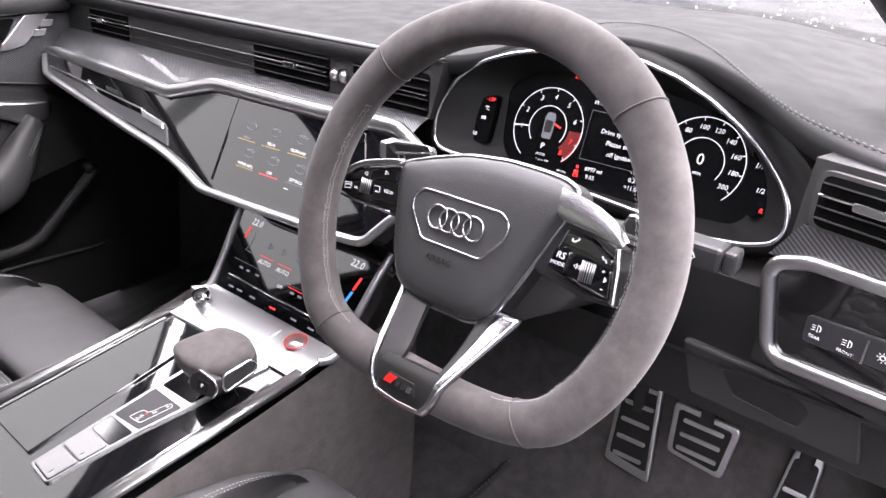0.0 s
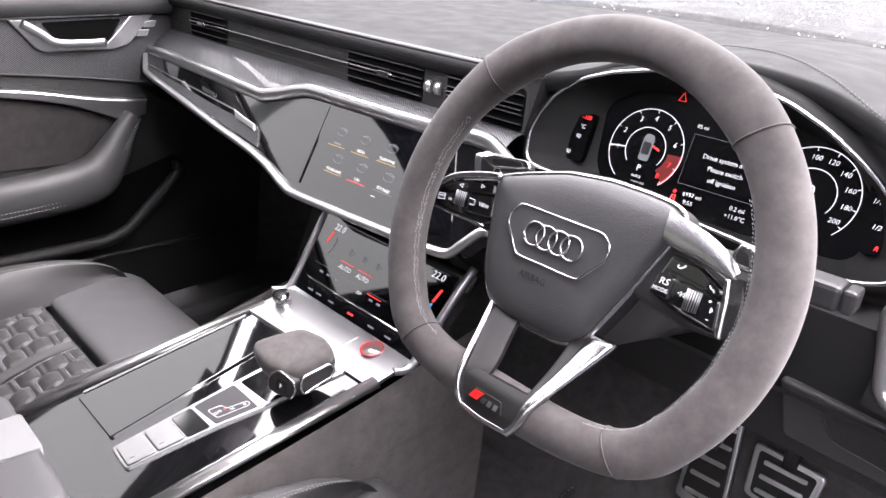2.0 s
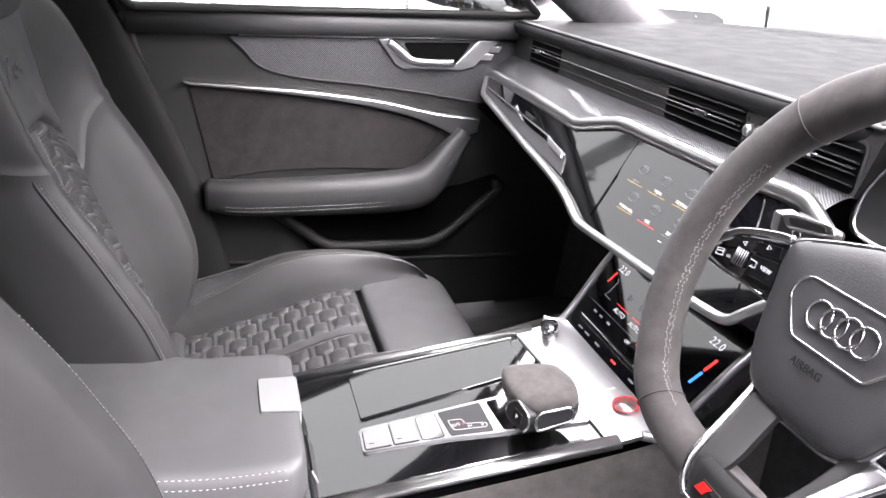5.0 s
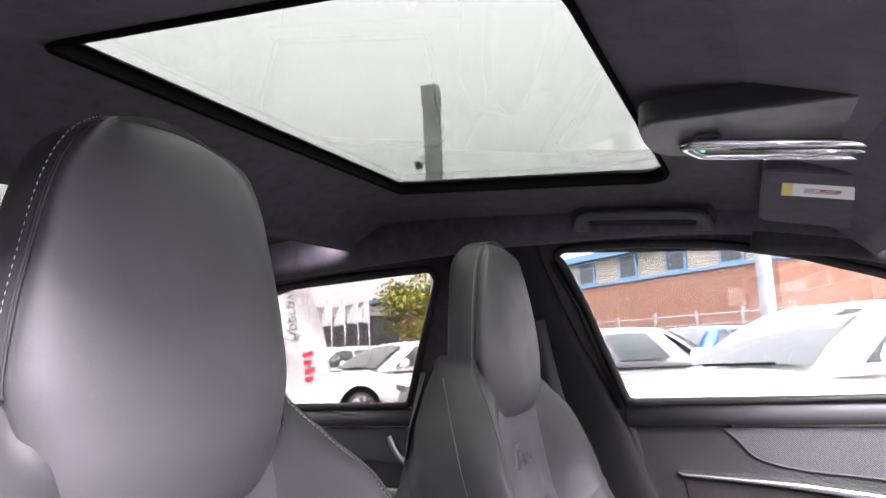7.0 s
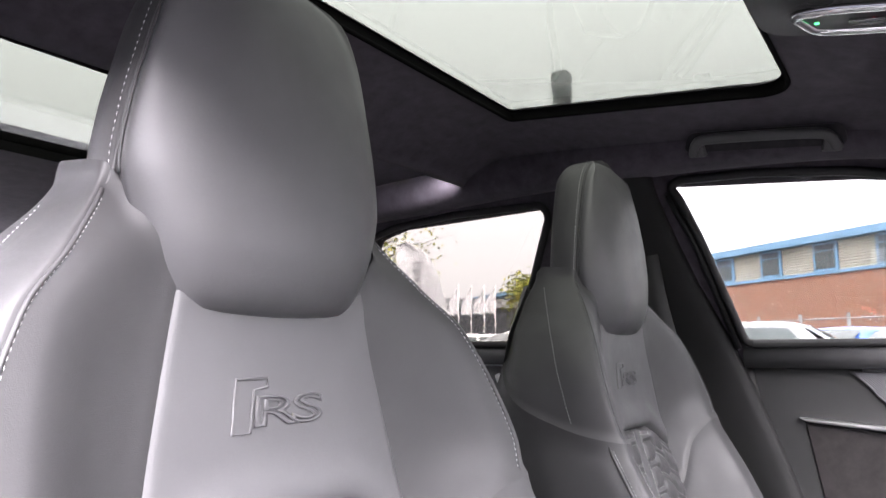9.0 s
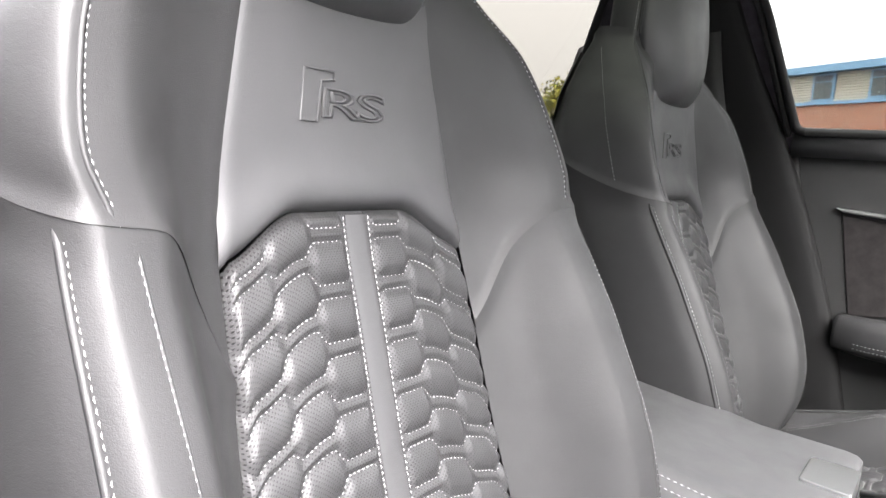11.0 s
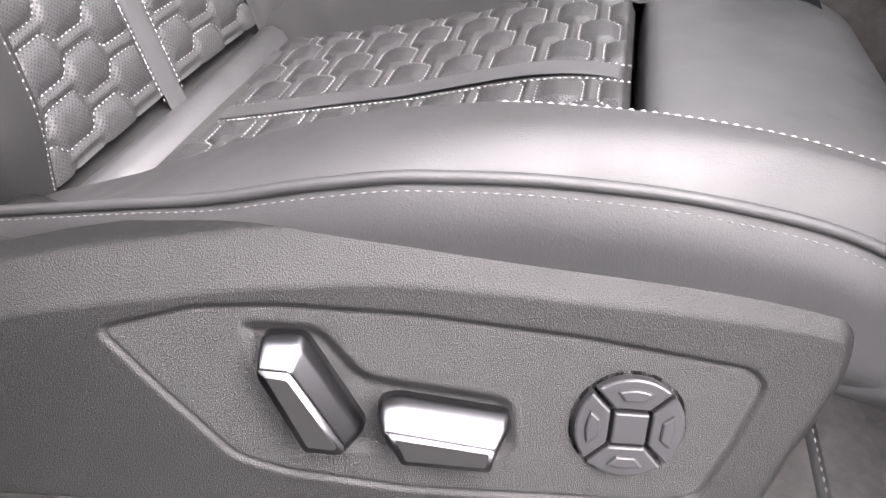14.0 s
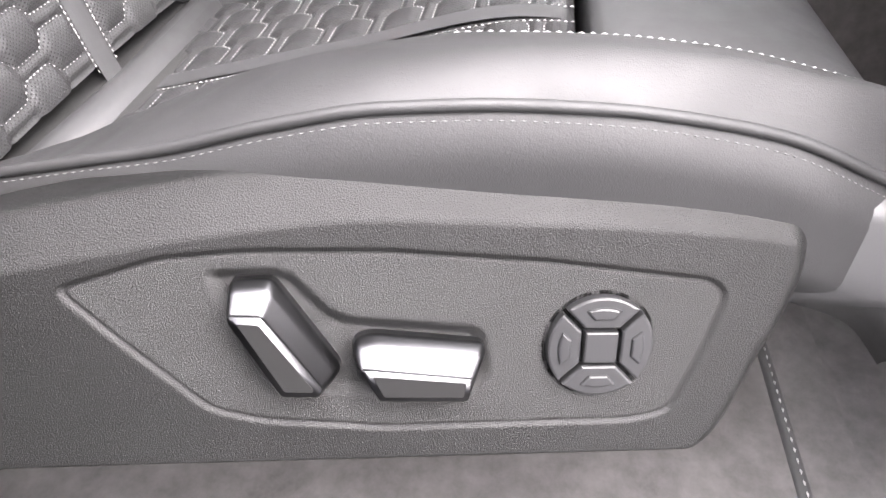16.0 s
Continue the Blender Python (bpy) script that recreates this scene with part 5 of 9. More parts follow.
for k, u in enumerate((-0.095, -0.075, -0.045, 0.0, 0.045, 0.080)):
    prism("strip_mark", cpl, [(u - 0.006, -0.056), (u + 0.006, -0.056), (u + 0.006, -0.0535), (u - 0.006, -0.0535)], 0, 0.0003, RED_LIT if k == 3 else DIM_LIT, hp)

# instrument cluster
cl = Plane((0.328, 0.828, 1.015), (1, 0, 0), (0, 0.33, 0.944))
rim = rounded([(-0.132, -0.034), (-0.137, -0.006), (-0.132, 0.015), (-0.117, 0.043), (-0.090, 0.066), (-0.052, 0.080), (0.0, 0.092), (0.039, 0.097), (0.098, 0.095), (0.143, 0.084), (0.182, 0.068), (0.214, 0.050), (0.240, 0.032),
               (0.265, 0.007), (0.277, -0.014), (0.279, -0.034), (0.272, -0.045), (0.251, -0.053), (0.215, -0.057), (0.137, -0.051), (0.084, -0.047), (-0.075, -0.044), (-0.100, -0.045), (-0.122, -0.042)], 0.010, 3)
glass_edge = rounded([(-0.067, 0.048), (-0.058, -0.020), (-0.036, -0.043), (0.120, -0.0455), (0.224, -0.040), (0.236, -0.027), (0.231, 0.020), (0.192, 0.060), (0.060, 0.083), (-0.032, 0.072)], 0.012, 4)
pod = thing("instrument_cluster", "digital instrument cluster with two round gauges in a chrome-edged hood", "instrument cluster", (0.4, 0.83, 1.03))
tube("chrome_edge", [cl.at(u, v, 0.034) for u, v in rim], 0.0026, POLISHED, pod, "bright metal edge", closed=True, n=8)
m = len(rim)
MID = (0.080, 0.012)


def towards(p, outline):
    """Where the line from the middle to p crosses the outline."""
    dx, dy = p[0] - MID[0], p[1] - MID[1]
    for i in range(len(outline)):
        (ax, ay), (bx, by) = outline[i - 1], outline[i]
        ex, ey = bx - ax, by - ay
        det = dx * -ey + ex * dy
        if abs(det) < 1e-12:
            continue
        k = ((ax - MID[0]) * -ey + ex * (ay - MID[1])) / det
        w = (dx * (ay - MID[1]) - dy * (ax - MID[0])) / det
        if k > 0 and -1e-6 <= w <= 1 + 1e-6:
            return (MID[0] + dx * k, MID[1] + dy * k)
    return p


inner = [towards(p, glass_edge) for p in rim]


def away(p, d):
    e = math.hypot(p[0] - MID[0], p[1] - MID[1])
    return (p[0] + (p[0] - MID[0]) / e * d, p[1] + (p[1] - MID[1]) / e * d)


def pod_rings(name, rings, mat, label):
    v = [cl.at(*p, h) for r, h in rings for p in r]
    mesh(name, v, [(i * m + j, i * m + (j + 1) % m, (i + 1) * m + (j + 1) % m, (i + 1) * m + j) for i in range(len(rings) - 1) for j in range(m)], mat, pod, label)


def blend(k):
    return [(a[0] + (b[0] - a[0]) * k, a[1] + (b[1] - a[1]) * k) for a, b in zip(rim, inner)]


pod_rings("hood", [(rim, 0.034), (blend(0.12), 0.030), (blend(0.5), 0.016), (blend(0.88), 0.003), (inner, -0.002)], HOOD_PLASTIC, "dark grey inner hood")
pod_rings("outer_shell", [(rim, 0.034), ([away(p, 0.006) for p in rim], 0.033), ([away(p, 0.013) for p in rim], 0.024), ([away(p, 0.018) for p in rim], 0.008), ([away(p, 0.022) for p in rim], -0.06)], DASH_LEATHER, "dark leather hood")
prism("display", cl, [(MID[0] + (u - MID[0]) * 1.01, MID[1] + (v - MID[1]) * 1.01) for u, v in glass_edge], -0.02, -0.003, DULL_GLASS, pod, "black display glass")
prism("scale_panel", cl, rounded([(-0.070, 0.034), (-0.069, -0.024), (-0.106, -0.024), (-0.103, 0.024)], 0.004, 3), 0.000, 0.0135, DULL_GLASS, pod, "black temperature scale")
prism("scale_panel", cl, rounded([(0.226, 0.034), (0.254, 0.026), (0.266, -0.022), (0.238, -0.028)], 0.004, 3), 0.000, 0.0135, DULL_GLASS, pod, "black fuel scale")


def arc(c, r, a0, a1, n=40, h=0.0):
    return [cl.at(c[0] + r * math.cos(radians(a0 + (a1 - a0) * i / n)), c[1] + r * math.sin(radians(a0 + (a1 - a0) * i / n)), h) for i in range(n + 1)]


for c, name, words in (((-0.003, 0.011), "rev_counter", ["1", "2", "3", "4", "5", "6", "7", "8"]), ((0.176, 0.012), "speedometer", ["0", "20", "40", "60", "80", "100", "120", "140", "160", "180", "200"])):
    g = tagged(tube(name, arc(c, 0.0445, 235, -45 if name == "speedometer" else -50, 60), 0.0005, WHITE_LIT, pod, n=5), "lit round gauge")
    tube("inner_ring", arc(c, 0.0240, 225, -35, 40), 0.0005, WHITE_LIT, g, n=5)
    for k, w in enumerate(words):
        if name == "rev_counter":
            a = [188, 155, 118, 88, 55, 20, -18, -46][k]
        else:
            a = 232 - k * 26.5
        mat = RED_LIT if (name == "rev_counter" and k >= 6) else WHITE_LIT
        lettering("figure", w, 0.0082 if name == "rev_counter" else 0.0070, cl, c[0] + 0.0345 * math.cos(radians(a)), c[1] + 0.0345 * math.sin(radians(a)), mat, g, 0.0, 0.00005, slant=0.15)
        q0, q1 = cl.at(c[0] + 0.0410 * math.cos(radians(a)), c[1] + 0.0410 * math.sin(radians(a)), 0), cl.at(c[0] + 0.0438 * math.cos(radians(a)), c[1] + 0.0438 * math.sin(radians(a)), 0)
        tube("tick", [q0, q1], 0.0005, WHITE_LIT, g, n=4)
    if name == "rev_counter":
        tube("needle", [cl.at(c[0] - 0.0245, c[1] - 0.003, 0.0004), cl.at(c[0] - 0.043, c[1] - 0.005, 0.0004)], 0.0007, WHITE_LIT, g, n=4)
        zone = [(0.0270, 2), (0.0425, 2), (0.0425, -14), (0.0425, -30), (0.0425, -46), (0.0270, -46), (0.0270, -30), (0.0270, -14)]
        prism("red_zone", cl, [(c[0] + r * math.cos(radians(a)), c[1] + r * math.sin(radians(a))) for r, a in zone], -0.004, -0.0022, RED_ZONE, g, "dim red zone")
        tube("red_zone", arc(c, 0.0435, 2, -50, 12, -0.001), 0.0007, RED_LIT, g, n=5)
        lettering("gear_sign", "P", 0.0100, cl, c[0], c[1] - 0.022, WHITE_LIT, g, 0.0, 0.00005)
        lettering("auto_sign", "AUTO", 0.0042, cl, c[0], c[1] - 0.0315, WHITE_LIT, g, 0.0, 0.00005)
        prism("car_symbol", cl, rounded([(c[0] - 0.0060, c[1] - 0.013), (c[0] + 0.0060, c[1] - 0.013), (c[0] + 0.0066, c[1] + 0.012), (c[0] + 0.004, c[1] + 0.017), (c[0] - 0.004, c[1] + 0.017), (c[0] - 0.0066, c[1] + 0.012)], 0.003, 4), -0.004, -0.0018, DIM_LIT, g)
        prism("car_symbol", cl, rounded([(c[0] - 0.0046, c[1] - 0.006), (c[0] + 0.0046, c[1] - 0.006), (c[0] + 0.0050, c[1] + 0.008), (c[0] - 0.0050, c[1] + 0.008)], 0.002, 3), -0.004, -0.0012, INLAY, g)
        prism("door_symbol", cl, [(c[0] + 0.007, c[1] + 0.004), (c[0] + 0.015, c[1] + 0.001), (c[0] + 0.0155, c[1] + 0.003), (c[0] + 0.007, c[1] + 0.006)], -0.004, -0.0015, RED_LIT, g)
    else:
        lettering("speed_sign", "0", 0.016, cl, c[0], c[1] + 0.002, WHITE_LIT, g, 0.0, 0.00005)
        lettering("unit_sign", "MPH", 0.0045, cl, c[0], c[1] - 0.012, WHITE_LIT, g, 0.0, 0.00005)
tube("message_frame", [cl.at(u, v, -0.001) for u, v in ((0.046, 0.040), (0.136, 0.040), (0.136, -0.014), (0.046, -0.014))], 0.0003, DIM_LIT, pod, closed=True, n=4)
for k, w in enumerate(("Drive system active", "Please switch", "off ignition")):
    lettering("message", w, 0.0072, cl, 0.091, 0.020 - 0.0115 * k, WHITE_LIT, pod, -0.002, 0.00005)
for u, v, s, w in ((0.066, -0.0235, 0.0065, "6997 mi"), (0.064, -0.032, 0.0065, "9:55"), (0.116, -0.0235, 0.0065, "0.2 mi"), (0.116, -0.032, 0.0065, "+11.0°C"), (0.052, 0.0485, 0.0058, "85 mi"), (0.028, -0.0335, 0.0042, "AUTO"), (0.0, -0.0265, 0.0028, "1 / min x 1000")):
    lettering("status", w, s, cl, u, v, WHITE_LIT, pod, -0.002, 0.00005)
tube("belt_lamp", arc((0.0465, -0.0235), 0.0013, 0, 330, 10, -0.001), 0.0006, RED_LIT, pod, closed=True, n=4)
tube("belt_lamp", [cl.at(u, v, -0.001) for u, v in ((0.0440, -0.0345), (0.0448, -0.0275), (0.0482, -0.0275), (0.0490, -0.0345))], 0.0007, RED_LIT, pod, closed=True, n=4)
tube("belt_lamp", [cl.at(0.0448, -0.0280, -0.001), cl.at(0.0484, -0.0335, -0.001)], 0.0006, RED_LIT, pod, n=4)
tri = [cl.at(0.020 + a, 0.074 + b, 0.0) for a, b in ((-0.0045, -0.004), (0.0045, -0.004), (0.0, 0.005))]
tube("warning_lamp", tri, 0.0006, RED_LIT, pod, closed=True, n=4)
for u, v, w, mat in ((-0.079, 0.027, "-130", RED_LIT), (-0.081, 0.016, "°C", WHITE_LIT), (-0.083, 0.004, "90", WHITE_LIT), (-0.090, -0.016, "50", WHITE_LIT), (0.236, 0.020, "1/1", WHITE_LIT), (0.243, -0.002, "1/2", WHITE_LIT), (0.249, -0.020, "R", RED_LIT)):
    lettering("scale_figure", w, 0.0066, cl, u, v, mat, pod, 0.0138, 0.00005, slant=0.15)
tube("scale_bar", [cl.at(-0.096, 0.008, 0.0138), cl.at(-0.100, -0.015, 0.0138)], 0.0006, WHITE_LIT, pod, n=4)
for k in range(4):
    tube("scale_bar", [cl.at(0.244 + 0.003 * k, 0.018 - 0.010 * k, 0.0138), cl.at(0.248 + 0.003 * k, 0.017 - 0.010 * k, 0.0138)], 0.0005, WHITE_LIT, pod, n=4)
tube("scale_bar", [cl.at(0.259, -0.010, 0.0138), cl.at(0.261, -0.022, 0.0138)], 0.0006, WHITE_LIT, pod, n=4)
tube("scale_bar", [cl.at(0.254, -0.013, 0.0138), cl.at(0.256, -0.021, 0.0138)], 0.0005, RED_LIT, pod, n=4)

# driver's outer end: vent, woven inlay, light switches
er = Plane((0.676, 0.688, 1.068), (0.970, -0.243, 0), (0.0, 0.0, 1))
prism("end_panel", er, [(-0.058, -0.16), (0.085, -0.16), (0.085, 0.022), (-0.046, 0.022)], -0.10, -0.006, PLASTIC_FINE, dash, "black end panel")
air_vent(-0.034, 0.082, er, -0.026, 0.014, 4, 0.35)
prism("chrome_strip", er, [(-0.032, -0.001), (0.080, -0.001), (0.080, 0.001), (-0.032, 0.001)], 0.004, 0.0078, CHROME, dash, bevel=0.0006)
prism("woven_inlay", er, [(-0.062, -0.062), (0.084, -0.052), (0.084, -0.029), (-0.042, -0.030)], -0.01, -0.002, TWILL, dash, "carbon-look woven inlay")
lsw = prism("light_switch_panel", er, rounded([(-0.036, -0.142), (0.085, -0.132), (0.085, -0.054), (-0.024, -0.057), (-0.052, -0.068), (-0.054, -0.076)], 0.006, 4), -0.01, -0.001, GLOSS, dash, "gloss black light switch panel in a metal frame")
ring = rounded([(0.088, -0.132), (-0.033, -0.1455), (-0.044, -0.1374), (-0.0567, -0.0755), (-0.0508, -0.0640), (-0.0254, -0.0550), (0.088, -0.0500)], 0.008, 5)
sweep("metal_frame", [er.at(u, v, 0.001) for u, v in ring[3:-3]], oval(0.0062, 0.0048, 12), ALUMINIUM, lsw, "satin aluminium frame", up=er.n)
prism("switch_bar", er, rounded([(-0.0186, -0.1190), (0.083, -0.110), (0.083, -0.085), (-0.0191, -0.0960)], 0.005, 3), -0.002, 0.0012, BUTTON, lsw, bevel=0.001)
for u, v, w in ((-0.0095, -0.1115, "REAR"), (0.0145, -0.1125, "FRONT")):
    lettering("switch_word", w, 0.0038, er, u, v, PRINT, lsw, 0.0016, 0.00005)
    tube("switch_icon", [er.at(u + 0.0010 + 0.0026 * math.cos(k * 0.7854), v + 0.0080 + 0.0030 * math.sin(k * 0.7854), 0.0016) for k in range(-2, 3)], 0.0004, PRINT, lsw, closed=True, n=4)
    for k in range(3):
        tube("switch_icon", [er.at(u - 0.0006, v + 0.0060 + 0.002 * k, 0.0016), er.at(u - 0.0036, v + 0.0056 + 0.002 * k, 0.0016)], 0.0003, PRINT, lsw, n=4)
tube("switch_icon", [er.at(0.0400 + 0.0020 * math.cos(k), -0.1035 + 0.0020 * math.sin(k), 0.0016) for k in range(6)], 0.0004, PRINT, lsw, closed=True, n=4)
for k in range(8):
    a = k * math.pi / 4
    tube("switch_icon", [er.at(0.0400 + 0.0030 * math.cos(a), -0.1035 + 0.0030 * math.sin(a), 0.0016), er.at(0.0400 + 0.0042 * math.cos(a), -0.1035 + 0.0042 * math.sin(a), 0.0016)], 0.0003, PRINT, lsw, n=4)
prism("divider", er, [(0.0268, -0.1150), (0.0282, -0.1150), (0.0290, -0.0945), (0.0276, -0.0945)], 0.001, 0.0024, ALUMINIUM, lsw)

# knee panel with its pocket
kp = Plane((0.56, 0.775, 0.870), (1, 0, 0), (0, -0.15, 1))
knee = thing("knee_panel", "black plastic knee panel with a pull recess shaded by a darker plate", "panel", (0.56, 0.78, 0.85))
prism("panel", kp, [(-0.34, -0.09), (0.185, -0.09), (0.185, 0.090), (0.06, 0.078), (-0.34, 0.082)], -0.04, 0.0, PLASTIC_FINE, knee)
prism("lid", kp, rounded([(-0.0182, -0.0038), (0.1489, -0.0141), (0.1596, -0.0733), (-0.0044, -0.0695)], 0.008, 3), -0.002, 0.0070, PLASTIC_DARK, knee, "dark grained flap", bevel=0.003)
# the pull isn't sunk: a darker raised plate paints the recess's shade
prism("pull", kp, rounded([(0.0240, -0.0215), (0.0390, -0.0490), (0.1020, -0.0560), (0.1075, -0.0350), (0.0990, -0.0250), (0.0690, -0.0180)], 0.006, 3), 0.0062, 0.0078, PLASTIC_FINE, knee, "pull recess shaded by a darker plate", bevel=0.0006)
tube("pull_edge", [kp.at(u, v, 0.0076) for u, v in rounded([(0.0400, -0.0190), (0.0240, -0.0215), (0.0390, -0.0490), (0.1020, -0.0560), (0.1075, -0.0350), (0.0990, -0.0250)], 0.006, 3)], 0.0014, PLASTIC_DARK, knee, n=6)
# steering column shroud
sweep("column_shroud", [(0.392, 0.63, 0.955), (0.392, 0.70, 0.935), (0.392, 0.80, 0.905)], oval(0.075, 0.052, 20, 3), PLASTIC_DARK, dash, "black steering column cover", up=(0, 0, 1))
for sx, z, tip in ((-1, 1.018, 0.245), (1, 1.010, 0.598)):
    st = thing("column_stalk", "black control stalk behind the steering wheel", "stalk", (0.392, 0.66, z), "column stalks")
    x0 = 0.392 + sx * 0.06
    sweep("lever", [(x0, 0.668, z - 0.008), ((x0 + tip) / 2, 0.664, z - 0.002), (tip - sx * 0.02, 0.660, z)], oval(0.007, 0.007, 12), BUTTON, st, up=(0, 0, 1))
    rbox("knob", (min(tip - sx * 0.052, tip), 0.648, z - 0.010), (max(tip - sx * 0.052, tip), 0.672, z + 0.011), BUTTON, st, bevel=0.004)
    rbox("end_cap", (min(tip, tip + sx * 0.010), 0.650, z - 0.009), (max(tip, tip + sx * 0.010), 0.670, z + 0.010), ALUMINIUM_DARK if sx < 0 else BUTTON, st, bevel=0.003)
    sy = Plane((tip - sx * 0.025, 0.6475, z), (1, 0, 0), (0, 0, 1))
    tube("print_mark", [sy.at(0.005 * math.cos(k), 0.004 * math.sin(k), 0.0) for k in range(6)], 0.0005, PRINT, st, closed=True, n=4)

# pedals
def pedal(name, pl, outline, label, ribs):
    p = thing(name, label, "pedal", pl.p, "pedals")
    prism("plate", pl, rounded(outline, 0.010, 4), -0.008, 0.0, STEEL, p, "brushed steel plate", bevel=0.003)
    w0, w1 = min(q[0] for q in outline), max(q[0] for q in outline)
    h0, h1 = min(q[1] for q in outline), max(q[1] for q in outline)
    prism("rubber_pad", pl, rounded([(0.8 * a + 0.2 * (w0 + w1) / 2, 0.8 * b + 0.2 * (h0 + h1) / 2) for a, b in outline], 0.006, 3), -0.001, 0.002, RUBBER, p, "black rubber pad", bevel=0.001)
    for k in range(ribs):
        v = h0 + (h1 - h0) * (k + 1.0) / (ribs + 1)
        prism("rib", pl, rounded([(w0 * 0.6, v - 0.0035), (w1 * 0.6, v - 0.0035), (w1 * 0.6, v + 0.0035), (w0 * 0.6, v + 0.0035)], 0.003, 2), 0.001, 0.0045, STEEL, p, bevel=0.001)
    rbox("arm", pl.p + Vector((-0.010, 0.004, -0.01)), pl.p + Vector((0.010, 0.03, 0.20)), PLASTIC_DARK, p, bevel=0.004)


pedal("foot_rest", Plane((0.405, 1.045, 0.520), (1, 0, 0.05), (0, 0.30, 0.95)), [(-0.035, -0.075), (0.045, -0.085), (0.030, 0.090), (-0.035, 0.060)], "brushed steel foot rest with rubber ribs", 5)
pedal("brake_pedal", Plane((0.510, 1.045, 0.545), (1, 0, 0.02), (0, 0.30, 0.95)), [(-0.045, -0.038), (0.042, -0.045), (0.050, 0.038), (-0.052, 0.042)], "brushed steel brake pedal with rubber pad", 3)
pedal("throttle_pedal", Plane((0.648, 1.050, 0.545), (1, 0, 0), (0, 0.30, 0.95)), [(-0.028, -0.075), (0.024, -0.075), (0.022, 0.045), (-0.018, 0.045)], "brushed steel throttle pedal", 1)

# ---- steering wheel ----
W = Plane((0.3925, 0.586, 1.018), (1, 0, 0), (0, 0.3746, 0.9272))
wheel = thing("steering_wheel", "flat-bottomed grey suede steering wheel with a badged airbag cover", "steering wheel", W.p)


path = []
for i in range(144):
    a = math.pi / 2 + 2 * math.pi * i / 144
    u, v = 0.011 + 0.174 * math.cos(a), -0.016 + 0.174 * math.sin(a)
    v = v if v > -0.115 else -0.115 - 0.050 * (1 - math.exp(-(-0.115 - v) / 0.050 * 1.25))
    path.append(W.at(u, v, 0))
rings = []
for i, p in enumerate(path):
    a = 2 * math.pi * i / 144
    d = (p - W.p).normalized()
    ang = (math.degrees(math.atan2((p - W.p).dot(W.v), (p - W.p).dot(W.u))) + 360) % 360
    grip = 0.0018 * (math.exp(-((ang - 48) / 13) ** 2) + math.exp(-((ang - 132) / 13) ** 2)) + 0.0008 * math.exp(-((ang - 270) / 40) ** 2)
    rings.append([p + d * x * 1.06 + W.n * y for x, y in oval(0.0178 + grip, 0.0165 + grip, 24, 2.3)])
loft("rim", rings + [rings[0]], SUEDE, wheel, "grey suede rim", caps=False)
for ang in (45, 135, 232, 308):
    i = int(((ang - 90) % 360) / 360 * 144)
    tube("rim_seam", [q + (q - path[i]).normalized() * 0.0003 for q in rings[i]], 0.0008, SUEDE, wheel, closed=True, n=5)
for a0, a1 in ((150, 238), (302, 390)):
    rows = []
    for off in (0.0, 0.0045):
        line = []
        for k in range(60):
            ang = a0 + (a1 - a0) * k / 59
            i = int(((ang - 90) % 360) / 360 * 144)
            p, d = path[i], (path[i] - W.p).normalized()
            zig = 0.0018 if k % 2 else -0.0018
            line.append(p - d * (0.0175 + 0.001) + W.n * (0.0045 + off + zig))
        rows.append(line)
    stitches("rim_stitching", rows, THREAD, wheel, "light grey cross stitching", 0.0026, 0.0010, 0.0003, 0.0003, [W.n] * 2)

# airbag cover, domed and set back behind the rim
HUB = (0.0, -0.024)
pad_out = rounded([(-0.094, 0.020), (-0.065, 0.030), (-0.0225, 0.0425), (0.019, 0.047), (0.054, 0.0465), (0.078, 0.0445), (0.0905, 0.038), (0.088, 0.020), (0.0746, -0.0137), (0.0609, -0.0479), (0.0458, -0.0814),
                   (0.037, -0.091), (0.022, -0.0965), (-0.0338, -0.0968), (-0.0545, -0.0915), (-0.0665, -0.080), (-0.0765, -0.0605), (-0.0848, -0.029), (-0.0925, 0.002)], 0.008, 4)


def pad_ring(k, n):
    return [W.at(HUB[0] + (u - HUB[0]) * k, HUB[1] + (v - HUB[1]) * k, n) for u, v in pad_out]


loft("airbag_cover", [pad_ring(k, h - 0.012) for k, h in ((1.0, -0.050), (1.0, -0.020), (0.99, -0.0145), (0.965, -0.0105), (0.90, -0.0062), (0.80, -0.0035), (0.64, -0.0012), (0.42, 0.0), (0.18, 0.0006), (0.02, 0.0006))], AIRBAG, wheel, "grained black airbag cover")
tube("chrome_edge", pad_ring(1.008, -0.031), 0.0030, POLISHED, wheel, closed=True, n=8)
BC = (-0.004, -0.017)
badge = rounded([(BC[0] + u, BC[1] + v) for u, v in ((-0.052, 0.014), (-0.043, 0.022), (0.043, 0.022), (0.052, 0.014), (0.052, 0.002), (0.033, -0.022), (-0.033, -0.022), (-0.052, 0.002))], 0.004, 3)
prism("badge_field", W, badge, -0.020, -0.0112, AIRBAG, wheel, bevel=0.001)
tube("badge_frame", [W.at(u, v, -0.0112) for u, v in badge], 0.0013, CHROME, wheel, "chrome badge outline", closed=True, n=8)
for k in range(4):
    c = (BC[0] - 0.0205 + 0.0133 * k, BC[1] + 0.001)
    tube("badge_ring", [W.at(c[0] + 0.0104 * math.cos(a * math.pi / 16), c[1] + 0.0104 * math.sin(a * math.pi / 16), -0.0098) for a in range(32)], 0.0013, CHROME, wheel, "chrome ring", closed=True, n=8)
lettering("airbag_word", "AIRBAG", 0.0084, W, -0.012, -0.0525, INLAY, wheel, -0.0108, 0.0002)
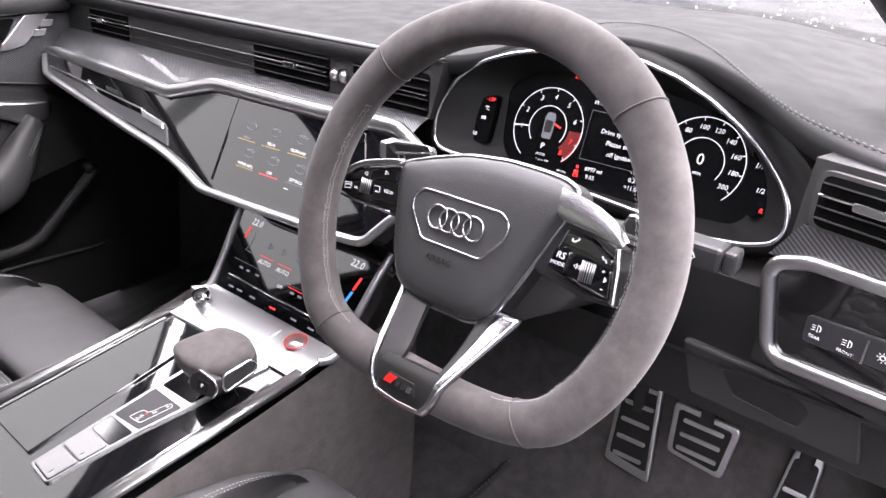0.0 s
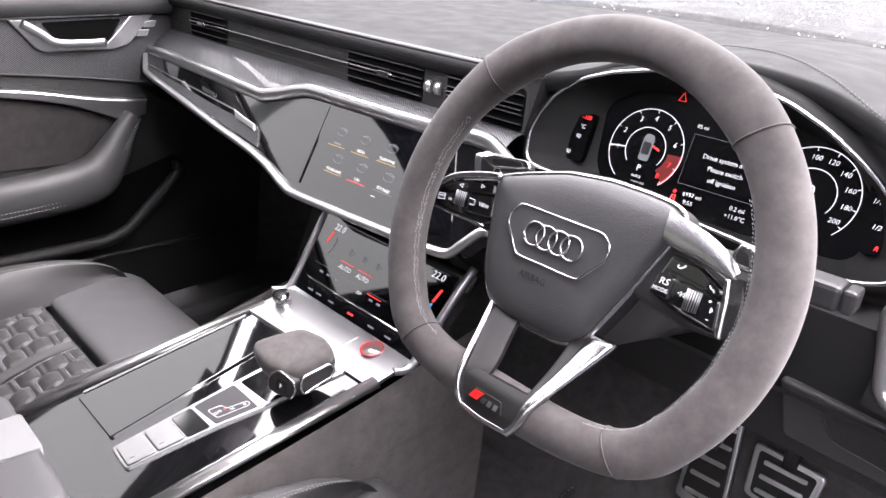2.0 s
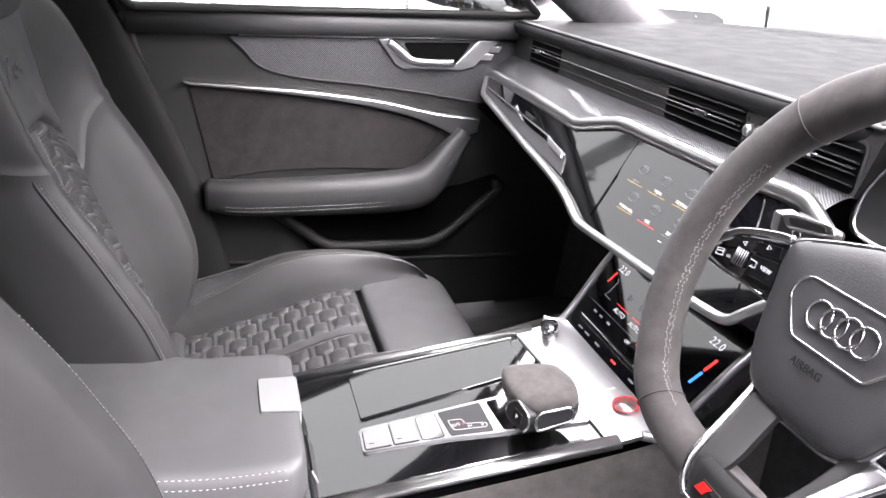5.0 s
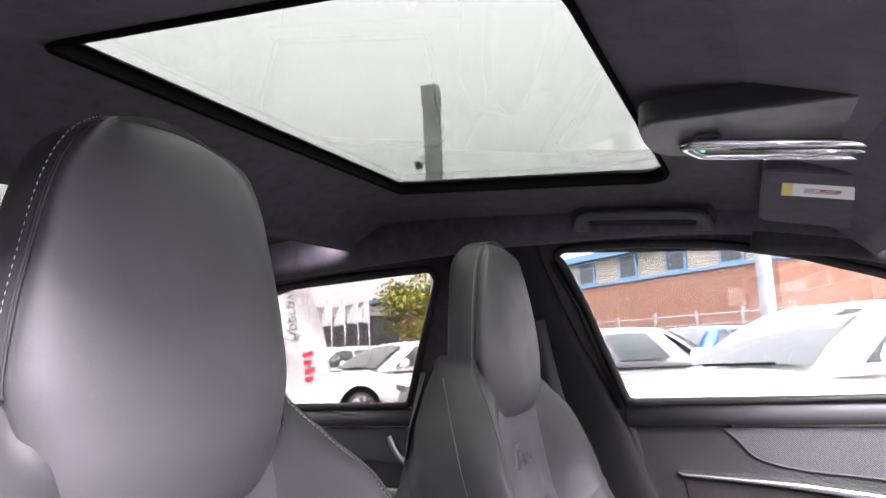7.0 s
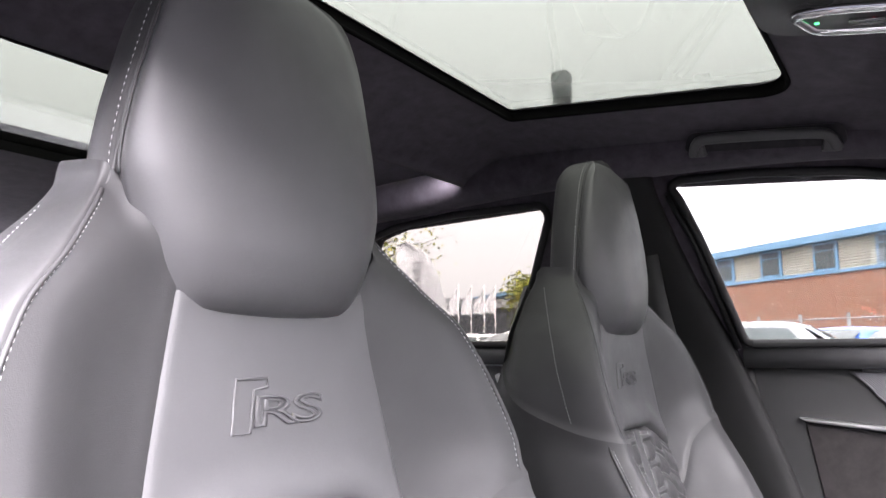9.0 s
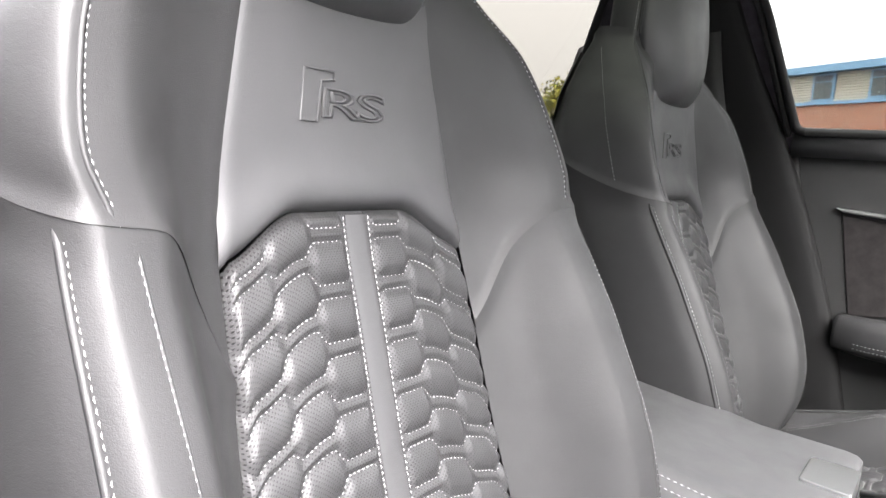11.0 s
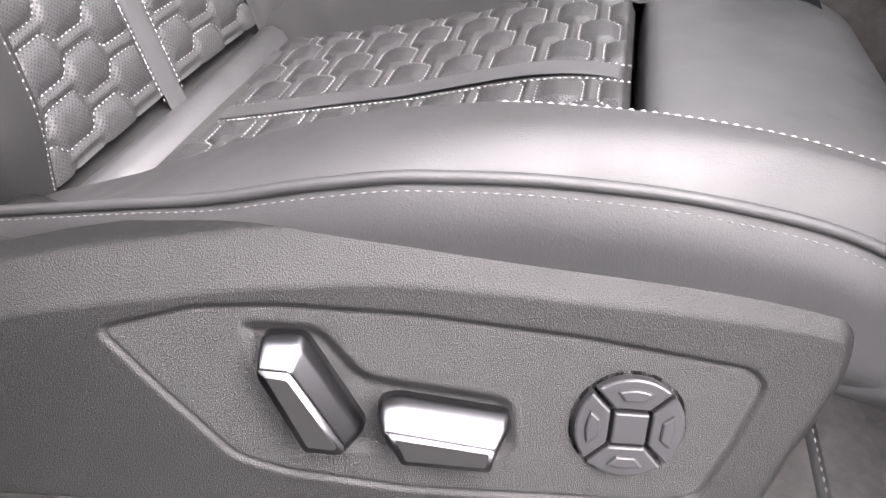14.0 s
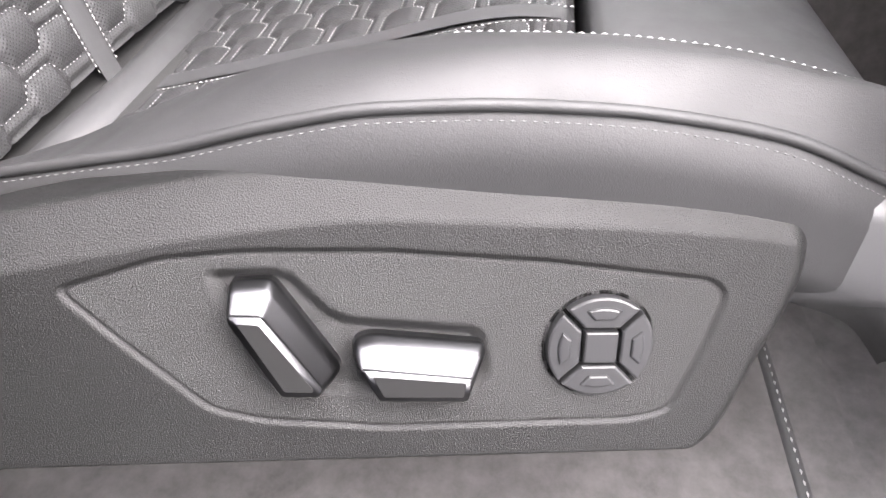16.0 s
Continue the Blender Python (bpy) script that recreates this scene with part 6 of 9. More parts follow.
# side spokes: gloss black switch blocks under a broad polished wing
def wheel_plate(name, pts, n0, n1, mat, label="", bevel=0.0008, r=0.002):
    return prism(name, W, rounded(pts, r, 3), n0, n1, mat, wheel, label, bevel=bevel)


def wheel_sign(pts, closed=False, r=0.0004):
    tube("switch_icon", [W.at(u, v, -0.0180) for u, v in pts], r, WHITE_LIT, wheel, closed=closed, n=4)


wheel_plate("spoke", [(0.070, 0.020), (0.094, 0.022), (0.140, 0.004), (0.150, -0.020), (0.147, -0.040), (0.120, -0.042), (0.070, -0.034)], -0.060, -0.030, BUTTON, "black spoke", 0.004, 0.006)
wing_top = smooth_path([(0.0800, 0.0400, 0), (0.0960, 0.0372, 0), (0.1156, 0.0325, 0), (0.1357, 0.0232, 0), (0.1470, 0.0136, 0)], 6)
wing_low = smooth_path([(0.0850, 0.0150, 0), (0.0945, 0.0118, 0), (0.1178, 0.0102, 0), (0.1390, 0.0062, 0), (0.1452, 0.0070, 0)], 6)


def wing_at(u, t):
    i = u * (len(wing_top) - 1)
    j = min(int(i), len(wing_top) - 2)
    p = wing_top[j].lerp(wing_top[j + 1], i - j).lerp(wing_low[j].lerp(wing_low[j + 1], i - j), t)
    return W.at(p.x, p.y, -0.0215 + 0.0055 * math.sin(math.pi / 2 * min(1.0, t * 1.12)) - 0.010 * max(0.0, t - 0.93) / 0.07)


surface("spoke_trim", wing_at, 40, 24, POLISHED, wheel, "polished aluminium spoke trim", flip=True)
wheel_plate("spoke_edge", [(0.1390, 0.0062), (0.1440, 0.0075), (0.1485, -0.0097), (0.1528, -0.0377), (0.1475, -0.0375), (0.1423, -0.0067)], -0.044, -0.0165, POLISHED, "polished aluminium edge", 0.0018, 0.003)
wheel_plate("switch_bed", [(0.0950, 0.0098), (0.1188, 0.0082), (0.1425, -0.0032), (0.1488, -0.0370), (0.1233, -0.0358), (0.0855, -0.0252), (0.0902, -0.009)], -0.046, -0.0215, GLOSS, "gloss black switch block", 0.0015, 0.003)
wheel_plate("switch", [(0.0972, 0.0070), (0.1182, 0.0066), (0.1405, -0.0042), (0.1404, -0.0086), (0.1182, -0.0053), (0.0970, -0.0034)], -0.024, -0.0188, GLOSS, "gloss black switch")
wheel_plate("switch", [(0.0905, -0.0082), (0.0985, -0.0052), (0.1046, -0.0085), (0.1036, -0.0264), (0.0888, -0.0236)], -0.024, -0.0188, GLOSS, "gloss black switch")
wheel_plate("switch", [(0.1072, -0.0084), (0.1189, -0.0074), (0.1415, -0.0114), (0.1455, -0.0335), (0.1066, -0.0280)], -0.024, -0.0188, GLOSS, "gloss black switch")
# glint on the switch's lower side, put in as a polished sliver
wheel_plate("switch_glint", [(0.1090, -0.0268), (0.1180, -0.0283), (0.1395, -0.0316), (0.1420, -0.0332), (0.1180, -0.0303)], -0.020, -0.0182, POLISHED, "glint modelled as a thin bright sliver", 0.0003, 0.0004)
lettering("switch_word", "RS", 0.0078, W, 0.0970, -0.0130, WHITE_LIT, wheel, -0.0184, 0.00005, slant=0.2)
lettering("switch_word", "MODE", 0.0046, W, 0.0962, -0.0198, WHITE_LIT, wheel, -0.0184, 0.00005)
wheel_sign([(0.1035, 0.0030), (0.1035, 0.0012), (0.1055, 0.0008), (0.1085, 0.0030), (0.1090, 0.0045)], r=0.0006)
wheel_sign([(0.1315, -0.0030), (0.1330, -0.0052), (0.1350, -0.0052), (0.1360, -0.0072)], r=0.0005)
for u in (0.1108, 0.1138):
    wheel_sign([(u + 0.0024, -0.0150), (u, -0.0170), (u + 0.0024, -0.0190)], True, 0.0005)
wheel_sign([(0.1385, -0.0180), (0.1400, -0.0200), (0.1385, -0.0220)], True, 0.0005)
wheel_sign([(0.1360, -0.0150), (0.1360, -0.0130)])
wheel_sign([(0.1350, -0.0140), (0.1370, -0.0140)])
wheel_sign([(0.1375, -0.0275), (0.1395, -0.0275)])
wheel_plate("spoke", [(-0.072, 0.016), (-0.089, 0.020), (-0.139, 0.006), (-0.164, -0.014), (-0.168, -0.024), (-0.138, -0.030), (-0.072, -0.034)], -0.060, -0.028, BUTTON, "black spoke", 0.004, 0.005)
wheel_plate("switch_bed", [(-0.1680, -0.0234), (-0.1411, 0.0030), (-0.0885, 0.0165), (-0.0790, -0.0210), (-0.0884, -0.0268), (-0.1383, -0.0276)], -0.046, -0.0215, GLOSS, "gloss black switch block", 0.0015, 0.003)
sweep("spoke_trim", smooth_path([W.at(u, v, -0.0200) for u, v in ((-0.0870, 0.0205), (-0.1100, 0.0160), (-0.1391, 0.0068), (-0.1560, -0.0050), (-0.1660, -0.0150), (-0.1705, -0.0236))], 6), oval(0.0034, 0.0030, 10), POLISHED, wheel, "polished aluminium spoke trim", up=W.n)
sweep("spoke_trim", smooth_path([W.at(u, v, -0.0215) for u, v in ((-0.1705, -0.0236), (-0.1620, -0.0268), (-0.1379, -0.0288), (-0.0878, -0.0284))], 6), oval(0.0013, 0.0020, 8), POLISHED, wheel, "polished aluminium spoke trim", up=W.n)
wheel_plate("switch", [(-0.1540, -0.0095), (-0.1370, 0.0012), (-0.0914, 0.0122), (-0.0894, 0.0016), (-0.1227, -0.0045), (-0.1475, -0.0108)], -0.024, -0.0188, GLOSS, "gloss black switch")
wheel_plate("switch", [(-0.1605, -0.0215), (-0.1490, -0.0127), (-0.1332, -0.0090), (-0.1305, -0.0232), (-0.1434, -0.0246)], -0.024, -0.0188, GLOSS, "gloss black switch")
wheel_plate("switch", [(-0.1165, -0.0052), (-0.0878, -0.0002), (-0.0836, -0.0195), (-0.1120, -0.0215)], -0.024, -0.0188, GLOSS, "gloss black switch")
lettering("switch_word", "VIEW", 0.0052, W, -0.0945, -0.0105, WHITE_LIT, wheel, -0.0184, 0.00005)
for u, v, d in ((-0.128, 0.0000, -0.0020), (-0.102, 0.0062, 0.0020)):
    wheel_sign([(u - d, v - 0.0018), (u + d, v), (u - d, v + 0.0018)], True)
wheel_sign([(-0.1520, -0.0145), (-0.1440, -0.0130), (-0.1430, -0.0185), (-0.1510, -0.0200)], True)
wheel_sign([(-0.1505, -0.0165), (-0.1440, -0.0150)])
lettering("switch_word", "OK", 0.0036, W, -0.1365, -0.0165, WHITE_LIT, wheel, -0.0184, 0.00005)
wheel_sign([(-0.1130, -0.0085), (-0.1060, -0.0085), (-0.1055, -0.0135), (-0.1110, -0.0140), (-0.1090, -0.0125)])
for q in (((0.1226, -0.0108), (0.1230, -0.0270)), ((-0.1251, -0.0049), (-0.1243, -0.0190))):
    sweep("scroll_wheel", [W.at(*q[0], -0.0195), W.at(*q[1], -0.0195)], oval(0.0055, 0.0055, 16), BUTTON, wheel, "ribbed dark scroll wheel", up=W.n)
    for k in range(9):
        a = math.pi * (k + 0.5) / 9
        du, dn = 0.0056 * math.cos(a), 0.0056 * math.sin(a)
        tube("scroll_rib", [W.at(q[0][0] + du, q[0][1], -0.0195 + dn), W.at(q[1][0] + du, q[1][1], -0.0195 + dn)], 0.0005, ALUMINIUM_DARK, wheel, n=4)
# shift paddles behind the rim
for pts, inner in (([(0.1310, 0.0240), (0.1357, 0.0357), (0.1489, 0.0310), (0.1535, 0.0148), (0.1356, 0.0160)], [(0.1345, 0.0238), (0.1372, 0.0300), (0.1440, 0.0275), (0.1480, 0.0185), (0.1370, 0.0190)]),
                   ([(-0.1290, 0.0330), (-0.1180, 0.0385), (-0.0740, 0.0420), (-0.0690, 0.0343), (-0.1138, 0.0250)], [(-0.1160, 0.0330), (-0.1110, 0.0350), (-0.0800, 0.0385), (-0.0780, 0.0350), (-0.1100, 0.0285)])):
    pad = wheel_plate("shift_paddle", pts, -0.044, -0.034, POLISHED, "aluminium shift paddle", 0.002, 0.004)
    prism("inlay", W, rounded(inner, 0.002, 3), -0.036, -0.0332, INLAY, pad, "dark inlay")

# lower spoke: an open V rising over the rim, gloss black inside, with a badge
rise = pchip([-0.180, -0.172, -0.160, -0.148, -0.136, -0.122, -0.106, -0.090, -0.075], [0.0175, 0.0200, 0.0215, 0.0200, 0.0120, 0.0000, -0.0130, -0.0250, -0.0340])


def spoke_band(name, left, right, mat, label="", lift=0.0, edge=0.0012, thick=0.007, smooth=True):
    """A curved band between two lines of (u, v) in the wheel's plane, rising over the rim."""
    L, R = smooth_path([(u, v, 0) for u, v in left], 8), smooth_path([(u, v, 0) for u, v in right], 8)
    rings = []
    for a, b in zip(L, R):
        ring = [W.at(a.x, a.y, rise(a.y) + lift - thick)]
        for i in range(11):
            p = a.lerp(b, i / 10)
            ring.append(W.at(p.x, p.y, rise(a.y) + (rise(b.y) - rise(a.y)) * i / 10 + lift - edge * abs(i / 5 - 1) ** 4))
        rings.append(ring + [W.at(b.x, b.y, rise(b.y) + lift - thick)])
    return loft(name, rings, mat, wheel, label, smooth=smooth)


spoke_band("lower_inlay", [(-0.0519, -0.0820), (-0.0418, -0.1100), (-0.0276, -0.1420), (-0.0213, -0.1640)], [(-0.0229, -0.0820), (-0.0133, -0.1100), (-0.0051, -0.1320), (-0.0041, -0.1500)], INLAY, "black spoke inlay", smooth=False)
spoke_band("lower_inlay", [(-0.0227, -0.1400), (-0.0210, -0.1520), (-0.0171, -0.1680), (-0.0110, -0.1725)], [(0.0402, -0.1380), (0.0400, -0.1520), (0.0359, -0.1680), (0.0290, -0.1725)], INLAY, "black spoke inlay", 0.0004, smooth=False)
spoke_band("lower_inlay", [(0.0351, -0.0820), (0.0377, -0.1100), (0.0372, -0.1380)], [(0.0531, -0.0820), (0.0477, -0.1100), (0.0424, -0.1420)], INLAY, "black spoke inlay", smooth=False)
spoke_band("lower_spoke_trim", [(-0.0585, -0.0800), (-0.0479, -0.1080), (-0.0336, -0.1420), (-0.0263, -0.1640), (-0.0190, -0.1750)], [(-0.0530, -0.0800), (-0.0424, -0.1080), (-0.0286, -0.1420), (-0.0214, -0.1620), (-0.0150, -0.1715)], POLISHED, "polished aluminium lower spoke", 0.0022, 0.0018, 0.010)
spoke_band("lower_spoke_trim", [(0.0490, -0.0780), (0.0456, -0.1080), (0.0404, -0.1420), (0.0376, -0.1620), (0.0310, -0.1715)], [(0.0730, -0.0780), (0.0616, -0.1080), (0.0504, -0.1420), (0.0464, -0.1600), (0.0370, -0.1750)], POLISHED, "polished aluminium lower spoke", 0.0026, 0.0030, 0.010)
spoke_band("lower_edge", [(-0.0190, -0.1705), (0.0090, -0.1725), (0.0370, -0.1705)], [(-0.0190, -0.1755), (0.0090, -0.1775), (0.0370, -0.1755)], POLISHED, "polished aluminium lower edge", 0.0018, 0.0014, 0.008)
BADGE = Plane(W.at(0.0085, -0.157, 0.0216), W.u, W.v)
prism("spoke_badge", BADGE, rounded([(-0.0205, -0.0055), (-0.0150, 0.0050), (0.0140, 0.0050), (0.0180, -0.0055)], 0.001, 2), -0.002, 0.0012, INLAY, wheel, "small red and metal badge", bevel=0.0003)
prism("badge_red", BADGE, [(-0.0180, -0.0040), (-0.0135, 0.0038), (-0.0035, 0.0038), (-0.0070, -0.0002), (-0.0090, -0.0040)], 0.001, 0.0018, RED, wheel, "red badge block")
for k in range(3):
    u = -0.0050 + 0.0066 * k
    prism("badge_bar", BADGE, [(u, -0.0042), (u + 0.0044, -0.0042), (u + 0.0056, 0.0010), (u + 0.0012, 0.0010)], 0.001, 0.0018, CHROME, wheel)

# ---- centre console ----
C = Plane((0, 0.328, 0.674), (1, 0, 0), (0, 1, 0.175))
con = thing("centre_console", "gloss black centre console with metal rails and suede sides", "console", (0, 0.4, 0.40))
top_out = [(-0.137, -0.07), (0.108, -0.07), (0.138, 0.27), (0.146, 0.325), (-0.110, 0.325), (-0.114, 0.27)]
prism("top_plate", C, top_out, -0.03, -0.002, GLOSS, con, "gloss black top plate")
prism("storage_lid", C, rounded([(-0.112, 0.006), (-0.012, 0.006), (-0.020, 0.228), (-0.098, 0.236)], 0.004, 3), -0.004, 0.0015, GLOSS, con, "gloss black sliding lid", bevel=0.001)
prism("lid_strip", C, [(-0.118, 0.015), (-0.1135, 0.015), (-0.100, 0.24), (-0.103, 0.24)], -0.002, 0.002, ALUMINIUM_DARK, con)
for a, b, w in (((-0.141, -0.07), (-0.111, 0.275), 0.0055), ((0.114, -0.07), (0.148, 0.275), 0.0095)):
    sweep("side_rail", [C.at(a[0], a[1], 0.001), C.at((a[0] + b[0]) / 2, (a[1] + b[1]) / 2, 0.001), C.at(*b, 0.001)], oval(w, 0.0055, 12, 2.6), ALUMINIUM, con, "satin aluminium side rail", up=C.n)
sweep("inner_rail", [C.at(0.1035, -0.06, 0.0), C.at(0.130, 0.24, 0.0)], oval(0.0016, 0.002, 8), CHROME, con, up=C.n)
tray = prism("metal_tray", C, rounded([(-0.112, 0.250), (0.118, 0.262), (0.150, 0.262), (0.152, 0.338), (-0.112, 0.338)], 0.010, 4), -0.004, 0.002, ALUMINIUM, con, "satin aluminium tray", bevel=0.001)
prism("tray_pad", C, rounded([(-0.062, 0.272), (0.062, 0.280), (0.062, 0.318), (-0.062, 0.312)], 0.003, 3), 0.0, 0.0030, ALUMINIUM, con, bevel=0.001)
# rotary knob and start button
kn = C.at(-0.084, 0.292, 0)
sweep("rotary_knob", [kn, kn + C.n * 0.004, kn + C.n * 0.0045, kn + C.n * 0.020], oval(0.0125, 0.0125, 24), CHROME, con, "chrome rotary knob", up=(0, 1, 0))
sweep("knob_top", [kn + C.n * 0.0195, kn + C.n * 0.0208], oval(0.0085, 0.0085, 24), BUTTON, con, up=(0, 1, 0))
sb = C.at(0.098, 0.310, 0)
sweep("start_button", [sb + C.n * 0.001, sb + C.n * 0.0050], oval(0.0150, 0.0150, 32), ALUMINIUM, con, "aluminium start button with a red ring", up=(0, 1, 0))
tube("red_ring", [sb + C.n * 0.0050 + C.u * 0.0150 * math.cos(k * math.pi / 16) + C.v * 0.0150 * math.sin(k * math.pi / 16) for k in range(32)], 0.0008, RED, con, closed=True, n=6)
# selector plate with buttons
frame_out = rounded([(0.006, 0.000), (0.050, -0.002), (0.066, 0.100), (0.081, 0.158), (0.104, 0.262), (0.020, 0.262), (0.013, 0.155)], 0.006, 4)
prism("selector_frame", C, frame_out, -0.003, 0.0016, ALUMINIUM, con, "satin aluminium selector frame", bevel=0.0008)
prism("selector_well", C, rounded([(0.020, 0.160), (0.079, 0.163), (0.098, 0.256), (0.026, 0.256)], 0.004, 3), 0.0, 0.0022, GLOSS, con)
prism("gate_display", C, rounded([(0.016, 0.098), (0.064, 0.102), (0.076, 0.152), (0.018, 0.152)], 0.003, 3), 0.0, 0.0022, BUTTON, con, "dark gear display", bevel=0.0006)
prism("button", C, rounded([(0.012, 0.004), (0.048, 0.002), (0.052, 0.034), (0.013, 0.035)], 0.003, 3), 0.0, 0.0032, ALUMINIUM, con, "aluminium parking brake button", bevel=0.001)
prism("button", C, rounded([(0.0135, 0.037), (0.0525, 0.036), (0.0565, 0.066), (0.0145, 0.067)], 0.003, 3), 0.0, 0.0032, ALUMINIUM, con, "aluminium hold button", bevel=0.001)
prism("button_recess", C, rounded([(0.0150, 0.070), (0.0575, 0.069), (0.0625, 0.095), (0.0158, 0.094)], 0.003, 3), 0.0, 0.0020, CHROME, con, "polished recess", bevel=0.0006)
tube("gate_line", [C.at(u, v, 0.0024) for u, v in rounded([(0.036, 0.106), (0.056, 0.108), (0.066, 0.147), (0.058, 0.148), (0.050, 0.124), (0.040, 0.122)], 0.003, 2)], 0.0004, PRINT, con, closed=True, n=4)
for w, u, v, mat in (("R", 0.060, 0.143, PRINT), ("N", 0.056, 0.128, PRINT), ("D/S", 0.048, 0.113, PRINT), ("P", 0.050, 0.122, RED_LIT)):
    lettering("gate_figure", w, 0.0065, Plane(C.p, C.v, -C.u), v, -u, mat, con, 0.0024, 0.00005)
for outline in ([(0.012, 0.004), (0.048, 0.002), (0.052, 0.034), (0.013, 0.035)], [(0.0135, 0.037), (0.0525, 0.036), (0.0565, 0.066), (0.0145, 0.067)], [(0.0150, 0.070), (0.0575, 0.069), (0.0625, 0.095), (0.0158, 0.094)]):
    tube("button_gap", [C.at(u, v, 0.0016) for u, v in rounded(outline, 0.003, 3)], 0.0006, VOID, con, closed=True, n=4)
for u, v in ((0.040, 0.008), (0.045, 0.041)):
    tube("button_mark", [C.at(u, v, 0.0033), C.at(u + 0.001, v + 0.006, 0.0033)], 0.0004, INLAY, con, n=4)
# gear selector: flat suede-topped lever on a neck
gs = thing("gear_selector", "suede-topped metal gear selector lever", "gear lever", C.at(0.078, 0.205, 0.002))
G = C.at(0.078, 0.200, 0.0)
sweep("neck", [G + C.n * 0.002, G + C.n * 0.018 + C.v * 0.004, G + C.n * 0.035 + C.v * 0.010], oval(0.020, 0.015, 16, 2.5), BUTTON, gs, up=(0, 1, 0), scale=lambda t: 1.1 - 0.3 * t)
plan_out = rounded([(0.037, 0.181), (0.048, 0.214), (0.062, 0.240), (0.100, 0.247), (0.124, 0.240), (0.133, 0.226), (0.130, 0.190), (0.116, 0.176), (0.094, 0.170), (0.060, 0.172)], 0.010, 4)


def lever_ring(k, n, du=0.0):
    return [C.at(0.086 + (u - 0.086) * k + du, 0.208 + (v - 0.208) * k, n) for u, v in plan_out]


loft("lever_body", [lever_ring(k, n) for k, n in ((0.30, 0.022), (0.62, 0.024), (0.86, 0.029), (0.97, 0.036), (1.0, 0.044), (0.99, 0.050))], BUTTON, gs, "dark lever body")
loft("lever_top", [lever_ring(k, n, -0.002) for k, n in ((0.96, 0.042), (1.012, 0.045), (1.015, 0.050), (1.0, 0.056), (0.955, 0.0605), (0.87, 0.0632), (0.65, 0.0648), (0.3, 0.0655), (0.02, 0.0655))], SUEDE, gs, "brown-grey suede lever top")
# the driver's corner: a dark face with the park button and a nose, both edged in polished metal
face = Plane(C.at(0.1145, 0.1725, 0.045), C.u * 0.97 + C.v * 0.22 - C.n * 0.05, C.n + C.v * 0.30)
cheek_out = rounded([(-0.022, -0.012), (-0.010, -0.015), (0.012, -0.013), (0.019, 0.000), (0.016, 0.010), (-0.006, 0.017), (-0.018, 0.009), (-0.024, -0.002)], 0.004, 4)
prism("side_face", face, cheek_out, -0.016, 0.0030, BUTTON, gs, "dark rounded side face", bevel=0.002)
tube("metal_edge", [face.at(u, v, 0.0020) for u, v in cheek_out[12:]], 0.0015, POLISHED, gs, "polished metal edge", n=8)
prism("park_button", face, rounded([(-0.010, -0.008), (0.006, -0.008), (0.007, 0.006), (-0.009, 0.007)], 0.002, 3), 0.002, 0.0042, INLAY, gs, "black park button", bevel=0.0008)
lettering("park_word", "P", 0.0080, face, -0.0015, -0.0008, WHITE_LIT, gs, 0.0044, 0.00005)
nose = Plane(C.at(0.1335, 0.206, 0.0455), C.v * 0.99 + C.u * 0.10, C.n + C.u * -0.20)
nose_out = rounded([(-0.022, -0.010), (0.016, -0.006), (0.022, 0.002), (0.018, 0.010), (-0.018, 0.010), (-0.024, 0.000)], 0.004, 4)
prism("nose", nose, nose_out, -0.012, 0.0035, BUTTON, gs, "dark nose", bevel=0.002)
tube("metal_edge", [nose.at(u, v, 0.0026) for u, v in nose_out], 0.0019, POLISHED, gs, "polished metal loop", closed=True, n=8)

# armrest
arm = thing("armrest", "black leather centre armrest with double stitching and a metal catch", "armrest", (-0.01, 0.1, 0.60))
arm_sec = rounded([(-0.137, 0.0), (0.112, 0.0), (0.122, 0.012), (0.104, 0.048), (-0.125, 0.050), (-0.137, 0.030)], 0.014, 5)


def arm_ring(y, k=1.0, dz=0.0):
    zb = 0.667 + 0.040 * (1 - step(-0.1, 0.2, y))
    return [Vector((-0.012 + (u + 0.012) * k, y, zb + dz + v * k)) for u, v in arm_sec]


loft("cushion", [arm_ring(-0.25), arm_ring(-0.10), arm_ring(0.05), arm_ring(0.15), arm_ring(0.215), arm_ring(0.240, 0.985), arm_ring(0.252, 0.95, 0.001), arm_ring(0.258, 0.86, 0.004)], LEATHER_SOFT_LIT, arm, "smooth black leather pad")
stitches("arm_stitching", [[(0.1115 - d, -0.2 + 0.44 * i / 40, 0.667 + 0.040 * (1 - step(-0.1, 0.2, -0.2 + 0.44 * i / 40)) + h) for i in range(41)] for d, h in ((0.0, 0.036), (0.006, 0.044), )], THREAD, arm, "light grey double stitching", 0.0045, 0.002, 0.0006, 0.0008, [(1, 0, 0.4)] * 2)
cp2 = Plane((-0.022, 0.240, 0.7165), (1, 0, 0), (0, 1, -0.03))
prism("catch", cp2, rounded([(-0.040, -0.026), (0.030, -0.026), (0.034, 0.021), (-0.040, 0.021)], 0.004, 3), -0.020, 0.0012, ALUMINIUM, arm, "brushed aluminium catch plate", bevel=0.001)
rbox("box", (-0.128, -0.25, 0.40), (0.112, 0.262, 0.664), PLASTIC_DARK, arm, "black storage box", bevel=0.006)

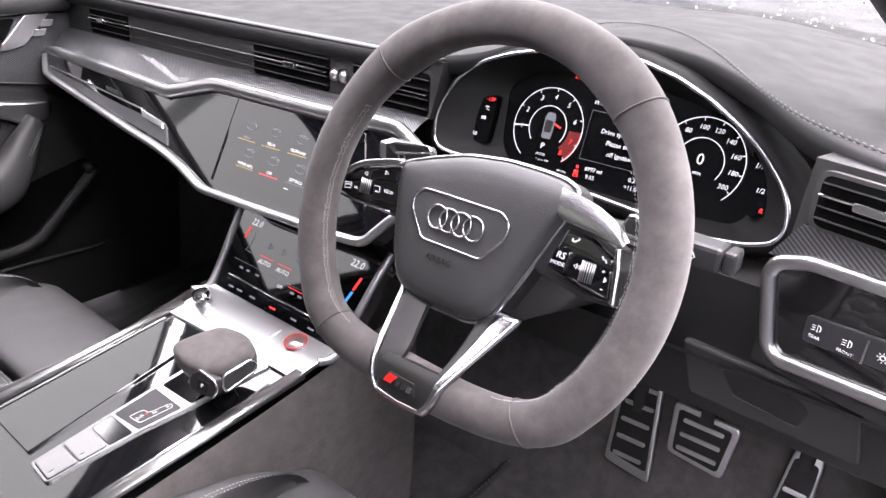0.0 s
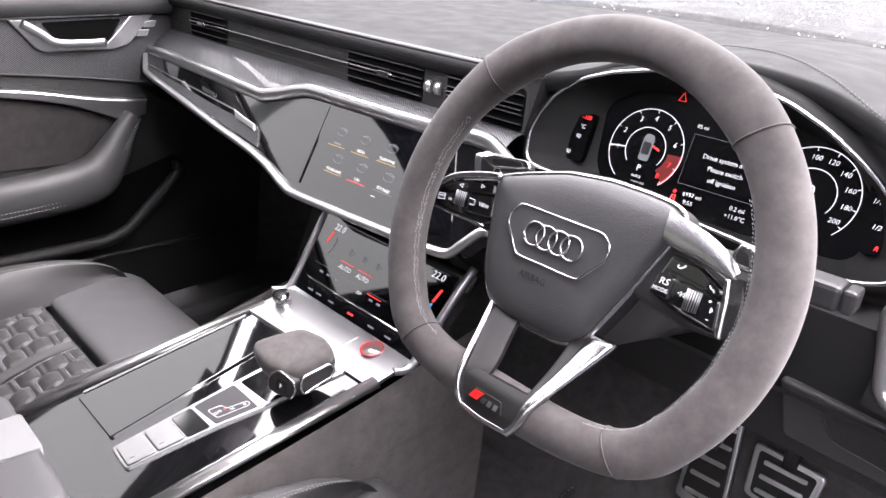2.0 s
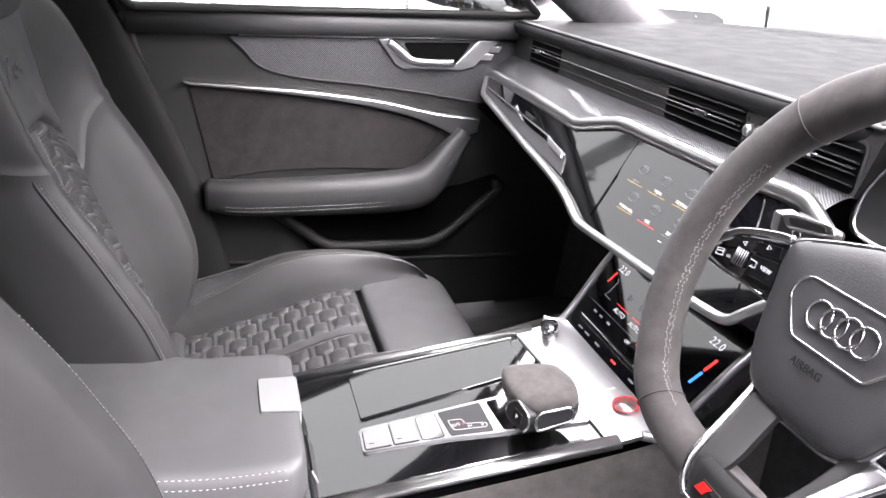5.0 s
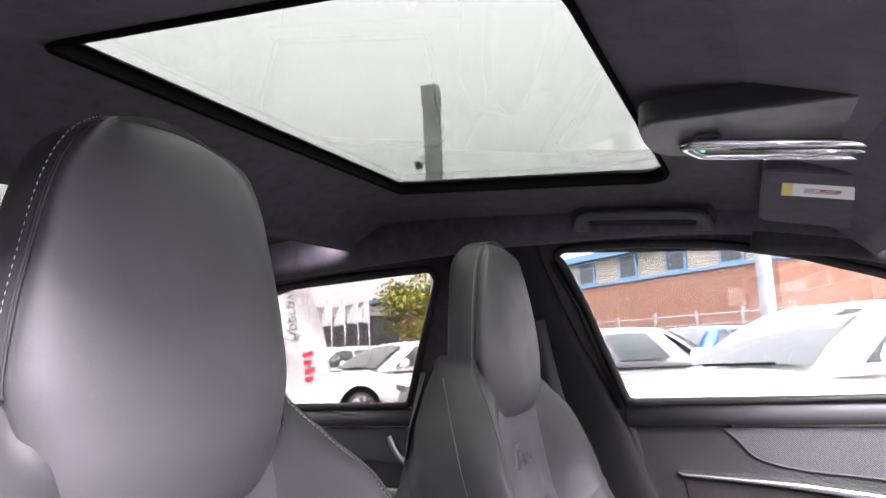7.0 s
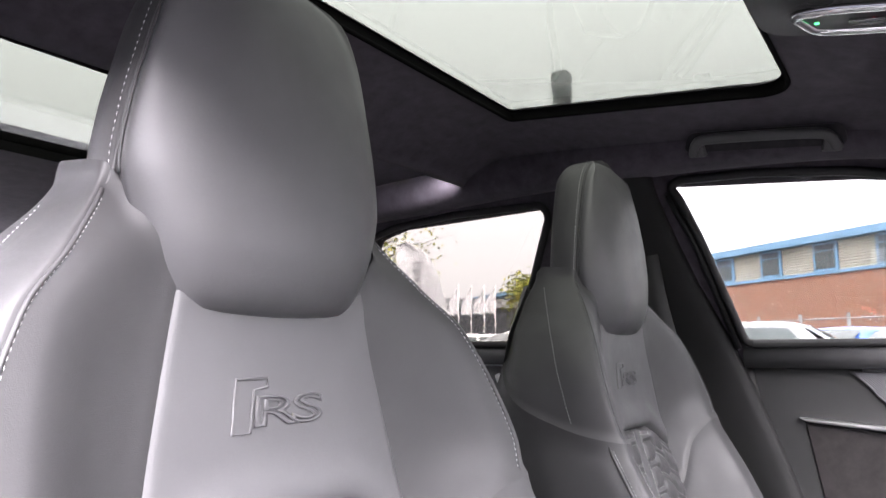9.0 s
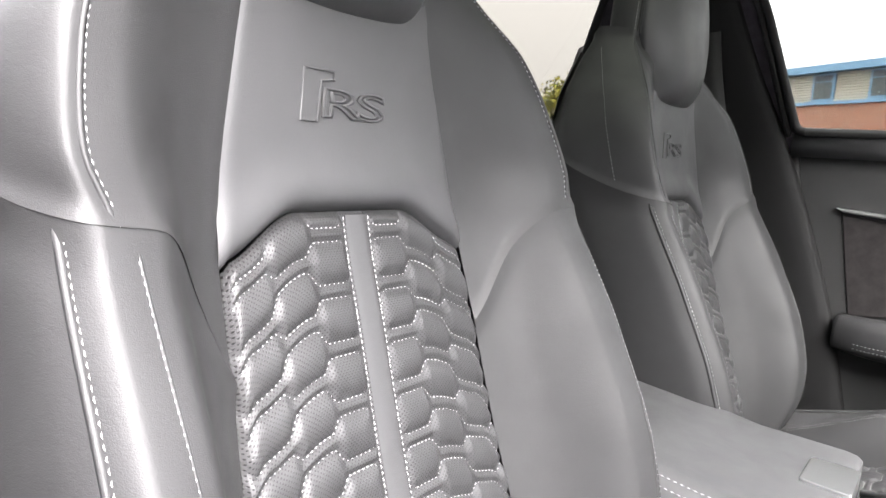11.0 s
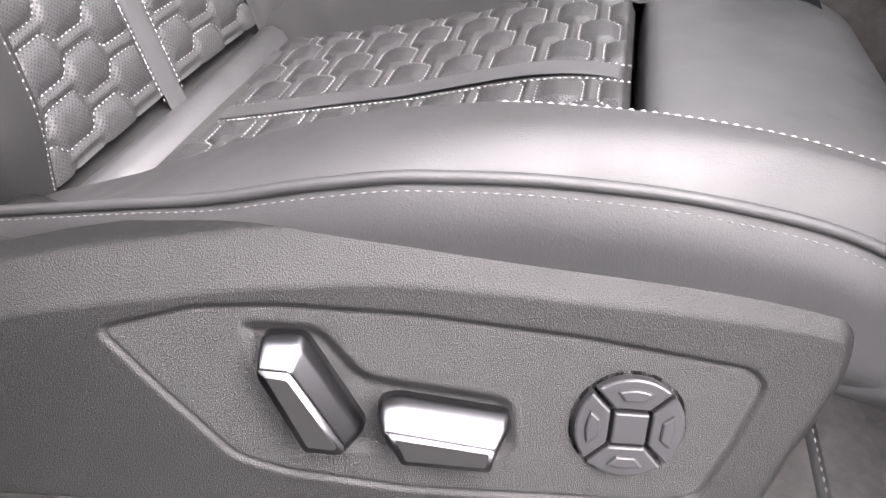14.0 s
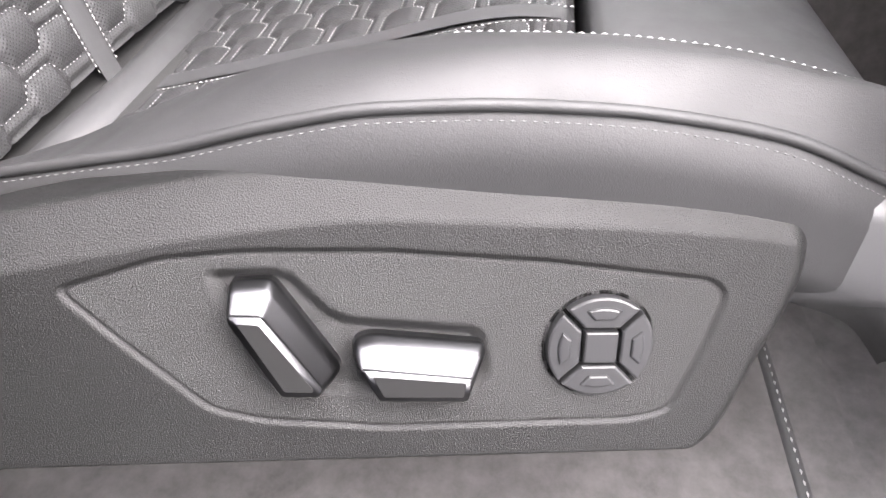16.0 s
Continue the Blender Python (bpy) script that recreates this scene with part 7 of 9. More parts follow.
# console body and suede cheeks
for sx in (-1, 1):
    def cheek(u, t):
        y = -0.25 + 1.05 * u
        zt = 0.674 + 0.175 * (max(y, 0.20) - 0.328) - 0.010
        if y < 0.25:
            zt = 0.668
        x = sx * (0.126 + 0.026 * step(0.2, 0.65, y))
        return Vector((x + (0.004 if sx > 0 else 0.004) + sx * 0.018 * t * (1 - t) * 2 - sx * 0.012 * t, y, zt - (zt - 0.30) * t))
    surface("side_panel", cheek, 50, 24, SUEDE_DARK, con, "dark suede side panel", flip=sx < 0)
    line = [[cheek(0.10 + 0.86 * i / 70, 0.11 + d + 0.17 * (i / 70) ** 2) + Vector((sx * 0.0005, 0, 0)) for i in range(71)] for d in (0.0, 0.020)]
    stitches("side_stitching", line, THREAD_MID, con, "grey double stitching", 0.0045, 0.002, 0.0005, 0.0008, [(sx, 0, 0)] * 2)
# belt buckles beside the console
bk = thing("belt_buckle", "black seat belt buckle with a red release button", "belt buckle", (0.160, 0.19, 0.60), "belt buckles")
bt = Plane((0.158, 0.196, 0.634), (0.10, 0.80, -0.58), (0, 0.58, 0.80))
prism("housing", bt, rounded([(-0.026, -0.060), (0.022, -0.060), (0.026, 0.010), (-0.026, 0.010)], 0.005, 3), -0.012, 0.012, BUTTON, bk, bevel=0.003)
prism("release_button", bt, rounded([(-0.019, 0.006), (0.019, 0.006), (0.019, 0.0145), (-0.019, 0.0145)], 0.003, 3), -0.007, 0.008, RED, bk, "red release button", bevel=0.003)
copy_thing(bk, pose(-0.155, 0.19, 0.60))


# ---- passenger door ----
D = Plane((-0.748, 0, 0), (0, 1, 0), (0, 0, 1))
door = thing("passenger_door", "black car door lined with leather, suede and carbon-look trim, closed", "car door", (-0.76, 0.4, 0.45))
skin = [(0.035, 1.078), (0.055, 0.96), (0.165, 0.594), (0.215, 0.48), (0.30, 0.43), (0.95, 0.43), (0.98, 0.70), (0.90, 1.06)]
prism("panel", D, skin, -0.06, 0.0, PLASTIC_FINE, door, "soft black door lining")
sweep("sill_pad", [(-0.748, 0.030, 1.070), (-0.748, 0.30, 1.071), (-0.748, 0.60, 1.072), (-0.748, 0.90, 1.070)], [(-0.040, -0.020), (0.018, -0.022), (0.024, 0.002), (0.016, 0.018), (-0.004, 0.026), (-0.040, 0.026)], LEATHER_SOFT_LIT, door, "dark leather window sill", up=(0, 0, 1))
low_line = smooth_path([(0.205, 1.044, 0), (0.232, 1.020, 0), (0.262, 0.988, 0), (0.33, 0.968, 0), (0.45, 0.955, 0), (0.58, 0.938, 0), (0.70, 0.918, 0), (0.78, 0.902, 0)], 5)
inlay = [(p.x, p.y) for p in low_line] + [(0.80, 1.044)]
prism("woven_inlay", D, inlay, -0.002, 0.004, TWILL, door, "carbon-look woven inlay", bevel=0.002)
tube("inlay_edge", [D.at(p.x, p.y, 0.003) for p in low_line], 0.0022, PLASTIC_DARK, door, n=6)
sweep("bright_strip", [D.at(0.225, 1.0465, 0.006), D.at(0.50, 1.0475, 0.006), D.at(0.79, 1.0485, 0.006)], oval(0.0024, 0.0028, 8), ALUMINIUM, door, "thin aluminium strip", up=(1, 0, 0))
# inner handle
# plate proud of the inlay, coloured near-black as the shade behind the lever
prism("handle_recess", D, rounded([(0.545, 1.038), (0.575, 0.997), (0.660, 0.996), (0.690, 1.040)], 0.008, 4), 0.003, 0.0048, VOID, door, "handle recess as a plate in shade-black")
prism("handle_plate", D, rounded([(0.492, 1.045), (0.520, 1.045), (0.556, 1.000), (0.655, 0.996), (0.668, 1.008), (0.705, 1.045), (0.752, 1.046), (0.735, 1.030), (0.698, 0.992), (0.668, 0.984), (0.545, 0.986), (0.530, 0.994)], 0.004, 3), 0.002, 0.010, ALUMINIUM, door, "satin aluminium inner handle frame", bevel=0.002)
sweep("handle_lever", smooth_path([D.at(0.512, 1.040, 0.014), D.at(0.540, 1.020, 0.018), D.at(0.562, 1.004, 0.020), D.at(0.610, 1.000, 0.020), D.at(0.650, 1.000, 0.018)], 6), oval(0.008, 0.0050, 12, 2.5), ALUMINIUM, door, "satin aluminium door handle", up=(1, 0, 0))
for v in (1.012, 1.028):
    prism("lock_button", D, rounded([(0.700 + (v - 1.0), v - 0.006), (0.722 + (v - 1.0), v - 0.006), (0.728 + (v - 1.0), v + 0.006), (0.706 + (v - 1.0), v + 0.006)], 0.002, 2), 0.009, 0.0115, ALUMINIUM, door, "aluminium lock button", bevel=0.0006)
# metal spear that grows into the pull handle
spear_top = smooth_path([(0.118, 0.959, 0), (0.20, 0.954, 0), (0.35, 0.942, 0), (0.50, 0.922, 0), (0.62, 0.896, 0), (0.72, 0.882, 0)], 5)
spear_low = smooth_path([(0.715, 0.852, 0), (0.690, 0.846, 0), (0.660, 0.848, 0), (0.630, 0.862, 0), (0.56, 0.890, 0), (0.45, 0.915, 0), (0.30, 0.936, 0), (0.13, 0.952, 0)], 5)
prism("metal_spear", D, [(p.x, p.y) for p in spear_top] + [(p.x, p.y) for p in spear_low], 0.0, 0.014, ALUMINIUM, door, "satin aluminium spear-shaped trim", bevel=0.004)
prism("suede_insert", D, [(0.128, 0.948), (0.30, 0.932), (0.45, 0.911), (0.56, 0.886), (0.635, 0.858), (0.575, 0.770), (0.40, 0.778), (0.28, 0.776), (0.160, 0.762)], -0.002, 0.003, SUEDE_DOOR, door, "dark suede insert", bevel=0.002)
arm_path = smooth_path([D.at(0.150, 0.735, 0.020), D.at(0.22, 0.733, 0.040), D.at(0.36, 0.734, 0.048), D.at(0.50, 0.736, 0.048), D.at(0.575, 0.745, 0.044), D.at(0.615, 0.772, 0.036), D.at(0.655, 0.820, 0.026), D.at(0.685, 0.852, 0.016)], 8)
sweep("arm_pad", arm_path, oval(0.040, 0.033, 20, 2.8), LEATHER_SHADED, door, "black leather armrest and pull", up=(1, 0, 0), scale=lambda t: 0.80 + 0.30 * math.sin(min(1, t * 1.6) * 1.57) - 0.62 * step(0.55, 1.0, t))
for d in (0.0, 0.008):
    stitches("arm_stitching", [[p + Vector((0.036 - 0.020 * (i / len(arm_path)) ** 2, 0, -0.010 - d)) for i, p in enumerate(arm_path[4:])]], THREAD, door, "light grey double stitching", 0.0045, 0.002, 0.0006, 0.0008, [(1, 0, 0)])
prism("window_switch", Plane(D.at(0.545, 0.775, 0.045), (0, 1, 0.06), (-1, 0, 0.1)), rounded([(-0.035, -0.018), (0.035, -0.018), (0.045, 0.012), (-0.035, 0.014)], 0.006, 3), -0.008, 0.006, BUTTON, door, "window switch", bevel=0.002)
# storage pocket: no hollow, a near-black plate gives its shade
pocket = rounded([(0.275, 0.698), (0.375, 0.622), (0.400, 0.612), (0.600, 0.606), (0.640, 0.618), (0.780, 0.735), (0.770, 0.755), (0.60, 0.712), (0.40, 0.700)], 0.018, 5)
prism("pocket", D, pocket, 0.0, 0.004, VOID, door, "storage pocket painted near-black for its shade")
tube("pocket_rim", [D.at(u, v, 0.014) for u, v in rounded([(0.270, 0.700), (0.372, 0.616), (0.400, 0.604), (0.605, 0.598), (0.648, 0.612), (0.790, 0.735)], 0.03, 6)], 0.013, PLASTIC_FINE, door, "pocket rim", n=10)
tube("lower_crease", [D.at(0.16, 0.575, 0.002), D.at(0.40, 0.566, 0.004), D.at(0.62, 0.560, 0.004), D.at(0.85, 0.55, 0.002)], 0.004, PLASTIC_DARK, door, n=6)
# window frame and pane
def side_point(y, z, out=0.0):
    return Vector((-(side_x(z) + out), y, z))


wf = [(0.035, 1.094), (-0.020, 1.290), (-0.048, 1.367), (-0.062, 1.388), (-0.045, 1.399), (0.090, 1.396), (0.24, 1.380), (0.37, 1.350), (0.50, 1.305), (0.63, 1.240), (0.76, 1.155), (0.83, 1.098)]
tube("window_seal", [side_point(y, z) for y, z in rounded(wf, 0.015, 3)], 0.0085, RUBBER, door, "black rubber window seal", closed=True, n=8)
tube("seal_highlight", [side_point(y - 0.012, z, -0.008) for y, z in ((0.035, 1.085), (-0.020, 1.29), (-0.055, 1.375))], 0.0055, PLASTIC, door, n=8)
nwf = len(wf)
pane = mesh("pane", [side_point(y, z) for y, z in wf] + [side_point(y, z, 0.004) for y, z in wf], [tuple(range(nwf)), tuple(range(nwf, 2 * nwf))[::-1]] + [(j, nwf + j, nwf + (j + 1) % nwf, (j + 1) % nwf) for j in range(nwf)], SIDE_GLASS, door, "clear side window", smooth=False)
tube("door_seal", [D.at(u, v, 0.004) for u, v in ((0.030, 1.08), (0.050, 0.96), (0.160, 0.594), (0.21, 0.48), (0.28, 0.43))], 0.009, RUBBER, door, "black rubber door seal", n=8)

# rear passenger door
rd = thing("rear_car_door", "black rear car door with a metal handle, closed", "car door", (-0.76, -0.6, 0.45))
D2 = Plane((-0.748, 0, 0), (0, 1, 0), (0, 0, 1))
prism("panel", D2, [(-1.05, 0.45), (-0.15, 0.45), (-0.20, 1.078), (-1.05, 1.078)], -0.06, 0.0, PLASTIC_FINE, rd, "soft black door lining")
sweep("sill_pad", [(-0.748, -1.05, 1.070), (-0.748, -0.60, 1.071), (-0.748, -0.22, 1.070)], [(-0.040, -0.020), (0.018, -0.022), (0.024, 0.002), (0.016, 0.018), (-0.004, 0.026), (-0.040, 0.026)], LEATHER_SOFT_LIT, rd, up=(0, 0, 1))
prism("woven_inlay", D2, [(-0.90, 0.985), (-0.30, 0.955), (-0.26, 1.044), (-0.90, 1.044)], -0.002, 0.004, TWILL, rd, bevel=0.002)
sweep("bright_strip", [D2.at(-0.95, 1.047, 0.006), D2.at(-0.24, 1.047, 0.006)], oval(0.0024, 0.0028, 8), ALUMINIUM, rd, up=(1, 0, 0))
sweep("handle_lever", smooth_path([D2.at(-0.515, 1.025, 0.012), D2.at(-0.49, 0.985, 0.018), D2.at(-0.46, 0.966, 0.018), D2.at(-0.40, 0.962, 0.014)], 6), oval(0.008, 0.0055, 12), ALUMINIUM, rd, "satin aluminium door handle", up=(1, 0, 0))
sweep("metal_spear", [D2.at(-0.90, 0.905, 0.006), D2.at(-0.50, 0.900, 0.010), D2.at(-0.25, 0.880, 0.006)], oval(0.011, 0.005, 10), ALUMINIUM, rd, up=(1, 0, 0))
sweep("arm_pad", [D2.at(-0.92, 0.74, 0.03), D2.at(-0.6, 0.735, 0.045), D2.at(-0.35, 0.75, 0.03)], oval(0.035, 0.035, 16, 2.6), LEATHER_SOFT_LIT, rd, up=(1, 0, 0))
wr = [(-0.900, 1.094), (-0.455, 1.094), (-0.385, 1.235), (-0.320, 1.360), (-0.330, 1.385), (-0.55, 1.386), (-0.72, 1.374), (-0.800, 1.356), (-0.850, 1.300)]
tube("window_seal", [side_point(y, z) for y, z in rounded(wr, 0.015, 3)], 0.0085, RUBBER, rd, closed=True, n=8)
nwr = len(wr)
pane = mesh("pane", [side_point(y, z) for y, z in wr] + [side_point(y, z, 0.004) for y, z in wr], [tuple(range(nwr)), tuple(range(nwr, 2 * nwr))[::-1]] + [(j, nwr + j, nwr + (j + 1) % nwr, (j + 1) % nwr) for j in range(nwr)], REAR_GLASS, rd, "clear side window", smooth=False)


# upper body sides around the windows
def body_side(name, pts, sgn, label):
    m = len(pts)
    v = [Vector((sgn * (side_x(z) + 0.005), y, z)) for y, z in pts] + [Vector((sgn * (side_x(z) + 0.05), y, z)) for y, z in pts]
    ob = mesh(name, v, [tuple(range(m)), tuple(range(m, 2 * m))[::-1]] + [(j, m + j, m + (j + 1) % m, (j + 1) % m) for j in range(m)], HEADLINER, smooth=False)
    return tagged(ob, label, "body panel", kind="structure")


body_side("body_side_left", [(-0.235, 1.05), (0.035, 1.05), (0.035, 1.094), (-0.048, 1.367), (-0.062, 1.392), (-0.045, 1.47), (-0.34, 1.47), (-0.325, 1.385), (-0.320, 1.360), (-0.455, 1.094), (-0.455, 1.05)], -1, "dark trimmed pillar between the side windows")
body_side("roof_side_left", [(-0.30, 1.385), (-0.30, 1.49), (0.60, 1.46), (0.60, 1.255), (0.50, 1.305), (0.37, 1.350), (0.24, 1.380), (0.09, 1.396), (-0.07, 1.399)], -1, "dark cloth-covered roof edge")
body_side("rear_quarter_left", [(-2.0, 0.5), (-0.90, 0.5), (-0.90, 1.094), (-0.850, 1.300), (-0.800, 1.356), (-0.72, 1.374), (-0.30, 1.386), (-0.30, 1.50), (-2.0, 1.42)], -1, "dark trimmed rear quarter")
body_side("rear_quarter_right", [(-2.0, 0.5), (-0.90, 0.5), (-0.90, 1.094), (-0.850, 1.300), (-0.800, 1.356), (-0.72, 1.374), (-0.30, 1.386), (-0.30, 1.50), (-2.0, 1.42)], 1, "dark trimmed rear quarter")
body_side("rear_door_right", [(-0.92, 0.35), (-0.16, 0.35), (-0.18, 1.09), (-0.92, 1.09)], 1, "dark rear door seen from inside")
tail = rbox("tailgate_wall", (-0.74, -2.02, 0.30), (0.74, -1.96, 1.02), PLASTIC_DARK, None, bevel=0.01)
tagged(tail, "dark lower tailgate lining", "wall", kind="structure")
rear_glass = mesh("rear_window", [(-0.60, -2.0, 1.02), (0.60, -2.0, 1.02), (0.52, -1.72, 1.36), (-0.52, -1.72, 1.36), (-0.60, -2.004, 1.02), (0.60, -2.004, 1.02), (0.52, -1.724, 1.36), (-0.52, -1.724, 1.36)], [(0, 1, 2, 3), (7, 6, 5, 4)], GLASS, smooth=False)
tagged(rear_glass, "clear rear window", "window", kind="structure")

# rear bench
bench = thing("rear_bench", "black leather rear bench seat", "seat", (0, -0.9, 0.4))
rbox("cushion", (-0.66, -1.05, 0.40), (0.66, -0.52, 0.58), LEATHER_SHADED, bench, bevel=0.05, seg=4)
rbox("backrest", (-0.66, -1.25, 0.52), (0.66, -1.08, 1.05), LEATHER_SHADED, bench, bevel=0.05, seg=4, turn=Matrix.Rotation(radians(14), 4, "X"))
for x in (-0.38, 0.38):
    rbox("headrest", (x - 0.12, -1.34, 1.02), (x + 0.12, -1.24, 1.16), LEATHER_SOFT_LIT, bench, bevel=0.035, seg=4)

# seat belt beside the passenger seat
belt = thing("seat_belt", "black seat belt hanging from the door pillar", "seat belt", (-0.64, -0.10, 0.6))
bpth = smooth_path([(-0.635, -0.125, 1.30), (-0.628, -0.105, 1.18), (-0.640, -0.070, 1.00), (-0.650, -0.030, 0.75), (-0.655, 0.0, 0.5)], 8)
sweep("strap", bpth, [(-0.0012, -0.022), (0.0012, -0.022), (0.0012, 0.022), (-0.0012, 0.022)], RUBBER, belt, up=(0, 1, 0))
rbox("guide", (-0.665, -0.150, 1.27), (-0.630, -0.095, 1.33), PLASTIC_DARK, belt, bevel=0.008)

# ---- overhead fittings ----
grab = thing("grab_handle", "black grab handle on the roof edge above the passenger door", "grab handle", (-0.57, 0.12, 1.44))
gpl = Plane((-0.505, 0.122, 1.4265), (0, 1, -0.10), (0.45, -0.05, 0.93))
prism("recess", gpl, rounded([(-0.128, -0.014), (0.126, -0.014), (0.120, 0.020), (-0.118, 0.020)], 0.014, 4), -0.004, 0.002, PILLAR_CLOTH, grab)
sweep("bar", smooth_path([gpl.at(-0.110, -0.018, 0.006), gpl.at(-0.104, 0.000, 0.014), gpl.at(-0.085, 0.010, 0.018), gpl.at(0.0, 0.012, 0.020), gpl.at(0.085, 0.010, 0.018), gpl.at(0.104, 0.000, 0.014), gpl.at(0.112, -0.018, 0.006)], 8), oval(0.0085, 0.0075, 12, 2.6), PLASTIC_GREY, grab, "black plastic bar", up=gpl.n)
for sx in (-1, 1):
    prism("foot", gpl, rounded([(sx * 0.088, -0.022), (sx * 0.118, -0.022), (sx * 0.112, 0.004), (sx * 0.094, 0.004)], 0.004, 3), 0.0, 0.012, PLASTIC_GREY, grab, bevel=0.003)

visor = thing("sun_visor", "black cloth sun visor with a paper warning label, folded up", "sun visor", (-0.40, 0.40, 1.41))
vp = Plane((-0.325, 0.392, 1.389), (0, 1, -0.21), (1, 0, 0.05))
prism("flap", vp, rounded([(-0.085, -0.150), (0.095, -0.160), (0.110, 0.165), (-0.080, 0.165)], 0.020, 5), -0.012, 0.004, HEADLINER, visor, bevel=0.006)
prism("label", vp, [(-0.056, 0.040), (0.034, 0.040), (0.034, 0.106), (-0.056, 0.106)], 0.003, 0.0046, PAPER, visor, "white warning label with a yellow edge")
prism("label_edge", vp, [(-0.056, 0.040), (-0.043, 0.040), (-0.043, 0.106), (-0.056, 0.106)], 0.0044, 0.0050, YELLOW, visor)
for k in range(4):
    prism("label_line", vp, [(-0.030, 0.062 + 0.007 * k), (0.010 + 0.003 * (k % 2), 0.062 + 0.007 * k), (0.010 + 0.003 * (k % 2), 0.0635 + 0.007 * k), (-0.030, 0.0635 + 0.007 * k)], 0.0045, 0.0049, THREAD_DARK, visor)
tube("label_sign", [vp.at(0.0 + 0.012 * math.cos(k * 0.5236), 0.078 + 0.006 * math.sin(k * 0.5236), 0.0048) for k in range(12)], 0.0007, RED, visor, closed=True, n=4)
copy_thing(visor, pose(0.44, 0.40, 1.41))

rc = thing("roof_console", "black roof console with a chrome-edged reading lamp", "roof lamp", (0.0, 0.32, 1.41))
rp = Plane((0.0, 0.315, 1.413), (0, 1, -0.10), (1, 0, 0))
body = rounded([(-0.112, -0.070), (0.16, -0.130), (0.20, 0.0), (0.16, 0.130), (-0.112, 0.070), (-0.118, 0.0)], 0.05, 8)
prism("base", rp, body, -0.02, 0.004, PLASTIC_FINE, rc, "black plastic base", bevel=0.004)
lens = rounded([(-0.078, -0.012), (-0.062, -0.060), (0.155, -0.112), (0.155, -0.050), (-0.045, -0.008)], 0.012, 6)
tube("chrome_ring", [rp.at(u, v, 0.006) for u, v in lens], 0.0060, CHROME, rc, "chrome lamp surround", closed=True, n=10)
prism("lamp_lens", rp, lens, 0.002, 0.008, BUTTON, rc, "dark lamp lens", bevel=0.002)
tube("speaker_ring", [rp.at(-0.050 + 0.012 * math.cos(k * 0.3927), 0.010 + 0.012 * math.sin(k * 0.3927), 0.005) for k in range(16)], 0.0012, BUTTON, rc, closed=True, n=6)
for u, v, mat in ((-0.010, -0.040, RED_LIT), (-0.058, -0.036, GREEN_LIT)):
    prism("indicator", rp, [(u - 0.002, v - 0.002), (u + 0.002, v - 0.002), (u + 0.002, v + 0.002), (u - 0.002, v + 0.002)], 0.007, 0.009, mat, rc, "small lit lamp")
sweep("lamp_bar", [rp.at(-0.03, -0.040, 0.009), rp.at(0.14, -0.070, 0.009)], oval(0.006, 0.004, 10), CHROME, rc, up=rp.n)

# windscreen and bonnet
wsv = []
for k in range(9):
    x = -0.72 + 1.44 * k / 8
    wsv.append(Vector((x, 1.60 - 0.75 * x * x + 0.005, 1.058)))
for k in range(9):
    x = -0.60 + 1.20 * k / 8
    wsv.append(Vector((x, 0.62 - 0.12 * x * x, 1.375 - 0.06 * x * x)))
ws = mesh("windscreen", wsv + [p + Vector((0, 0.003, 0.004)) for p in wsv], [(j, j + 1, 10 + j, 9 + j) for j in range(8)] + [(18 + 9 + j, 18 + 10 + j, 18 + j + 1, 18 + j) for j in range(8)], GLASS)
tagged(ws, "rain-spotted windscreen", "windscreen", kind="structure")
DROP = material("water_drop", (0.9, 0.9, 0.9), 0.05, transmission=0.0, spec=0.8)
rng = random.Random(5)
dv, df = [], []
for k in range(420):
    if rng.random() < 0.7:
        a, b = rng.uniform(0.35, 0.98), rng.uniform(0.0, 0.45)
    else:
        a, b = rng.random(), rng.uniform(0.0, 0.9)
    lo = Vector((-0.72 + 1.44 * a, 0, 1.058))
    lo.y = 1.605 - 0.75 * lo.x ** 2
    hi = Vector((-0.60 + 1.20 * a, 0, 0))
    hi.y, hi.z = 0.62 - 0.12 * hi.x ** 2, 1.375 - 0.06 * hi.x ** 2
    c = lo.lerp(hi, b) + Vector((0, 0.004, 0.006))
    r = rng.uniform(0.0012, 0.0032)
    i = len(dv)
    dv += [c + Vector((r, 0, 0)), c + Vector((0, r, -r * 0.4)), c + Vector((-r, 0, 0)), c + Vector((0, -r, r * 0.4)), c + Vector((0, 0.4 * r, 0.8 * r)), c - Vector((0, 0.3 * r, 0.5 * r))]
    df += [(i, i + 1, i + 4), (i + 1, i + 2, i + 4), (i + 2, i + 3, i + 4), (i + 3, i, i + 4), (i + 1, i, i + 5), (i + 2, i + 1, i + 5), (i + 3, i + 2, i + 5), (i, i + 3, i + 5)]
tagged(mesh("rain_drops", dv, df, DROP), "small rain drops on the windscreen", "rain drops", kind="stuff")
dv, df = [], []
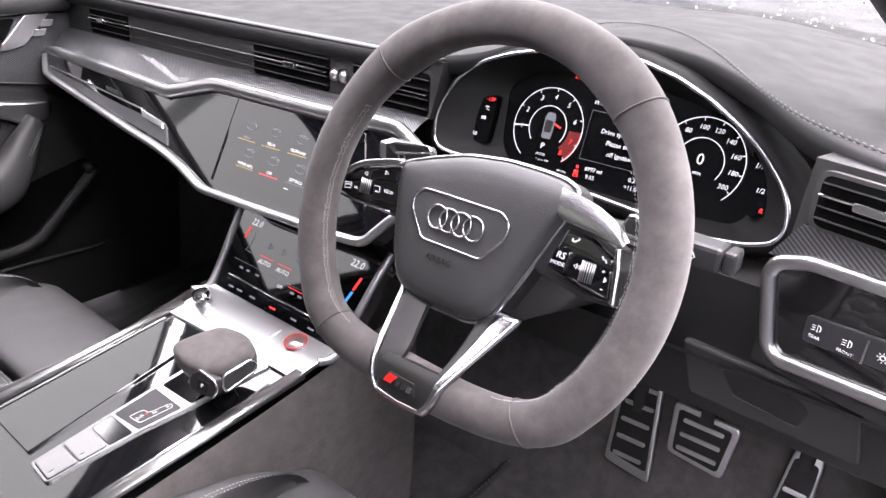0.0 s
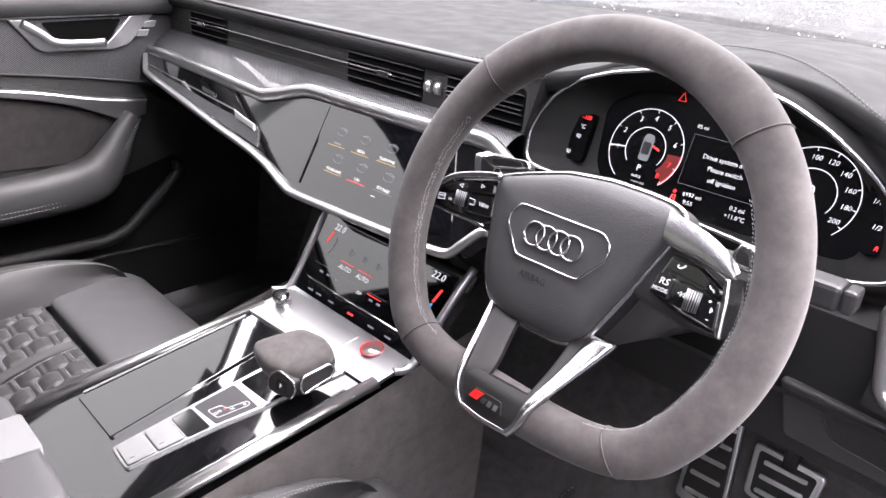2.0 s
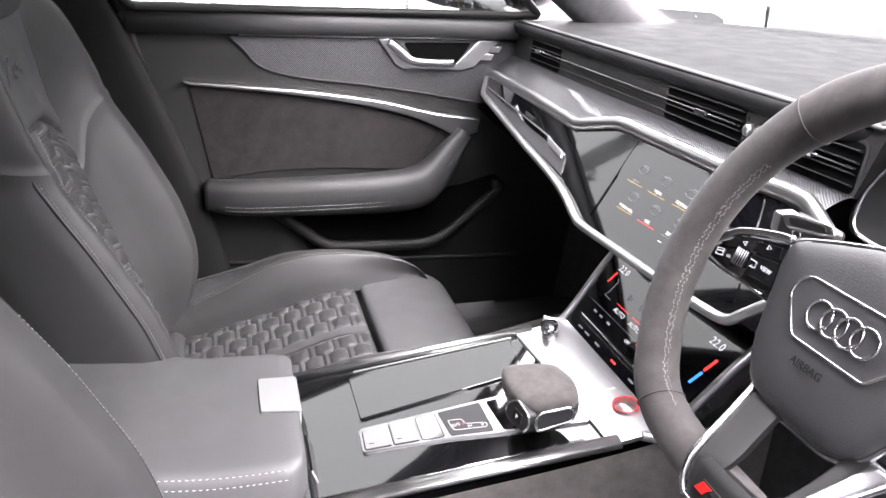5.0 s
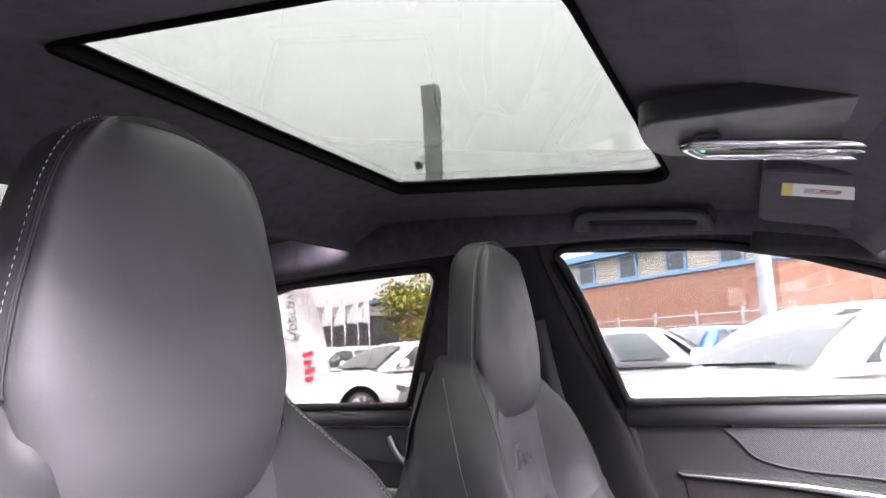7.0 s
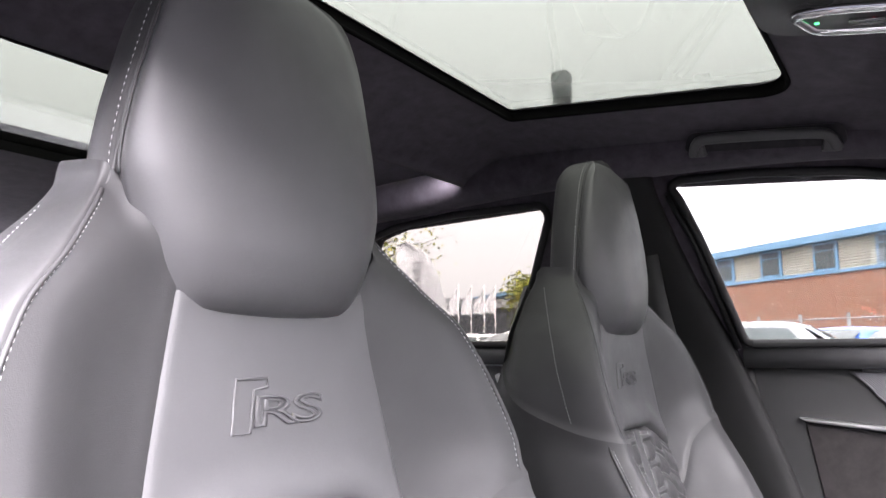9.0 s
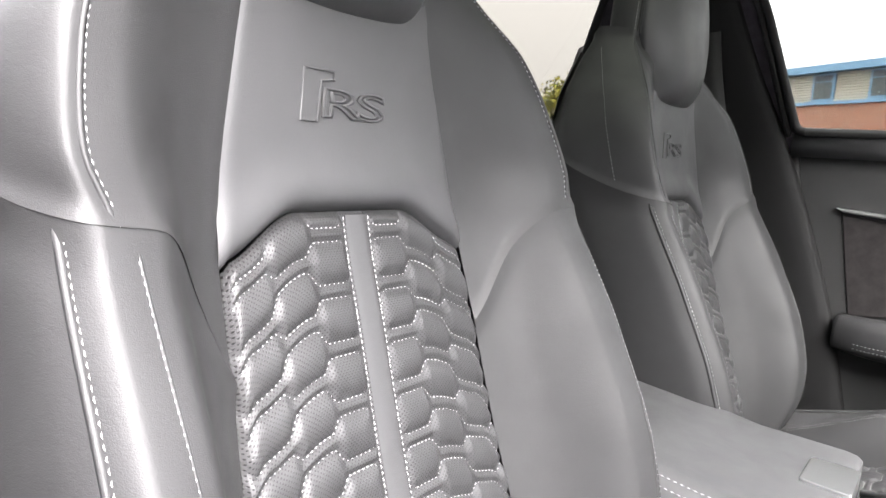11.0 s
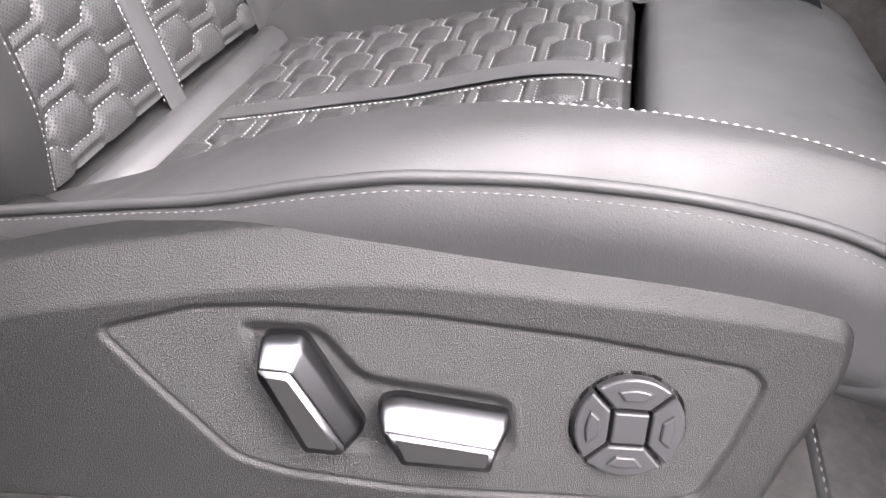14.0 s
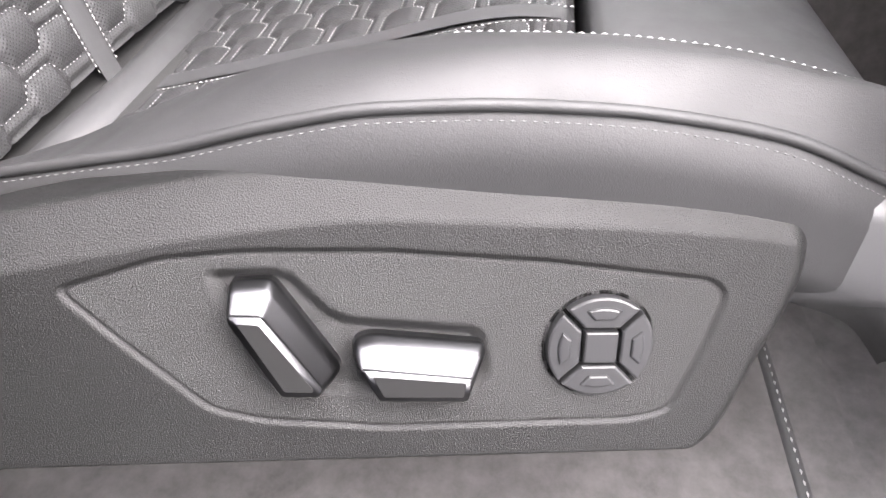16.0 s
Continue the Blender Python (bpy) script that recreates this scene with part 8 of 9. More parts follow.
for k in range(330):
    if k < 260:
        y, z = rng.uniform(0.02, 0.70), rng.uniform(1.10, 1.38)
        if z > 1.395 - 0.45 * max(0.0, y - 0.2) ** 1.3 - 0.01:
            continue
    else:
        y, z = rng.uniform(-0.72, -0.42), rng.uniform(1.10, 1.36)
    c = side_point(y, z, 0.006)
    r = rng.uniform(0.0006, 0.0017)
    a, b = Vector((0, r * 0.7, 0)), Vector((0, 0, r * rng.uniform(0.8, 2.0)))
    i = len(dv)
    dv += [c + a, c + b, c - a, c - b, c + Vector((-r * 0.5, 0, 0)), c + Vector((r * 0.4, 0, 0))]
    df += [(i, i + 1, i + 4), (i + 1, i + 2, i + 4), (i + 2, i + 3, i + 4), (i + 3, i, i + 4), (i + 1, i, i + 5), (i + 2, i + 1, i + 5), (i + 3, i + 2, i + 5), (i, i + 3, i + 5)]
tagged(mesh("rain_drops", dv, df, DROP), "small rain drops on the side windows", "rain drops", kind="stuff")
PAINT_GREY = material("dark_grey_car_paint", (0.03, 0.031, 0.034), 0.55, spec=0.06)
bonnet = surface("bonnet", lambda u, t: Vector((-0.80 + 1.60 * u, 1.66 - 0.55 * (1.6 * u - 0.8) ** 2 + 0.95 * t, 1.035 - 0.02 * t - 0.10 * t * t - 0.07 * (2 * u - 1) ** 4 + 0.012 * math.exp(-((abs(2 * u - 1) - 0.55) / 0.10) ** 2))), 40, 16, PAINT_GREY)
tagged(bonnet, "wet dark grey car bonnet", "bonnet")
cowl = sweep("cowl_panel", [Vector((-0.72 + 1.44 * k / 12, 1.625 - 0.75 * (-0.72 + 1.44 * k / 12) ** 2, 1.045)) for k in range(13)], oval(0.030, 0.012, 10), RUBBER, None, up=(0, 0, 1))
tagged(cowl, "black plastic cowl below the windscreen", "cowl")

# outside mirror on the passenger door
mir = thing("door_mirror", "black outside mirror on the passenger door", "mirror", (-0.95, 0.8, 1.08))
MIRROR = material("mirror_glass", (0.85, 0.87, 0.87), 0.02, metal=1.0)
hr = []
for y, hx, hz in ((0.735, 0.140, 0.057), (0.745, 0.148, 0.063), (0.785, 0.148, 0.063), (0.835, 0.130, 0.056), (0.875, 0.095, 0.044), (0.90, 0.04, 0.02)):
    hr.append([Vector((-0.975 + a, y + 0.66 * a, 1.150 + b)) for a, b in oval(hx, hz, 28, 3.0)])
loft("housing", hr, GLOSS, mir, "gloss black housing")
glass_ring = [Vector((-0.975 + a, 0.731 + 0.66 * a, 1.150 + b)) for a, b in oval(0.122, 0.048, 28, 3.0)]
mesh("mirror_glass", glass_ring + [p + Vector((-0.001, 0.0015, 0)) for p in glass_ring], [tuple(range(28)), tuple(range(28, 56))[::-1]], MIRROR, mir, "mirror glass", smooth=False)
sweep("foot", [(-0.80, 0.80, 1.085), (-0.87, 0.79, 1.10), (-0.93, 0.775, 1.115)], oval(0.03, 0.018, 12), GLOSS, mir, up=(0, 0, 1))

# floor mats and sill edge on the driver's side
mat_ob = thing("floor_mat", "dark grey carpet mat with light stitched edging", "floor mat", (0.42, 0.85, 0.30))
mp = Plane((0.40, 0.86, 0.305), (1, 0, 0), (0, 1, 0.06))
mo = rounded([(-0.21, -0.235), (0.20, -0.235), (0.24, -0.10), (0.24, 0.20), (-0.21, 0.22)], 0.05, 6)
prism("mat", mp, mo, -0.004, 0.006, CARPET, mat_ob, bevel=0.003)
tube("edging", [mp.at(u, v, 0.004) for u, v in mo], 0.008, LEATHER_SOFT_LIT, mat_ob, closed=True, n=8)
stitches("edge_stitching", [[mp.at(u * 0.995, v * 0.995, 0.0118) for u, v in mo + mo[:1]]], THREAD, mat_ob, "light stitching", 0.006, 0.004, 0.0011, 0.0006, [(0, 0, 1)])


# ---- outside ----
ASPHALT = material("wet_grey_asphalt", (0.07, 0.07, 0.072), 0.75, spec=0.15)
_t = tex(ASPHALT, "ShaderNodeTexNoise", 120, 4)
bump(ASPHALT, _t, "Fac", 0.4, 0.004)
ramp(ASPHALT, tex(ASPHALT, "ShaderNodeTexNoise", 1.2, 4), "Fac", [(0.35, (0.05, 0.05, 0.052)), (0.7, (0.10, 0.10, 0.102))])
ground = mesh("ground", [(-900, -900, 0.0), (900, -900, 0.0), (900, 900, 0.0), (-900, 900, 0.0)], [(0, 1, 2, 3)], ASPHALT)
tagged(ground, "grey asphalt of a dealer's car park", "ground", kind="structure")


def paint(name, c):
    m = material(name, c, 0.3, coat=0.8)
    a = tex(m, "ShaderNodeTexNoise", 3, 3)
    ramp(m, a, "Fac", [(0.3, 0.26), (0.7, 0.36)], "Roughness")
    return m


WHITE_PAINT = paint("white_car_paint", (0.80, 0.80, 0.79))
GREY_PAINT = paint("grey_car_paint", (0.16, 0.16, 0.165))
BLUE_PAINT = paint("blue_car_paint", (0.03, 0.10, 0.42))
CAR_GLASS = material("dark_car_glass", (0.05, 0.06, 0.06), 0.04)
HEADLAMP = material("clear_headlamp", (0.55, 0.57, 0.6), 0.08, metal=0.5)
TYRE = material("tyre_rubber", (0.02, 0.02, 0.02), 0.7)
ALLOY = brushed("alloy_wheel", 0.55, 0.3)
body_top = pchip([-2.25, -2.2, -2.0, -1.7, 0.7, 0.95, 1.5, 2.0, 2.2, 2.25], [0.70, 0.88, 0.98, 1.0, 0.99, 0.985, 0.93, 0.82, 0.70, 0.56])
body_half = pchip([-2.25, -2.2, -2.0, -1.4, 0.0, 1.3, 1.9, 2.15, 2.25], [0.66, 0.76, 0.84, 0.90, 0.91, 0.90, 0.85, 0.74, 0.60])


def parked_car(label, at, heading, coat, roof=1.45, hatch=False):
    """A parked car; its length runs along the heading."""
    fw = Vector((heading[0], heading[1], 0)).normalized()
    rt = Vector((fw.y, -fw.x, 0))
    base = Vector((at[0], at[1], 0))
    car = thing("parked_car", label, "car", base, "parked cars")

    def P(s, r, z):
        return base + fw * s + rt * r + Vector((0, 0, z))

    rings = []
    for i in range(37):
        s = -2.25 + 4.5 * i / 36
        zt, w = body_top(s), body_half(s)
        zb = 0.24 + 0.10 * step(1.9, 2.25, abs(s))
        ring = []
        for a, b in oval(1, 1, 28, 3.6):
            k = 1.0 - 0.10 * max(0, b) ** 2 - 0.05 * max(0, -b) ** 2
            ring.append(P(s, a * w * k, (zt + zb) / 2 + b * (zt - zb) / 2))
        rings.append(ring)
    body = loft("body", rings, coat, car)
    rear_b, rear_r = (-2.05, -1.55) if hatch else (-1.75, -0.95)
    low = [(0.95, 0.30), (0.90, 0.55), (0.80, 0.74), (0.55, 0.80), (-0.3, 0.815), (-1.2, 0.80), (rear_b + 0.15, 0.74), (rear_b, 0.60), (rear_b - 0.03, 0.30)]
    high = [(0.16, 0.28), (0.13, 0.46), (0.08, 0.56), (-0.02, 0.59), (-0.4, 0.60), (-0.8, 0.59), (rear_r + 0.12, 0.56), (rear_r, 0.46), (rear_r - 0.02, 0.28)]
    low = low + [(s, -r) for s, r in low[::-1]]
    high = high + [(s, -r) for s, r in high[::-1]]
    z0 = 0.93

    def cabin(k):
        bow = 0.035 * math.sin(k * math.pi)
        return [P(a[0] + (b[0] - a[0]) * k + (bow if a[0] > 0.5 else 0), (a[1] + (b[1] - a[1]) * k) + math.copysign(bow, a[1]), z0 + (roof - 0.05 - z0) * k) for a, b in zip(low, high)]

    cr = [cabin(k / 6) for k in range(7)]
    cr.append([P(-0.43 + (s + 0.43) * 0.90, r * 0.88, roof - 0.018) for s, r in high])
    cr.append([P(-0.43 + (s + 0.43) * 0.55, r * 0.5, roof) for s, r in high])
    loft("cabin", cr, coat, car)

    def pane(name, quad, mat=CAR_GLASS, bow=0.012, lab="", parent=None):
        q = [Vector(p) for p in quad]
        n = (q[1] - q[0]).cross(q[3] - q[0]).normalized()
        c = sum(q, Vector()) / 4
        mid = base + Vector((0, 0, 0.9)) - fw * 0.4
        if n.dot(c - mid) < 0:
            n = -n
        return surface(name, lambda u, v: q[0].lerp(q[1], u).lerp(q[3].lerp(q[2], u), v) + n * (0.012 + bow * math.sin(v * math.pi) + 0.02 * math.sin(u * math.pi)), 9, 7, mat, parent or car, lab)

    zr = roof - 0.10
    pane("windscreen", [P(0.90, -0.66, 1.0), P(0.90, 0.66, 1.0), P(0.22, 0.52, zr + 0.02), P(0.22, -0.52, zr + 0.02)], bow=0.035)
    pane("rear_window", [P(rear_b - 0.02, -0.56, 1.02), P(rear_b - 0.02, 0.56, 1.02), P(rear_r - 0.05, 0.46, zr), P(rear_r - 0.05, -0.46, zr)])
    for sd in (-1, 1):
        for s0, s1, t0, t1 in ((0.62, -0.28, 0.04, -0.28), (-0.34, -1.10, -0.34, -0.86), (-1.15, rear_b + 0.28, -0.91, rear_r + 0.10)):
            pane("side_window", [P(s0, sd * 0.797, 1.01), P(s1, sd * (0.795 if s1 > -1.2 else 0.765), 1.02), P(t1, sd * 0.632, zr), P(t0, sd * 0.632, zr)], bow=0.035)
        m = sweep("door_mirror", [P(0.52, sd * 0.90, 1.04), P(0.55, sd * 0.97, 1.07), P(0.55, sd * 1.06, 1.075), P(0.53, sd * 1.10, 1.07)], oval(0.06, 0.075, 12, 2.6), coat, car, up=(0, 0, 1), scale=lambda t: 0.6 + 0.5 * math.sin(t * 2.6))
        for s in (-0.20, -1.05):
            sweep("door_handle", [P(s, sd * 0.915, 0.86), P(s - 0.10, sd * 0.930, 0.865), P(s - 0.2, sd * 0.915, 0.87)], oval(0.012, 0.018, 8), coat, car, up=(0, 0, 1))
        prism("headlamp", Plane(P(2.02, sd * 0.62, 0.70), rt * sd, Vector((0, 0, 1)) - fw * 0.3), [(-0.16, -0.05), (0.13, -0.02), (0.20, 0.075), (-0.12, 0.03)], -0.12 if sd > 0 else 0.12, 0.06 if sd > 0 else -0.06, HEADLAMP, car, "clear headlamp")
        for s in (1.36, -1.40):
            c = P(s, sd * 0.80, 0.33)
            w = sweep("wheel", [c - rt * sd * 0.05, c + rt * sd * 0.09, c + rt * sd * 0.115], oval(0.33, 0.33, 28), TYRE, car, up=(0, 0, 1), scale=lambda t: 1 - 0.08 * step(0.6, 1.0, t))
            # solid near-black disc stands for the shaded hollow round the wheel
            sweep("wheel_arch", [P(s, sd * 0.60, 0.36), P(s, sd * 0.905, 0.36)], oval(0.39, 0.39, 28), VOID, car, up=(0, 0, 1))
            for k in range(10):
                a = k * math.pi / 5
                d = fw * math.cos(a) + Vector((0, 0, math.sin(a)))
                tube("spoke", [c + rt * sd * 0.118 + d * 0.03, c + rt * sd * 0.121 + d * 0.235], 0.014, ALLOY, w, n=5)
            tube("rim", [c + rt * sd * 0.118 + (fw * math.cos(k * math.pi / 12) + Vector((0, 0, math.sin(k * math.pi / 12)))) * 0.235 for k in range(24)], 0.013, ALLOY, w, closed=True, n=5)
        # roof rail, door line
        tube("door_line", [P(-0.31, sd * 0.922, 0.42), P(-0.31, sd * 0.912, 0.80), P(-0.31, sd * 0.842, 0.98)], 0.006, VOID, car, n=4)
    prism("grille", Plane(P(2.20, 0, 0.55), rt, Vector((0, 0, 1)) - fw * 0.1), rounded([(-0.36, -0.16), (0.36, -0.16), (0.44, 0.06), (0.30, 0.13), (-0.30, 0.13), (-0.44, 0.06)], 0.03, 3), -0.10, 0.075, GLOSS, car, "black grille")
    prism("number_plate", Plane(P(2.285, 0, 0.50), rt, (0, 0, 1)), [(-0.26, -0.055), (0.26, -0.055), (0.26, 0.055), (-0.26, 0.055)], -0.03, 0.012, PAPER, car, "white number plate")
    tube("wiper", [P(0.96, 0.45, 1.015), P(0.94, -0.35, 1.03)], 0.010, VOID, car, n=5)
    return car


parked_car("white saloon parked on wet asphalt", (-5.9, 0.83), (0.66, -0.75), WHITE_PAINT, 1.47)
parked_car("white saloon parked beside the banner", (-11.2, -5.9), (0.88, -0.48), WHITE_PAINT)
parked_car("white estate parked behind another white car", (-13.3, -8.8), (0.86, -0.5), WHITE_PAINT, 1.46, True)
parked_car("dark grey hatchback parked side-on", (-9.3, -2.45), (-0.06, -1.0), GREY_PAINT, 1.44, True)
parked_car("blue hatchback parked with a bright windscreen", (-14.6, -1.0), (0.88, -0.48), BLUE_PAINT, 1.52, True)
parked_car("white hatchback parked in a further row", (-12.0, 4.3), (0.84, -0.54), WHITE_PAINT, 1.44, True)
parked_car("white saloon parked at the end of the row", (-8.6, 6.6), (0.80, -0.60), WHITE_PAINT, 1.46)
parked_car("silver-white saloon parked in the far row", (-17.0, -14.0), (0.88, -0.48), WHITE_PAINT, 1.45)
parked_car("blue saloon parked in the far row", (-13.5, -12.2), (0.86, -0.5), BLUE_PAINT, 1.42)


# ---- brick building with a clad upper storey ----
def brick_material():
    m = material("red_brick", (0.36, 0.15, 0.09), 0.85)
    b = tex(m, "ShaderNodeTexBrick", 1.0, coords="UV")
    b.inputs["Color1"].default_value, b.inputs["Color2"].default_value, b.inputs["Mortar"].default_value = (0.22, 0.075, 0.040, 1), (0.30, 0.11, 0.06, 1), (0.30, 0.24, 0.19, 1)
    b.inputs["Brick Width"].default_value, b.inputs["Row Height"].default_value, b.inputs["Mortar Size"].default_value = 0.225, 0.075, 0.010
    m.node_tree.links.new(b.outputs["Color"], m.node_tree.nodes["Principled BSDF"].inputs["Base Color"])
    bump(m, b, "Fac", 0.5, 0.01, True)
    return m


BRICK = brick_material()
CLADDING = material("pale_ribbed_cladding", (0.36, 0.33, 0.27), 0.6)
ramp(CLADDING, tex(CLADDING, "ShaderNodeTexNoise", 1.5, 3), "Fac", [(0.3, (0.31, 0.29, 0.23)), (0.7, (0.40, 0.37, 0.31))])
BLUE_TRIM = material("blue_painted_metal", (0.13, 0.25, 0.37), 0.45)
ROOF_DARK = material("dark_cladding", (0.045, 0.048, 0.055), 0.6)
CONCRETE = material("pale_galvanised_steel", (0.26, 0.265, 0.27), 0.55, metal=0.3)
ramp(CONCRETE, tex(CONCRETE, "ShaderNodeTexNoise", 4, 4), "Fac", [(0.3, (0.22, 0.225, 0.23)), (0.7, (0.30, 0.305, 0.31))])

office = thing("office_building", "red brick building with pale cladding and blue window frames", "building", (-33, 0, 0))


def facade(a, b, first, gap, count):
    A, B = Vector((*a, 0)), Vector((*b, 0))
    d = (B - A).normalized()
    L = (B - A).length
    pl = Plane(A, d, (0, 0, 1))
    ob = mesh("brick_wall", [pl.at(0, 0), pl.at(L, 0), pl.at(L, 4.3), pl.at(0, 4.3)] + [pl.at(0, 0, -0.3), pl.at(L, 0, -0.3), pl.at(L, 4.3, -0.3), pl.at(0, 4.3, -0.3)], [(0, 1, 2, 3), (7, 6, 5, 4), (3, 2, 6, 7), (0, 3, 7, 4), (1, 5, 6, 2)], BRICK, office, "red brick wall", smooth=False)
    lay = ob.data.uv_layers.new(name="bricks")
    for lp in ob.data.loops:
        i = lp.vertex_index % 4
        lay.data[lp.index].uv = ((0, 0), (L, 0), (L, 4.3), (0, 4.3))[i]
    # ribbed cladding in courses
    n = 11
    prof = []
    for k in range(n):
        z = 4.42 + 1.24 * k / n
        prof += [(z, 0.05), (z + 1.24 / n * 0.75, 0.02), (z + 1.24 / n * 0.8, 0.0)]
    prof.append((5.66, 0.0))
    mesh("cladding", [pl.at(u, z, w - 0.05) for u in (0, L) for z, w in prof], [(i, len(prof) + i, len(prof) + i + 1, i + 1) for i in range(len(prof) - 1)], CLADDING, office, "pale horizontal cladding", smooth=False)
    prism("sill_band", pl, [(0, 4.28), (L, 4.28), (L, 4.42), (0, 4.42)], -0.1, 0.08, BLUE_TRIM, office, "blue sill band")
    prism("fascia", pl, [(-0.3, 5.66), (L + 0.3, 5.66), (L + 0.3, 5.98), (-0.3, 5.98)], -0.3, 0.35, BLUE_TRIM, office, "blue roof fascia")
    for k in range(count):
        u = first + gap * k
        if u + 1.3 < L:
            w = prism("window", pl, [(u, 4.40), (u + 1.25, 4.40), (u + 1.25, 5.62), (u, 5.62)], -0.05, 0.07, BLUE_TRIM, office, "blue-framed window")
            prism("pane", pl, [(u + 0.13, 4.52), (u + 1.12, 4.52), (u + 1.12, 5.25), (u + 0.13, 5.25)], 0.0, 0.078, CAR_GLASS, w, "window glass")
            prism("blind", pl, [(u + 0.13, 5.29), (u + 1.12, 5.29), (u + 1.12, 5.54), (u + 0.13, 5.54)], 0.0, 0.076, ROOF_DARK, w)


CORNER = (-30.4, 1.1)
facade((-58.0, -35.7), CORNER, 0.6, 3.05, 15)
facade(CORNER, (-33.6, 13.6), 0.9, 3.4, 5)
mesh("roof", [(-58.0, -35.7, 6.0), (*CORNER, 6.0), (-33.6, 13.6, 6.0), (-72, -25, 6.0), (-58, -20, 7.2), (-42, -2, 7.2)], [(0, 1, 5, 4), (1, 2, 5), (2, 3, 4, 5), (3, 0, 4)], ROOF_DARK, office, "low dark roof", smooth=False)

# palisade fence in front of the building
fence = thing("steel_fence", "galvanised steel mesh fence before the brick building", "fence", (-24, -4, 0))
fa, fb = Vector((-37.0, -19.0, 0)), Vector((-22.0, 6.0, 0))
for i in range(17):
    p = fa.lerp(fb, i / 16)
    rbox("post", (p.x - 0.05, p.y - 0.05, 0), (p.x + 0.05, p.y + 0.05, 2.35), CONCRETE, fence, bevel=0)
for z in (0.3, 1.05, 1.8, 2.15):
    tube("rail", [fa + Vector((0, 0, z)), fb + Vector((0, 0, z))], 0.025, CONCRETE, fence, n=5)
wv, wf = [], []
for i in range(300):
    p = fa.lerp(fb, i / 299)
    k = len(wv)
    wv += [(p.x - 0.004, p.y, 0.1), (p.x + 0.004, p.y, 0.1), (p.x + 0.004, p.y, 2.2), (p.x - 0.004, p.y, 2.2), (p.x, p.y + 0.006, 0.1), (p.x, p.y + 0.006, 2.2)]
    wf += [(k, k + 1, k + 2, k + 3), (k + 1, k + 4, k + 5, k + 2), (k + 4, k, k + 3, k + 5)]
ob = mesh("bars", wv, wf, CONCRETE, fence, smooth=False)
tagged(ob, "thin upright bars", kind="stuff")

# unseen plain wall, added to block daylight beside the driver's door
light_block = rbox("light_block_wall", (1.45, -7.0, 0.0), (1.65, 0.95, 1.9), ROOF_DARK, None, bevel=0.01)
tagged(light_block, "unseen dark wall added to block light at the driver's side", "wall", kind="structure")

# posts and masts
post = thing("lamp_post", "pale tapered steel lamp post", "lamp post", (-15.2, 0.45, 0))
sweep("pole", [(-15.2, 0.45, 0), (-15.2, 0.45, 1.5), (-15.2, 0.45, 8.0)], oval(0.17, 0.17, 16), CONCRETE, post, up=(0, 1, 0), scale=lambda t: 1.05 - 0.25 * t)
rbox("lamp_head", (-15.4, 0.0, 8.0), (-15.0, 0.9, 8.14), CONCRETE, post, bevel=0.04)
for x, y, h in ((-20.0, 4.2, 5.6), (-21.0, 5.3, 5.6)):
    pp = thing("flag_pole", "thin white flag pole", "pole", (x, y, 0), "thin poles")
    tube("shaft", [(x, y, 0), (x, y, h)], 0.06, WHITE_PAINT, pp, n=8, up=(0, 1, 0))
mast = thing("camera_mast", "square grey steel mast with two small cameras", "mast", (-12, -5.35, 0))
M0 = Vector((-12, -5.35, 0))
GREY_STEEL = material("grey_painted_steel", (0.22, 0.23, 0.235), 0.5)
ramp(GREY_STEEL, tex(GREY_STEEL, "ShaderNodeTexNoise", 6, 3), "Fac", [(0.3, (0.19, 0.2, 0.2)), (0.7, (0.25, 0.26, 0.265))])
rbox("shaft", (-12.14, -5.49, 0), (-11.86, -5.21, 6.5), GREY_STEEL, mast, "square grey shaft", bevel=0.015)
rbox("cap", (-12.16, -5.51, 6.14), (-11.84, -5.19, 6.55), CONCRETE, mast, bevel=0.02)
for z, s in ((5.95, 1), (4.95, -1)):
    tube("bracket", [M0 + Vector((0.14, 0, z + 0.1)), M0 + Vector((0.24, s * 0.16, z + 0.1)), M0 + Vector((0.24, s * 0.22, z))], 0.03, GREY_STEEL, mast, n=6)
    sweep("camera_head", [M0 + Vector((0.24, s * 0.22, z - 0.12)), M0 + Vector((0.24, s * 0.22, z)), M0 + Vector((0.24, s * 0.22, z + 0.04))], oval(0.10, 0.10, 12), GREY_STEEL, mast, up=(0, 1, 0), scale=lambda t: 0.6 + 0.4 * math.sin(t * 3))
rbox("equipment_box", (-12.55, -5.5, 0.3), (-12.2, -5.1, 2.05), CONCRETE, mast, "pale grey equipment box", bevel=0.02)

# feather banner
BANNER_CLOTH = material("white_banner_cloth", (0.62, 0.62, 0.64), 0.8)
bump(BANNER_CLOTH, tex(BANNER_CLOTH, "ShaderNodeTexNoise", 9, 3), "Fac", 0.6, 0.01)
BANNER_RED = material("red_banner_print", (0.62, 0.03, 0.08), 0.7)
BANNER_GREY = material("grey_banner_print", (0.10, 0.10, 0.105), 0.7)
bn = thing("feather_banner", "white feather banner with grey and red print", "banner", (-7.5, -5.6, 0))
BP = Plane((-7.5, -5.6, 0), (0.56, -0.83, 0), (0, 0, 1))
near_edge = pchip([0.20, 0.9, 1.46, 2.02, 2.54, 2.60], [-0.02, 0.08, 0.17, 0.27, 0.31, 0.20])
far_edge = pchip([0.20, 0.88, 1.20, 1.53, 1.76, 2.14, 2.44, 2.57, 2.60], [-0.52, -0.52, -0.49, -0.44, -0.38, -0.27, -0.10, 0.09, 0.19])


